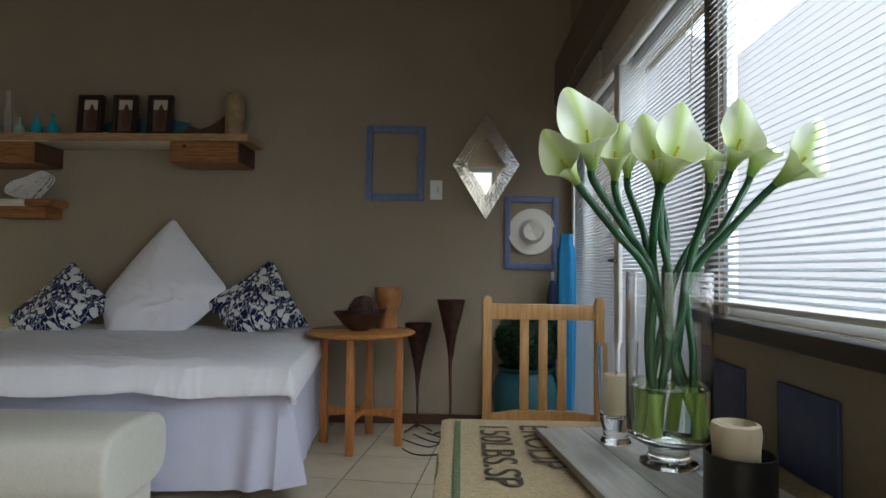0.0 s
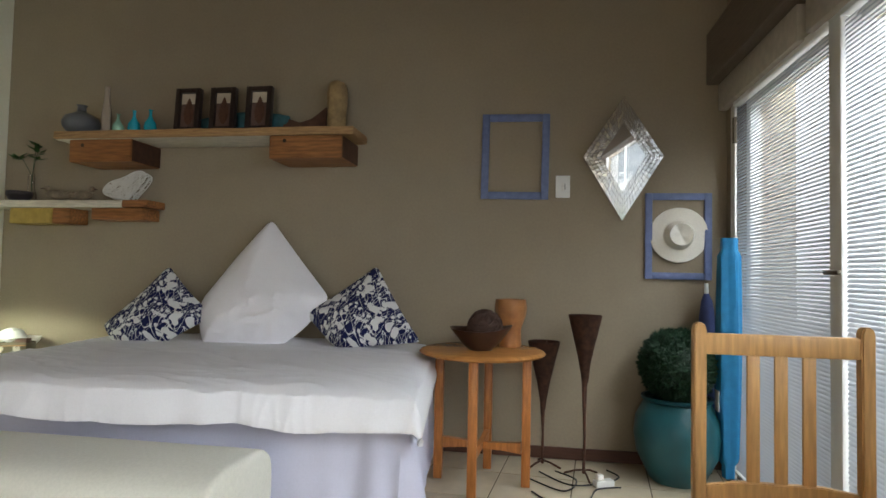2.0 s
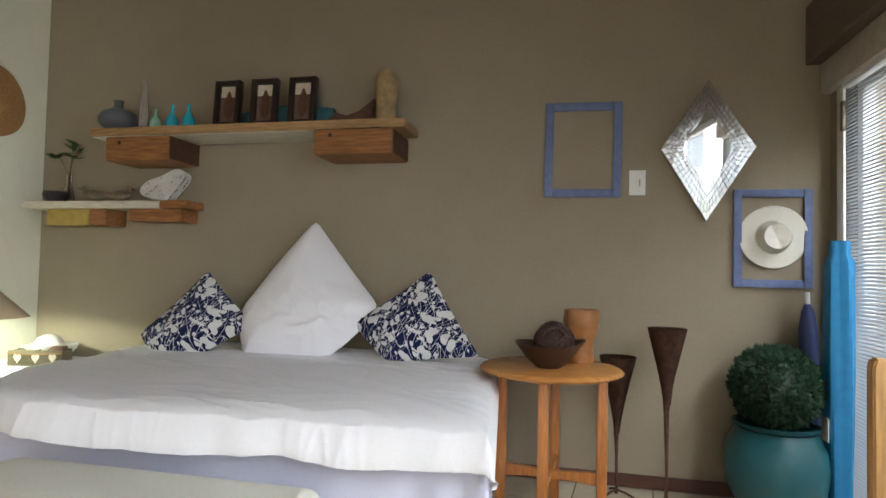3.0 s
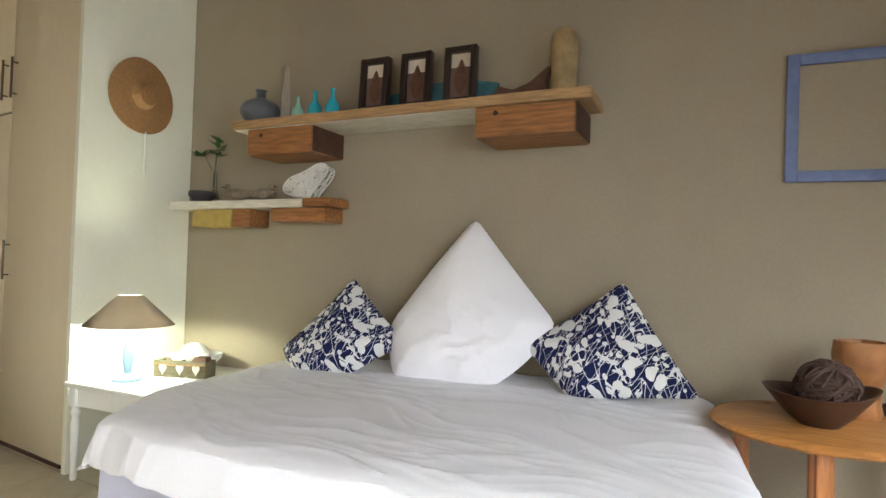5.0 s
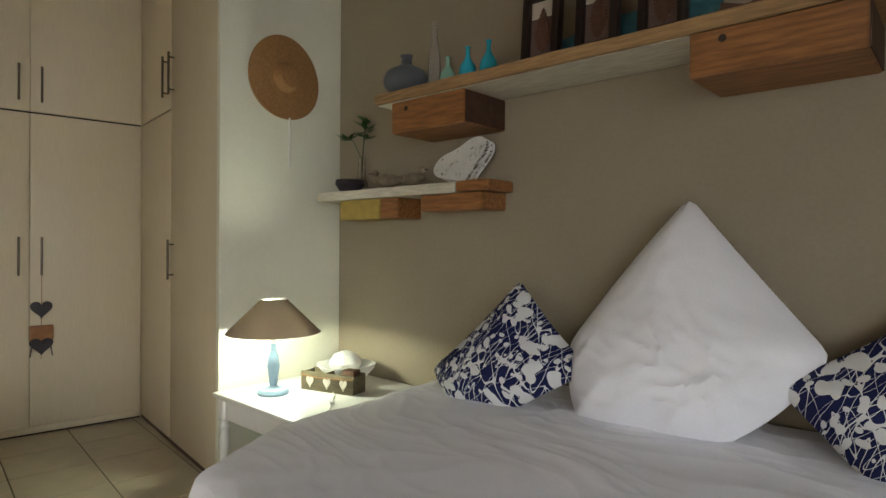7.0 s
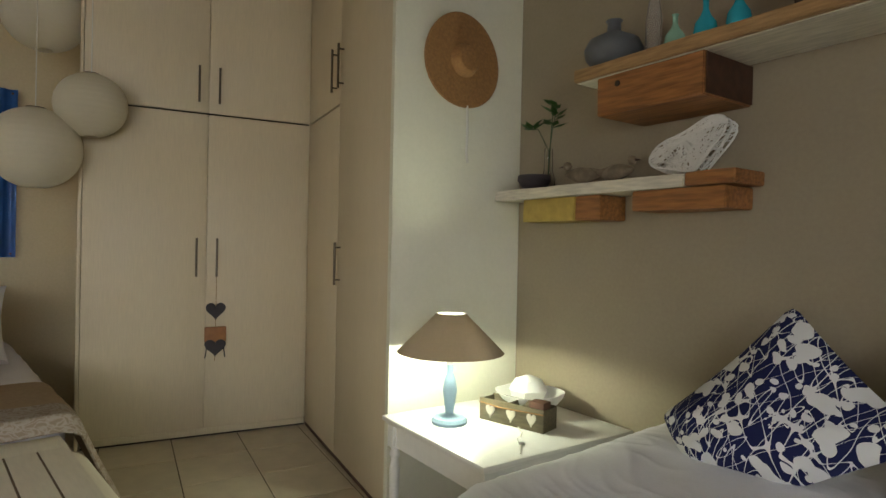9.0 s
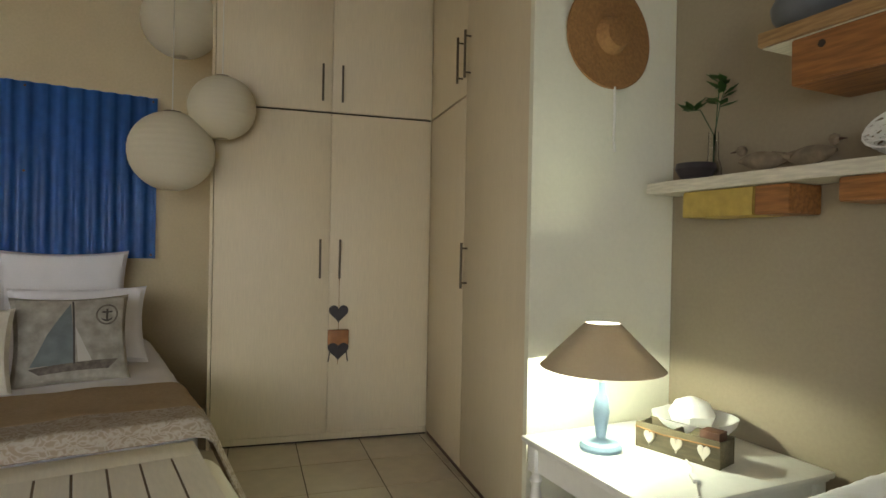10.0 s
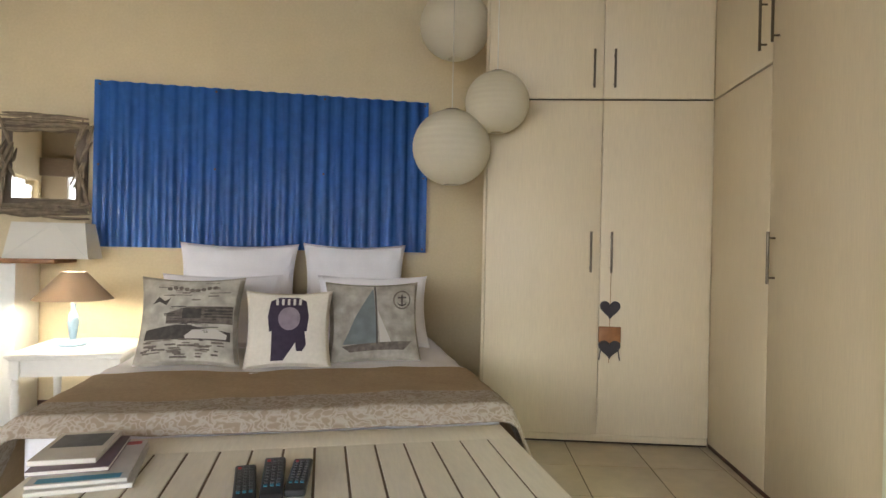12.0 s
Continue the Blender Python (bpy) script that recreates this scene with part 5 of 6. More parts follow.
# ---- things on the upper shelf ----
SZ = 2.0175


def pot_thing(name, x, y, z, profile, material, label, cat="vase", wob=0.0, group=""):
    th = thing(name, Matrix.Translation((x, y, z)), label, cat, group)
    part("body", lathe_bm(profile, 36, wob), material, th)
    return th


pot_thing("squat_vase", -3.407, 4.72, SZ, [(0.05, 0), (0.075, 0.008), (0.112, 0.05), (0.118, 0.085), (0.10, 0.122), (0.05, 0.148), (0.028, 0.16), (0.026, 0.195), (0.034, 0.205), (0.024, 0.205), (0.018, 0.16)], M["grey_ceramic"], "squat blue-grey ceramic vase with a short neck on the shelf")
M["frosted"] = mat("frosted_clear_glass", (0.9, 0.86, 0.82), 0.18, transmission=0.85, ior=1.4)
pot_thing("slender_bottle", -3.217, 4.72, SZ, [(0.030, 0), (0.033, 0.006), (0.031, 0.09), (0.030, 0.16), (0.018, 0.24), (0.016, 0.33), (0.013, 0.33), (0.012, 0.24), (0.026, 0.15), (0.026, 0.02), (0.005, 0.015)], M["frosted"], "slender clear glass bottle vase on the shelf")
BUD = [(0.028, 0), (0.034, 0.006), (0.040, 0.03), (0.036, 0.06), (0.018, 0.085), (0.010, 0.105), (0.010, 0.135), (0.014, 0.142), (0.008, 0.142)]
pot_thing("bud_vase", -3.108, 4.695, SZ, [(r * 0.95, z * 0.93) for r, z in BUD], M["mint"], "small mint-green glazed bud vase", group="bud vases")
pot_thing("bud_vase", -2.988, 4.695, SZ, [(r, z * 1.08) for r, z in BUD], M["turquoise"], "small turquoise glazed bud vase", group="bud vases")
pot_thing("bud_vase", -2.869, 4.695, SZ, [(r, z * 1.10) for r, z in BUD], M["turquoise"], "small turquoise glazed bud vase", group="bud vases")
M["leaf_brown"] = mat("pressed_brown_leaf", (0.11, 0.045, 0.025), 0.7, grain=0.7, scale=40, dark=0.6)
M["mount"] = mat("pale_mount_card", (0.52, 0.45, 0.36), 0.8, grain=0.3, scale=60, dark=0.95)
M["mount_dark"] = mat("brown_grey_mount_card", (0.13, 0.08, 0.065), 0.8, grain=0.5, scale=40, dark=0.85)


def leaf_picture(x):
    w, h, b = 0.172, 0.292, 0.030
    th = thing("leaf_picture", Matrix.Translation((x, 4.69, SZ + 0.001)) @ pose(0, 0, 0, -4), "small black-framed picture of a pressed brown leaf on the shelf", "picture", "leaf pictures")
    for s in (-1, 1):
        part("stile", span_bm((s * (w / 2 - b / 2) - b / 2, -0.022, 0), (s * (w / 2 - b / 2) + b / 2, 0.022, h), 0.003), M["black_frame"], th)
        zc = b / 2 if s < 0 else h - b / 2
        part("rail", span_bm((-w / 2 + b, -0.021, zc - b / 2 + 0.001), (w / 2 - b, 0.021, zc + b / 2 - 0.001), 0.002), M["black_frame"], th)
    part("mount", span_bm((-w / 2 + b, 0.006, h * 0.66), (w / 2 - b, 0.010, h - b)), M["mount"], th, smooth=False)
    part("mount", span_bm((-w / 2 + b, 0.006, b), (w / 2 - b, 0.010, h * 0.66 - 0.001)), M["mount_dark"], th, smooth=False)
    pts = []
    n = 26
    for k in range(n + 1):
        t = k / n
        pts.append((0.050 * math.sin(math.pi * t) ** 0.7 * (0.82 + 0.18 * math.cos(k * math.pi)) * (1.1 - 0.6 * t), 0.048 + 0.185 * t))
    outline = pts + [(-a, z) for a, z in reversed(pts[1:-1])]
    part("leaf", extrude_bm(outline, -0.003), M["leaf_brown"], th, "serrated brown leaf", m=Matrix.Translation((0, 0.005, 0)), smooth=False)


for x in (-2.599, -2.35, -2.1):
    leaf_picture(x)
M["teal_wood"] = mat("worn_teal_paint", (0.035, 0.14, 0.17), 0.6, grain=0.9, scale=20, dark=0.6, blotch=0.3, bump=0.1)
M["brown_wood"] = mat("dark_brown_carving", (0.095, 0.038, 0.022), 0.55, grain=0.8, scale=18, dark=0.65, blotch=0.3, bump=0.08)
fish = thing("carved_fish", Matrix.Translation((-2.135, 4.80, SZ)), "carved wooden fish with worn teal body and brown tail", "ornament")
bmf = bmesh.new()
segs, rings = 26, []
for k in range(segs + 1):
    t = k / segs
    r = 0.075 * math.sin(math.pi * min(1, 0.06 + t * 0.80)) ** 0.8 + 0.004
    rings.append([bmf.verts.new((-0.46 + 0.66 * t, 0.035 * r / 0.08 * math.cos(a), 0.085 + 0.9 * r * math.sin(a))) for a in [2 * math.pi * j / 14 for j in range(14)]])
for a, b in zip(rings, rings[1:]):
    for j in range(14):
        bmf.faces.new((a[j], a[(j + 1) % 14], b[(j + 1) % 14], b[j]))
bmf.faces.new(rings[0][::-1])
bmf.faces.new(rings[-1])
part("fish_body", bmf, M["teal_wood"], fish)
part("tail", extrude_bm([(0.15, 0.025), (0.17, 0.11), (0.28, 0.075), (0.36, 0.10), (0.46, 0.175), (0.475, 0.165), (0.45, 0.10), (0.47, 0.002), (0.30, 0.005)], 0.035, bevel=0.006), M["brown_wood"], fish, "dark brown carved tail", m=Matrix.Translation((0, -0.018, 0)))
M["post_wood"] = mat("pale_carved_wood", (0.36, 0.25, 0.12), 0.6, grain=0.9, scale=16, dark=0.6, blotch=0.4, bump=0.2)
pot_thing("carved_post", -1.587, 4.735, SZ, [(0.058, 0), (0.062, 0.01), (0.060, 0.10), (0.064, 0.2), (0.063, 0.27), (0.052, 0.305), (0.03, 0.32)], M["post_wood"], "pale yellowish carved wooden post ornament on the shelf", "ornament", 0.07)

# ---- things on the lower shelf ----
LZ = 1.573
pot_thing("stone_bowl", -3.936, 4.79, LZ, [(0.035, 0), (0.06, 0.008), (0.082, 0.045), (0.078, 0.068), (0.07, 0.066), (0.05, 0.03), (0.004, 0.024)], M["heart_dark"], "small dark stone bowl on the shelf", "bowl")
sv = thing("sprig_vase", Matrix.Translation((-3.896, 4.845, LZ)), "clear glass vase holding a green leafy sprig", "vase")
part("glass", lathe_bm([(0.030, 0), (0.034, 0.004), (0.034, 0.05), (0.022, 0.09), (0.020, 0.20), (0.0175, 0.20), (0.019, 0.09), (0.030, 0.05), (0.030, 0.008), (0.004, 0.008)], 24), M["glass"], sv)
M["leaf"] = mat("sprig_leaf", (0.05, 0.14, 0.03), 0.5, grain=0.4, scale=40, dark=0.7, translucent=0.3)
rnd = random.Random(3)
for k in range(3):
    ex, ey, ez = (-0.09, 0.10, 0.03)[k], (-0.06, -0.05, 0.0)[k], (0.30, 0.38, 0.43)[k]
    pts = [Vector((0, 0, 0.02)), Vector((0.004 * k, 0, 0.19)), Vector((ex * 0.5, ey * 0.5, 0.30)), Vector((ex, ey, ez))]
    sp = part("sprig", tube_bm(pts, 0.002, 5), M["stem"], sv)
    for q in range(10):
        t = q / 9
        p = pts[2].lerp(pts[3], t)
        d = Vector((rnd.uniform(-1, 1), rnd.uniform(-1, 0.4), rnd.uniform(-0.2, 0.6))).normalized()
        s = d.cross(Vector((0, 0, 1))).normalized() * 0.018
        bml = bmesh.new()
        L = rnd.uniform(0.055, 0.085)
        vs = [bml.verts.new(c) for c in (p, p + d * L * 0.5 + s, p + d * L, p + d * L * 0.5 - s)]
        bml.faces.new(vs)
        bmesh.ops.solidify(bml, geom=list(bml.faces), thickness=0.0008)
        part("leaf", bml, M["leaf"], sp)


def bird(x, y, yaw, s):
    th = thing("wooden_bird", Matrix.Translation((x, y, LZ)) @ pose(0, 0, 0, 0, 0, yaw), "small weathered driftwood bird ornament on the shelf", "ornament", "driftwood birds")
    bmx = bmesh.new()
    rings = []
    for k in range(13):
        t = k / 12
        r = 0.034 * s * math.sin(math.pi * min(0.97, max(0.03, t))) ** 0.7
        rings.append([bmx.verts.new(((t - 0.5) * 0.17 * s, 0.8 * r * math.cos(a), 0.036 * s + r * math.sin(a) + 0.012 * s * t)) for a in [2 * math.pi * j / 10 for j in range(10)]])
    for a, b in zip(rings, rings[1:]):
        for j in range(10):
            bmx.faces.new((a[j], a[(j + 1) % 10], b[(j + 1) % 10], b[j]))
    bmx.faces.new(rings[0][::-1])
    bmx.faces.new(rings[-1])
    part("bird_body", bmx, M["drift"], th)
    part("head", lathe_bm([(0.002, -0.02 * s), (0.014 * s, -0.014 * s), (0.02 * s, 0), (0.014 * s, 0.014 * s), (0.002, 0.02 * s)], 14), M["drift"], th, m=Matrix.Translation((0.075 * s, 0, 0.085 * s)))
    part("beak", tube_bm([(0.088 * s, 0, 0.085 * s), (0.118 * s, 0, 0.082 * s)], [0.006 * s, 0.001], 6), M["twig"], th)
    part("tail", tube_bm([(-0.07 * s, 0, 0.042 * s), (-0.15 * s, 0, 0.07 * s)], [0.016 * s, 0.006 * s], 6), M["drift"], th)
    part("foot", box_bm((0.06 * s, 0.04 * s, 0.008), 0.002, (0, 0, 0.004)), M["drift"], th)


bird(-3.626, 4.79, 190, 1.05)
bird(-3.443, 4.80, 0, 1.0)
hb = thing("twig_heart", Matrix.Translation((-3.07, 4.80, LZ + 0.016)) @ pose(0, 0, 0, -12, -22, 4), "white-painted twig heart leaning against the wall on the shelf", "ornament")
rnd = random.Random(21)


def heart_edge(t, s=1.0):
    x = 16 * math.sin(t) ** 3
    z = 13 * math.cos(t) - 5 * math.cos(2 * t) - 2 * math.cos(3 * t) - math.cos(4 * t)
    return Vector((x * 0.0102 * s, 0, z * 0.0065 * s + 0.085))


for lay in (-0.034, 0.0, 0.034):
    part("rim", tube_bm([heart_edge(2 * math.pi * k / 40) + Vector((0, lay, 0)) for k in range(41)], 0.0045, 6), M["white_twig"], hb)
for k in range(175):
    t0 = rnd.uniform(0, 2 * math.pi)
    if k % 3:
        t1 = t0 + rnd.choice((1, -1)) * rnd.uniform(0.9, 3.1)
        y0 = y1 = rnd.choice((-0.037, -0.034, 0.034))
    else:
        t1 = t0 + rnd.uniform(-0.25, 0.25)
        y0, y1 = -0.04, 0.04
    part("twig", tube_bm([heart_edge(t0, 0.99) + Vector((0, y0, 0)), heart_edge(t1, 0.99) + Vector((0, y1, 0))], rnd.uniform(0.0018, 0.0030), 5), M["white_twig"], hb)

# ---- nightstand things ----
hx = thing("wooden_box", Matrix.Translation((-3.70, 4.50, 0.531)) @ pose(0, 0, 0, 0, 0, 16), "small grey-brown wooden compartment box with pale hearts", "box")
M["box_wood"] = mat("grey_brown_box_wood", (0.13, 0.105, 0.06), 0.6, grain=0.9, scale=20, dark=0.6, stretch=(0.8, 5, 5), bump=0.1)
for y in (-0.055, 0.047):
    part("side", span_bm((-0.16, y, 0), (0.16, y + 0.008, 0.095), 0.001), M["box_wood"], hx)
for x in (-0.16, -0.025, 0.065, 0.152):
    part("divider", span_bm((x, -0.0465, 0.001), (x + 0.008, 0.0465, 0.090), 0.001), M["box_wood"], hx)
part("bottom", span_bm((-0.15, -0.046, 0.001), (0.15, 0.046, 0.008)), M["box_wood"], hx, smooth=False)


def heart_outline(w, h, n=28):
    pts = []
    for k in range(n):
        t = 2 * math.pi * k / n
        pts.append((16 * math.sin(t) ** 3 / 32 * w, (13 * math.cos(t) - 5 * math.cos(2 * t) - 2 * math.cos(3 * t) - math.cos(4 * t) + 2.5) / 29 * h))
    return pts


for x in (-0.10, 0.005, 0.105):
    part("heart", extrude_bm(heart_outline(0.045, 0.055), -0.008, bevel=0.002), M["cream_canvas"], hx, "pale heart-shaped stone", m=Matrix.Translation((x, -0.0555, 0.045)))
part("rope", tube_bm([(-0.16, -0.060, 0.078), (-0.05, -0.062, 0.070), (0.05, -0.061, 0.074), (0.16, -0.060, 0.078)], 0.003, 6), M["straw"], hx)
part("card", span_bm((0.075, -0.03, 0.01), (0.145, 0.03, 0.115), 0.001), M["brown_wood"], hx, "dark wooden coaster stack")
wbw = thing("white_bowl", Matrix.Translation((-3.80, 4.66, 0.531)), "white ceramic shell-shaped bowl on the side table", "bowl")
part("bowl", lathe_bm([(0.07, 0), (0.10, 0.02), (0.145, 0.075), (0.155, 0.10), (0.145, 0.098), (0.09, 0.035), (0.005, 0.025)], 40, 0.10), M["white_paint"], wbw)
cl2 = thing("white_shell", Matrix.Translation((-3.83, 4.68, 0.560)), "rounded white shell lying in the bowl", "shell")
part("shell", lathe_bm([(0.03, 0), (0.07, 0.03), (0.082, 0.07), (0.06, 0.115), (0.02, 0.132), (0.004, 0.133)], 28, 0.18), M["white_paint"], cl2)
sc = thing("lamp_switch", Matrix.Translation((-3.50, 4.34, 0.531)) @ pose(0, 0, 0, 0, 0, -35), "white inline cord switch lying on the side table", "switch")
part("switch_body", box_bm((0.06, 0.022, 0.016), 0.005, (0, 0, 0.008)), M["white_metal"], sc)
part("cord", tube_bm([(-0.03, 0, 0.006), (-0.12, 0.02, 0.004), (-0.22, 0.01, 0.004), (-0.30, -0.04, 0.004)], 0.003, 6), M["cord"], sc)
part("cord", tube_bm([(0.03, 0, 0.006), (0.08, -0.01, 0.004), (0.13, -0.015, 0.004)], 0.003, 6), M["cord"], sc)

# ---- hearts hanging on the wardrobe ----
hh = thing("heart_garland", CORNER @ Matrix.Translation((0.006, -0.604, 0.0)) @ pose(0, 0, 0, 0, 0, 90), "string of three dark and brown hearts hanging from a wardrobe handle", "ornament")
part("string", tube_bm([(0, -0.026, 1.058), (0.002, -0.012, 0.90), (0, -0.010, 0.50)], 0.0018, 5), M["straw"], hh)
part("heart", extrude_bm(heart_outline(0.125, 0.115), -0.016, bevel=0.003), M["heart_dark"], hh, "dark slate heart", m=Matrix.Translation((0, -0.012, 0.825)))
part("square", box_bm((0.135, 0.014, 0.10), 0.006, (0.0, -0.019, 0.675)), M["burl"], hh, "brown leather tag")
part("heart", extrude_bm(heart_outline(0.135, 0.12), -0.016, bevel=0.003), M["heart_dark"], hh, "dark slate heart", m=Matrix.Translation((0, -0.012, 0.585)))
for x in (-0.05, 0.05):
    part("tassel", tube_bm([(x, -0.02, 0.60), (x * 1.25, -0.02, 0.52)], 0.004, 5), M["heart_dark"], hh)

# ---- driftwood mirror, shelf and box beside the sheet ----
MX0, MX1, MZ0, MZ1 = 2.405, 3.00, 1.34, 2.04
mir = thing("driftwood_mirror", SHEET, "square wall mirror framed with layered grey driftwood sticks", "mirror")
part("backing", span_bm((MX0 + 0.03, 0.002, MZ0 + 0.03), (MX1 - 0.03, 0.018, MZ1 - 0.03)), M["dark_wood"], mir, smooth=False)
part("mirror_glass", span_bm((MX0 + 0.10, 0.019, MZ0 + 0.13), (MX1 - 0.10, 0.023, MZ1 - 0.11)), M["mirror"], mir, "clear mirror glass", smooth=False)
rnd = random.Random(9)
for k in range(76):
    side = k % 4
    t = rnd.random()
    if side < 2:
        zc = (MZ0 + rnd.uniform(0.0, 0.12)) if side == 0 else (MZ1 - rnd.uniform(0.0, 0.10))
        xc, L = lerp(MX0 + 0.06, MX1 - 0.06, t), rnd.uniform(0.16, 0.40)
        a, b = Vector((xc - L / 2, 0, zc + rnd.uniform(-0.015, 0.015))), Vector((xc + L / 2, 0, zc + rnd.uniform(-0.015, 0.015)))
        a.x, b.x = max(a.x, MX0), min(b.x, MX1)
    else:
        xc = (MX0 + rnd.uniform(0.0, 0.09)) if side == 2 else (MX1 - rnd.uniform(0.0, 0.09))
        zc, L = lerp(MZ0 + 0.10, MZ1 - 0.10, t), rnd.uniform(0.08, 0.22)
        tw = rnd.uniform(-0.04, 0.04)
        a, b = Vector((xc - tw, 0, zc - L / 2)), Vector((xc + tw, 0, zc + L / 2))
        a.x, b.x = max(a.x, MX0), min(b.x, MX1 + 0.01)
    y = rnd.uniform(0.022, 0.060)
    mid = a.lerp(b, 0.5) + Vector((rnd.uniform(-0.012, 0.012), 0.006, rnd.uniform(-0.012, 0.012)))
    for p in (a, b, mid):
        p.y += y
    r = rnd.uniform(0.007, 0.014)
    part("stick", tube_bm([a, a.lerp(mid, 0.6), mid, mid.lerp(b, 0.5), b], [r * 0.4, r, r * 1.1, r * 0.9, r * 0.4], 7), M["drift"], mir)
cab = thing("low_cabinet", SHEET @ Matrix.Translation((3.05, 0.012, 0)), "white half-height cabinet with a wooden top board", "cabinet")
part("body", span_bm((-0.33, 0.005, 0.0), (0.60, 0.34, 1.03), 0.004), M["white_paint"], cab)
part("top", span_bm((-0.56, 0.005, 1.032), (0.62, 0.36, 1.062), 0.004), M["burl"], cab, "brown wooden top board")
wx = thing("white_box", SHEET @ Matrix.Translation((2.56, 0.20, 1.0625)), "white folded paper box with creased sides", "box")
bmw = box_bm((0.50, 0.26, 0.235), 0, (0, 0, 0.1175))
for v in bmw.verts:
    if v.co.z > 0.1:
        v.co.x *= 0.86
        v.co.y *= 0.7
part("box_body", bmw, M["paper_white"], wx, smooth=False)
part("crease", tube_bm([(0.24, 0.133, 0.01), (-0.02, 0.097, 0.225)], 0.0025, 5), M["cord"], wx)
part("crease", tube_bm([(-0.24, 0.133, 0.01), (-0.04, 0.097, 0.225)], 0.0025, 5), M["cord"], wx)

# ---- magazines and remotes on the bench ----
BT = 0.5285


def on_bench(x, y, z, yaw):
    return SHEET @ Matrix.Translation((x, y, z)) @ pose(0, 0, 0, 0, 0, yaw)


def magazine(x, y, z, yaw, w, h, t, cover, label, bars):
    th = thing("magazine", on_bench(x, y, z, yaw), label, "magazine", "stacked magazines")
    part("page_block", span_bm((-w / 2 + 0.002, -h / 2 + 0.002, 0.001), (w / 2 - 0.001, h / 2 - 0.002, t - 0.001)), M["paper_white"], th, smooth=False)
    part("cover", span_bm((-w / 2, -h / 2, t - 0.001), (w / 2, h / 2, t + 0.0005)), cover, th, smooth=False)
    part("back_cover", span_bm((-w / 2, -h / 2, 0.0), (w / 2, h / 2, 0.001)), cover, th, smooth=False)
    for bx, by, bw, bh, mt in bars:
        part("print", span_bm((bx - bw / 2, by - bh / 2, t + 0.0008), (bx + bw / 2, by + bh / 2, t + 0.0014)), mt, th, smooth=False)
    return th


M["cover_pale"] = mat("pale_magazine_cover", (0.60, 0.57, 0.52), 0.3, grain=0.6, scale=12, dark=0.8, blotch=0.3)
M["cover_beige"] = mat("beige_book_cover", (0.50, 0.45, 0.37), 0.35, grain=0.6, scale=10, dark=0.8, blotch=0.3)
M["cover_purple"] = mat("purple_brown_cover", (0.14, 0.08, 0.10), 0.4, grain=0.6, scale=12, dark=0.7)
M["ink_blue"] = mat("turquoise_print", (0.02, 0.22, 0.34), 0.35)
M["ink_red"] = mat("red_print", (0.45, 0.03, 0.03), 0.35)
M["ink_grey"] = mat("grey_print", (0.10, 0.10, 0.105), 0.5, grain=0.8, scale=24, dark=0.6)
magazine(1.44, 2.70, BT, 8, 0.25, 0.33, 0.012, M["cover_pale"], "pale glossy magazine with turquoise and red print", [(0.0, 0.125, 0.20, 0.035, M["ink_blue"]), (-0.07, -0.13, 0.07, 0.03, M["ink_red"]), (0.05, -0.02, 0.09, 0.10, M["ink_grey"])])
magazine(1.445, 2.69, BT + 0.0136, 6, 0.24, 0.32, 0.010, M["cover_pale"], "pale glossy magazine with turquoise and red print", [(0.0, 0.135, 0.20, 0.032, M["ink_blue"]), (-0.07, -0.135, 0.07, 0.03, M["ink_red"])])
magazine(1.485, 2.655, BT + 0.0252, 5, 0.20, 0.27, 0.012, M["cover_purple"], "purple-brown covered magazine in the stack", [])
magazine(1.505, 2.63, BT + 0.0384, 2, 0.17, 0.25, 0.014, M["cover_beige"], "beige booklet with a grey picture lying on the stack", [(0.0, -0.04, 0.14, 0.12, M["ink_grey"])])


def remote(x, y, yaw, w, L):
    th = thing("remote_control", on_bench(x, y, BT, yaw), "black plastic remote control lying on the bench", "remote", "remote controls")
    part("case", box_bm((w, L, 0.022), 0.007, (0, 0, 0.011), 3), M["black_plastic"], th)
    for r in range(9):
        for c in range(3):
            mt = M["ink_red"] if (r, c) == (0, 2) else (M["ink_blue"] if r == 8 else M["ink_grey"])
            part("button", box_bm((w * 0.17, L * 0.05, 0.003), 0.001, ((c - 1) * w * 0.27, L * (-0.38 + 0.085 * r), 0.0232), 1), mt, th)


remote(1.00, 2.90, 6, 0.058, 0.25)
remote(0.93, 2.86, 2, 0.060, 0.27)
remote(0.86, 2.86, -4, 0.056, 0.23)

# ---- prints on the cushions of the bed ----
M["ink_purple"] = mat("dark_purple_print", (0.035, 0.022, 0.045), 0.85, grain=0.7, scale=30, dark=0.7)
M["ink_mauve"] = mat("mauve_grey_print", (0.24, 0.19, 0.22), 0.85, grain=0.7, scale=24, dark=0.7)
M["ink_stripe"] = mat("pale_stripe_print", (0.47, 0.43, 0.39), 0.85)
M["ink_sail"] = mat("grey_blue_sail_print", (0.16, 0.18, 0.185), 0.85, grain=0.7, scale=18, dark=0.75)
M["ink_sepia"] = mat("sepia_print", (0.17, 0.14, 0.115), 0.85, grain=0.9, scale=40, dark=0.55)
M["ink_sepia_dark"] = mat("dark_sepia_print", (0.075, 0.062, 0.055), 0.85, grain=0.9, scale=40, dark=0.6)


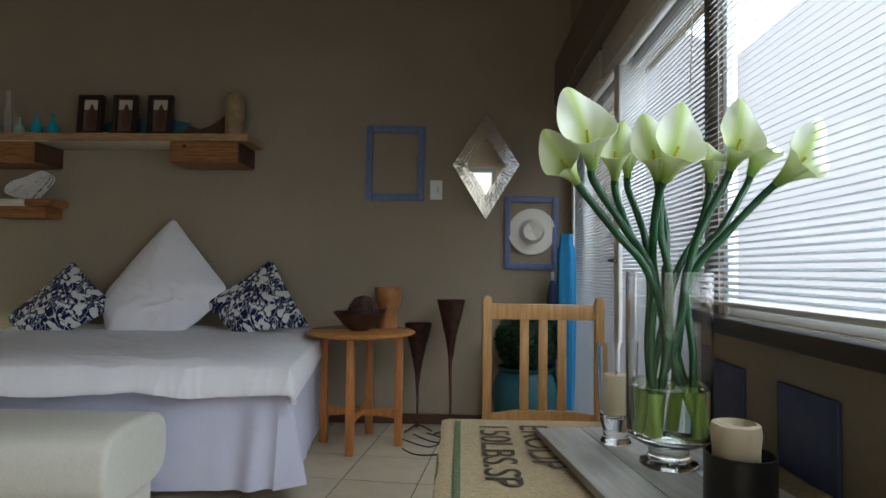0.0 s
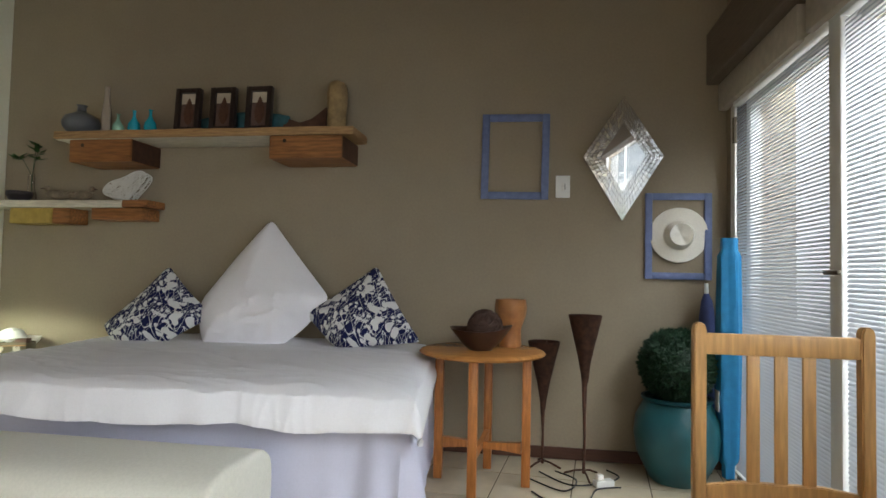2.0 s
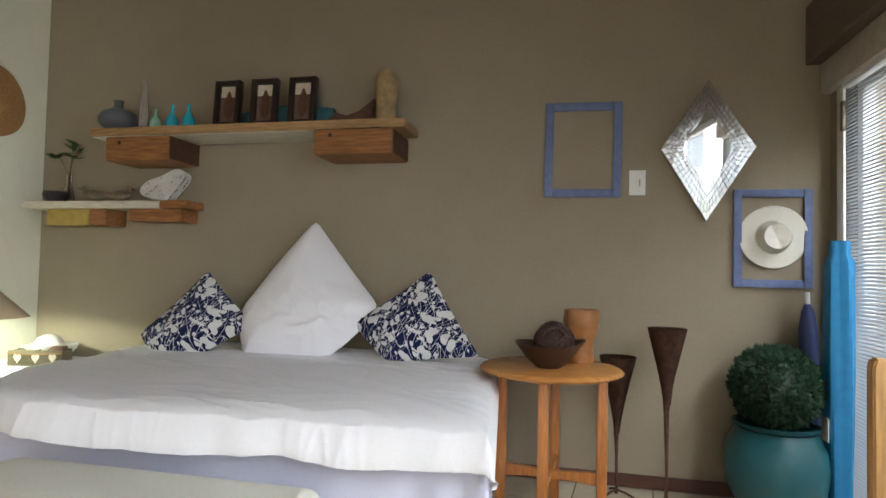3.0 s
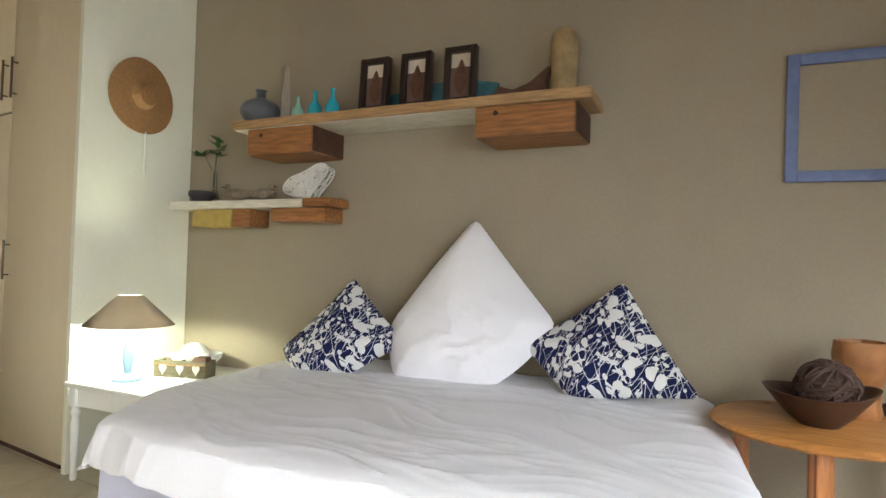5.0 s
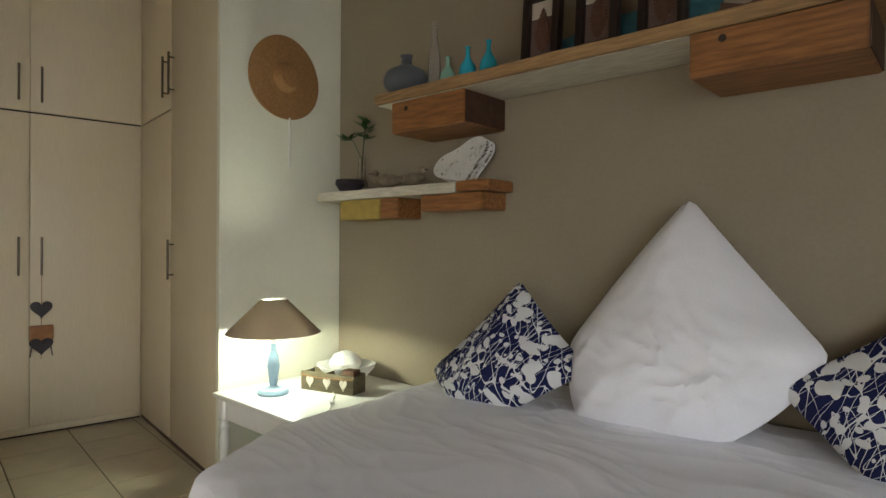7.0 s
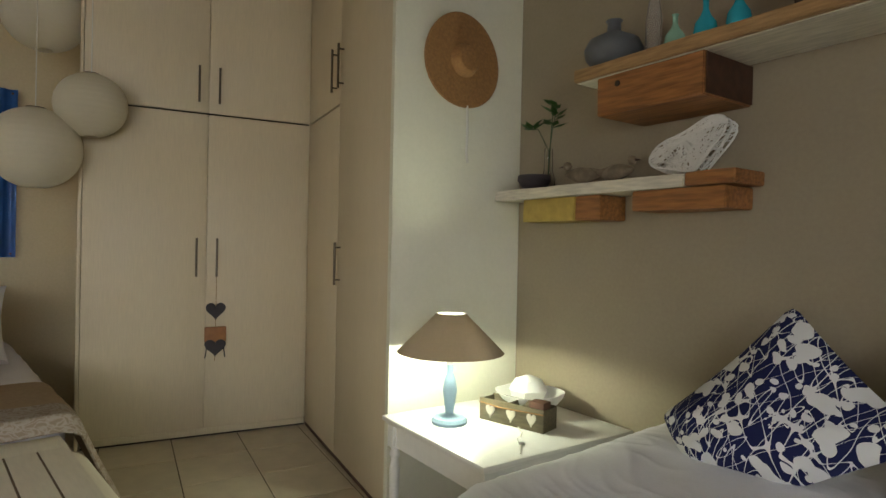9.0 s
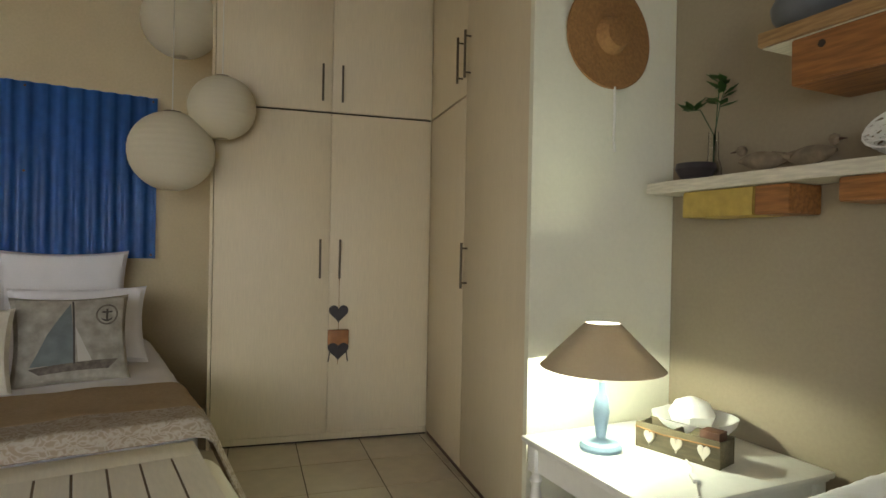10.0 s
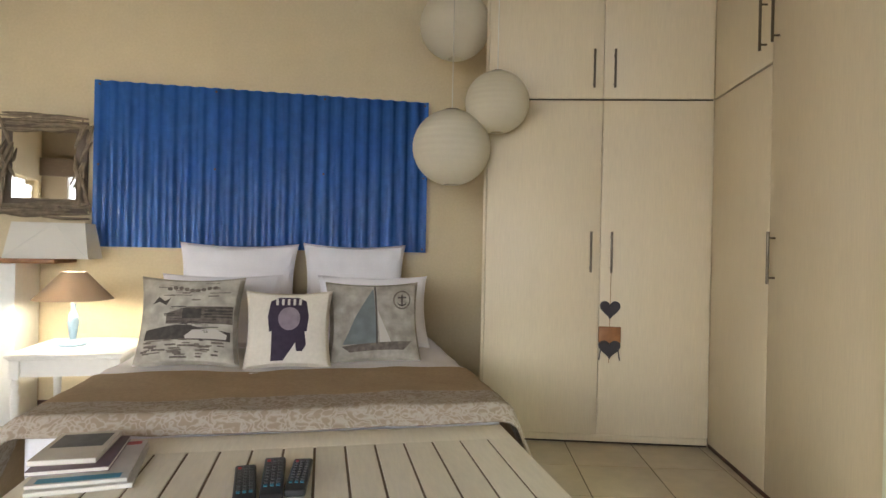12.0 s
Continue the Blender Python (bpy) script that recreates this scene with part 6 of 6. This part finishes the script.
def print_on(th, w, h, d, outline, material, lift=0.0015, label=""):
    """A flat print of outline points (a, b) in -1..1 laid onto the front of a cushion (local -y)."""
    bm = bmesh.new()
    f = bm.faces.new([bm.verts.new((a, 0, b)) for a, b in outline])
    bmesh.ops.triangulate(bm, faces=[f])
    for it in range(4):
        long = [e for e in bm.edges if e.calc_length() > 0.09]
        if long:
            bmesh.ops.subdivide_edges(bm, edges=long, cuts=1)
            bmesh.ops.triangulate(bm, faces=bm.faces)
    for v in bm.verts:
        a, b = v.co.x, v.co.z
        t = max(0.0, (1 - a * a) * (1 - b * b)) ** 0.5
        v.co = Vector((a * w / 2 * (1 - 0.09 * (1 - b * b)), -(t ** 0.62) * d / 2 - lift, b * h / 2 * (1 - 0.09 * (1 - a * a)) + h / 2))
    part("print", bm, material, th, label)


def ellipse(cx, cy, rx, ry, n=20):
    return [(cx + rx * math.cos(2 * math.pi * k / n), cy + ry * math.sin(2 * math.pi * k / n)) for k in range(n)]


def rect(x0, y0, x1, y1):
    return [(x0, y0), (x1, y0), (x1, y1), (x0, y1)]


P = (0.43, 0.40, 0.14)
# purple figure as plain shapes
print_on(c_dark, *P, [(-0.42, 0.72), (-0.22, 0.84), (0.22, 0.84), (0.42, 0.72), (0.5, 0.3), (0.46, -0.1), (0.2, -0.05), (-0.2, -0.05), (-0.46, -0.1), (-0.5, 0.3)], M["ink_purple"], 0.0015)
print_on(c_dark, *P, [(-0.40, -0.02), (0.40, -0.02), (0.44, -0.45), (0.34, -0.62), (0.20, -0.62), (0.18, -0.40), (-0.12, -0.45), (-0.10, -0.86), (-0.38, -0.86), (-0.36, -0.4)], M["ink_purple"], 0.0017)
print_on(c_dark, *P, ellipse(0.02, 0.25, 0.27, 0.32), M["ink_mauve"], 0.0028)
for k in range(5):
    x = -0.30 + 0.135 * k
    print_on(c_dark, *P, rect(x, 0.62, x + 0.06, 0.80), M["ink_stripe"], 0.003)
P = (0.51, 0.45, 0.15)
print_on(c_ship, *P, [(-0.02, 0.85), (0.02, -0.62), (-0.72, -0.58), (-0.45, 0.1)], M["ink_sail"])
print_on(c_ship, *P, [(0.05, 0.25), (0.08, -0.60), (0.34, -0.58)], M["ink_stripe"])
print_on(c_ship, *P, [(-0.74, -0.62), (0.80, -0.52), (0.60, -0.74), (-0.55, -0.78)], M["ink_sepia"], 0.0018)
print_on(c_ship, *P, rect(0.0, -0.6, 0.035, 0.9), M["ink_sepia_dark"], 0.0025)
outer = ellipse(0.62, 0.52, 0.21, 0.25, 24)
print_on(c_ship, *P, outer, M["ink_sepia"], 0.0015)
print_on(c_ship, *P, ellipse(0.62, 0.52, 0.175, 0.21, 24), M["ship_cloth"], 0.0022)
print_on(c_ship, *P, rect(0.60, 0.38, 0.64, 0.66), M["ink_sepia_dark"], 0.003)
print_on(c_ship, *P, rect(0.52, 0.56, 0.72, 0.60), M["ink_sepia_dark"], 0.0032)
print_on(c_ship, *P, [(0.50, 0.46), (0.54, 0.38), (0.62, 0.34), (0.70, 0.38), (0.74, 0.46), (0.70, 0.42), (0.62, 0.385), (0.54, 0.42)], M["ink_sepia_dark"], 0.0034)
P = (0.51, 0.47, 0.15)
print_on(c_van, *P, [(-0.42, -0.10), (-0.42, 0.14), (0.0, 0.30), (0.90, 0.30), (0.92, -0.10)], M["ink_sepia"])
print_on(c_van, *P, rect(-0.1, 0.02, 0.28, 0.25), M["ink_sepia_dark"], 0.0025)
for k in range(4):
    print_on(c_van, *P, rect(0.34, 0.04 + 0.07 * k, 0.90, 0.07 + 0.07 * k), M["ink_sepia_dark"], 0.0026)
print_on(c_van, *P, [(-0.82, -0.45), (-0.80, -0.24), (-0.2, -0.12), (0.1, -0.14), (0.3, -0.20), (0.88, -0.28), (0.88, -0.48)], M["ink_sepia_dark"], 0.0016)
print_on(c_van, *P, [(-0.02, -0.38), (0.14, -0.24), (0.60, -0.22), (0.82, -0.34), (0.80, -0.44), (0.0, -0.44)], M["ink_stripe"], 0.003)
rnd = random.Random(12)
for k in range(46):
    x, y = rnd.uniform(-0.86, 0.66), rnd.uniform(-0.88, -0.46)
    print_on(c_van, *P, rect(x, y, x + rnd.uniform(0.08, 0.26), y + rnd.uniform(0.02, 0.045)), M["ink_sepia"], 0.0018 + 0.00004 * k)
for k in range(9):
    x = -0.4 + 0.11 * k
    print_on(c_van, *P, ellipse(x, 0.72 + 0.03 * math.sin(k), 0.05, 0.045, 10), M["ink_sepia"], 0.0018)
for k in range(40):
    x, y = rnd.uniform(-0.60, 0.55), rnd.uniform(-0.40, 0.34)
    print_on(c_van, *P, rect(x, y, x + rnd.uniform(0.06, 0.34), y + rnd.uniform(0.010, 0.026)), M["ink_sepia_dark"], 0.0034 + 0.00003 * k)
for k in range(16):
    x, y = rnd.uniform(-0.75, 0.45), rnd.uniform(0.40, 0.86)
    print_on(c_van, *P, rect(x, y, x + rnd.uniform(0.10, 0.42), y + rnd.uniform(0.012, 0.03)), M["ink_sepia"], 0.0018 + 0.00004 * k)
print_on(c_van, *P, [(-0.72, 0.34), (-0.60, 0.52), (-0.48, 0.42), (-0.36, 0.50), (-0.44, 0.32), (-0.58, 0.40)], M["ink_sepia_dark"], 0.002)

# ---- blue panels under the window ----
for y0, y1 in ((1.885, 2.115), (2.29, 2.50)):
    single("wall_panel", span_bm((RIGHT - 0.012, y0, 0.58), (RIGHT - 0.001, y1, 0.845), 0.003), M["blue_panel"], Matrix.Identity(4), "dark navy painted panel on the wall under the window", "panel", "navy wall panels")

# ---- table setting ----
TRAY = Matrix.Translation((0.49, 2.02, 0.654)) @ pose(0, 0, 0, 0, 0, 8)
tray = thing("wooden_tray", TRAY, "grey weathered wooden board lying on the table", "tray")
for k in range(3):
    x0 = -0.21 + 0.125 * k
    part("board", span_bm((x0 + 0.001, -0.33, 0.0), (x0 + 0.124, 0.30, 0.020), 0.002), M["tray"], tray)
VX, VY, VZ = 0.500, 2.00, 0.6745
vase = thing("glass_vase", Matrix.Translation((VX, VY, VZ)), "tall clear glass cylinder vase part filled with water", "vase")
R = 0.093
part("glass", lathe_bm([(0.001, 0.0), (0.060, 0.0), (0.064, 0.004), (0.062, 0.010), (0.048, 0.016), (0.043, 0.030), (0.046, 0.044), (0.070, 0.052), (R - 0.004, 0.064), (R, 0.080), (R, 0.43), (R - 0.0035, 0.43), (R - 0.0035, 0.082), (R - 0.012, 0.066), (0.060, 0.059), (0.001, 0.058)], 56), M["glass"], vase)
part("water", lathe_bm([(0.001, 0.0583), (0.060, 0.0593), (R - 0.0123, 0.0663), (R - 0.0038, 0.083), (R - 0.0038, 0.178), (0.001, 0.178)], 56), M["water"], vase)
for o in vase.children:
    o.visible_shadow = False


def lily_material():
    m = mat("calla_lily_petal", (0.86, 0.88, 0.80), 0.5, translucent=0.35)
    nt = m.node_tree
    tc = nt.nodes.new("ShaderNodeTexCoord")
    sep = nt.nodes.new("ShaderNodeSeparateXYZ")
    nt.links.new(tc.outputs["Object"], sep.inputs[0])
    n = nt.nodes.new("ShaderNodeTexNoise")
    n.inputs["Scale"].default_value = 30
    nt.links.new(tc.outputs["Object"], n.inputs["Vector"])
    ad = nt.nodes.new("ShaderNodeMath")
    ad.operation = "MULTIPLY_ADD"
    ad.inputs[1].default_value = 0.03
    nt.links.new(n.outputs[0], ad.inputs[0])
    nt.links.new(sep.outputs["Z"], ad.inputs[2])
    r = nt.nodes.new("ShaderNodeValToRGB")
    e = r.color_ramp.elements
    e[0].position, e[0].color = 0.0, (0.12, 0.26, 0.05, 1)
    e[1].position, e[1].color = 1.0, (0.84, 0.88, 0.76, 1)
    k = e.new(0.30)
    k.color = (0.42, 0.56, 0.13, 1)
    k = e.new(0.55)
    k.color = (0.74, 0.81, 0.50, 1)
    mr = nt.nodes.new("ShaderNodeMapRange")
    mr.inputs[1].default_value, mr.inputs[2].default_value = 0.0, 0.125
    nt.links.new(ad.outputs[0], mr.inputs[0])
    nt.links.new(mr.outputs[0], r.inputs[0])
    ab = nt.nodes.new("ShaderNodeMath")
    ab.operation = "ABSOLUTE"
    nt.links.new(sep.outputs["Y"], ab.inputs[0])
    vein = nt.nodes.new("ShaderNodeMapRange")
    vein.inputs[1].default_value, vein.inputs[2].default_value = 0.002, 0.020
    vein.inputs[3].default_value, vein.inputs[4].default_value = 0.75, 0.0
    nt.links.new(ab.outputs[0], vein.inputs[0])
    front = nt.nodes.new("ShaderNodeMath")
    front.operation = "GREATER_THAN"
    front.inputs[1].default_value = 0.0
    nt.links.new(sep.outputs["X"], front.inputs[0])
    both = nt.nodes.new("ShaderNodeMath")
    both.operation = "MULTIPLY"
    nt.links.new(vein.outputs[0], both.inputs[0])
    nt.links.new(front.outputs[0], both.inputs[1])
    tint = nt.nodes.new("ShaderNodeMix")
    tint.data_type = "RGBA"
    tint.inputs[7].default_value = (0.52, 0.66, 0.14, 1)
    nt.links.new(both.outputs[0], tint.inputs[0])
    nt.links.new(r.outputs[0], tint.inputs[6])
    nt.links.new(tint.outputs[2], nt.nodes["Principled BSDF"].inputs["Base Color"])
    for node in nt.nodes:
        if node.type == "BSDF_TRANSLUCENT":
            nt.links.new(tint.outputs[2], node.inputs[0])
    return m


M["spathe"] = lily_material()


def spathe_fn(size, seed):
    def fn(u, v):
        # u: round the funnel with overlapping edges, v: from the stem to the rim; the tip stands at u = 0.5
        a = (u - 0.5) * 2 * math.pi * 1.06
        tip = math.cos(a) * 0.5 + 0.5
        r = (0.095 + 0.13 * v + 0.40 * v ** 2.2 * (0.70 + 0.30 * tip)) * (1 - 0.05 * (abs(u - 0.5) > 0.47))
        z = v * (0.66 + 0.46 * tip ** 1.4 + 0.26 * tip ** 10)
        curl = 0.16 * v ** 5 * (0.4 + 0.6 * tip)
        wave = 0.07 * v * v * noise.noise(Vector((math.cos(a) * 2 + seed, math.sin(a) * 2, v)))
        rr = r * (1 - 0.25 * (abs(a) / math.pi) ** 4 * v)
        return Vector((math.cos(a) * (rr + curl * tip), math.sin(a) * rr * (0.98 - 0.25 * v * tip), z - curl * 0.5 + wave)) * size * 0.80
    return fn


def lily(px, py, d, size, lean, tilt, spin, foot, seed):
    """A calla whose funnel starts at the place seen from the table's end along (px, py) at distance d."""
    th = thing("calla_lily", Matrix.Identity(4), "white calla lily with green throat and long dark green stem", "flower", "calla lilies")
    d *= 1.085
    base = Vector((0.031 + (px - 784) / 1042 * d - 0.0315 * d, 0.65 + d, 1.104 - (py - 478) / 1042 * d))
    m = Matrix.Translation(base) @ pose(0, 0, 0, 0, lean) @ pose(0, 0, 0, tilt) @ pose(0, 0, 0, 0, 0, spin)
    part("spathe", shell_bm(spathe_fn(size, seed), 40, 18, 0.0009), M["spathe"], th, "white funnel-shaped petal, green at its throat", m=m)
    part("spadix", tube_bm([(0, 0, 0.02 * size / 0.1), (0.004, 0, 0.32 * size), (0.006, 0, 0.56 * size)], [0.004, 0.005, 0.0035], 8), M["spadix"], th, m=m)
    axis = (m.to_3x3() @ Vector((0, 0, 1))).normalized()
    fx, fy = foot
    rim = Vector((VX + fx * 0.058, VY + fy * 0.055, VZ + 0.425))
    low = Vector((VX + 0.062 * math.cos(seed * 2.4), VY + 0.055 * math.sin(seed * 2.4), VZ + 0.074))
    mid = rim.lerp(low, 0.5) + Vector((0.012 * math.sin(seed * 3), 0.010 * math.cos(seed * 5), 0))
    ctrl = [base + axis * 0.012, base - axis * 0.03, rim.lerp(base - axis * 0.03, 0.5) + (base - rim).cross(Vector((0, 1, 0))) * 0.04 * math.sin(seed * 2), rim, mid, low]
    pts = []
    for i in range(len(ctrl) - 1):
        p0, p1, p2, p3 = [ctrl[max(0, min(len(ctrl) - 1, i + k))] for k in (-1, 0, 1, 2)]
        for j in range(7):
            t = j / 7
            pts.append(0.5 * ((2 * p1) + (p2 - p0) * t + (2 * p0 - 5 * p1 + 4 * p2 - p3) * t * t + (3 * p1 - p0 - 3 * p2 + p3) * t ** 3))
    pts.append(low)
    cut = next(i for i, p in enumerate(pts) if p.z < VZ + 0.182)
    part("stem", tube_bm(pts[:cut + 1], 0.0088, 10), M["stem"], th)
    part("stem_foot", tube_bm(pts[cut:], 0.0095, 10), M["stem_pale"], th, "pale green stem end in the water")


for k, spec in enumerate(((1020, 322, 1.18, 0.115, -42, 26, 70, (-0.9, -0.5)), (1046, 296, 1.20, 0.158, -14, 30, 95, (-0.7, -0.2)), (1086, 316, 1.34, 0.125, -6, 20, 60, (-0.6, 0.5)),
                         (1108, 312, 1.42, 0.115, -4, 8, 100, (-0.35, 0.8)), (1160, 316, 1.20, 0.125, -16, 26, 80, (-0.2, -0.6)), (1168, 324, 1.36, 0.105, 4, 12, 80, (0.1, 0.7)),
                         (1172, 318, 1.15, 0.140, 14, 34, 95, (-0.5, 0.1)), (1251, 320, 1.38, 0.105, 2, 8, 90, (0.5, 0.6)), (1286, 296, 1.22, 0.128, 6, 38, 90, (0.6, -0.3)),
                         (1320, 308, 1.34, 0.138, 18, 12, 110, (0.8, 0.4)), (1364, 322, 1.20, 0.140, 40, 34, 100, (0.95, 0.0)))):
    lily(*spec, k * 1.7)

cup = thing("candle_cup", Matrix.Translation((0.548, 1.765, 0.6745)), "black ribbed cup holding a pillar candle", "candle holder")
prof = [(0.058, 0)]
for k in range(25):
    prof.append((0.062 + 0.0008 * (k % 2), 0.004 + 0.092 * k / 24))
prof += [(0.063, 0.100), (0.059, 0.100), (0.058, 0.012), (0.003, 0.010)]
part("cup", lathe_bm(prof, 48), M["black_pot"], cup)
cd = thing("pillar_candle", Matrix.Translation((0.545, 1.77, 0.6855)), "burnt-down cream pillar candle with a curled rim", "candle")
part("wax", lathe_bm([(0.040, 0), (0.041, 0.10), (0.044, 0.125), (0.042, 0.140), (0.034, 0.143), (0.026, 0.128), (0.018, 0.112), (0.002, 0.108)], 36, 0.10), M["wax"], cd)
part("wick", tube_bm([(0, 0, 0.106), (0.003, 0.001, 0.122)], 0.0012, 5), M["gap"], cd)
gl = thing("candle_glass", Matrix.Translation((0.425, 2.165, 0.6745)), "clear glass holder with a cream candle inside", "candle holder")
part("glass", lathe_bm([(0.036, 0), (0.038, 0.004), (0.030, 0.02), (0.034, 0.04), (0.041, 0.06), (0.050, 0.245), (0.0475, 0.245), (0.039, 0.075), (0.030, 0.066), (0.003, 0.064)], 36), M["glass"], gl).visible_shadow = False
cd2 = thing("pillar_candle", Matrix.Translation((0.425, 2.165, 0.7395)), "cream candle standing in a glass", "candle")
part("wax", lathe_bm([(0.027, 0), (0.032, 0.012), (0.033, 0.100), (0.028, 0.108), (0.003, 0.104)], 28, 0.03), M["wax"], cd2)
part("wick", tube_bm([(0, 0, 0.102), (0.002, 0.001, 0.116)], 0.0012, 5), M["gap"], cd2)

# ---- plug board among the cables ----
pb = thing("plug_board", Matrix.Translation((0.06, 4.47, 0.0)) @ pose(0, 0, 0, 0, 0, 25), "small white plastic multi-plug lying on the floor", "plug")
part("case", box_bm((0.11, 0.05, 0.035), 0.008, (0, 0, 0.0185)), M["white_metal"], pb)
part("plug", box_bm((0.035, 0.035, 0.03), 0.006, (-0.025, 0, 0.052)), M["white_paint"], pb)

# ---- floor tiles, last ----
TP = 0.405
A0 = pose(0, 0, 0, 0, 0, -6.0)
me_tile = None
far_tiles = []
o = Vector((-5.10, 3.425, 0))
for i in range(-11, 24):
    for j in range(-15, 8):
        c = o + A0.to_3x3() @ Vector(((i + 0.5) * TP, (j + 0.5) * TP, 0))
        if not (-7.3 < c.x < 1.0 and -2.2 < c.y < 5.2):
            continue
        if c.y < 0.2:
            far_tiles.append(c)
            continue
        if me_tile is None:
            ob = part("tile", box_bm((TP - 0.007, TP - 0.007, 0.006), 0.0015, (0, 0, -0.003), 1), M["tile"], floor, smooth=False)
            me_tile = ob.data
        else:
            ob = new("tile", me_tile)
            ob.parent = floor
        ob.matrix_local = Matrix.Translation((c.x, c.y, 0.001 * 0)) @ A0

tv, tf = [], []
for c in far_tiles:
    i = len(tv)
    h = TP / 2 - 0.0035
    tv += [(*(c + A0.to_3x3() @ Vector((sx * h, sy * h, 0))),) for sx, sy in ((-1, -1), (1, -1), (1, 1), (-1, 1))]
    tf.append((i, i + 1, i + 2, i + 3))
me = bpy.data.meshes.new("floor_tiles")
me.from_pydata(tv, [], tf)
me.materials.append(M["tile"])
rest = new("floor_tiles", me)
rest.parent = floor
tagged(rest, kind="stuff")
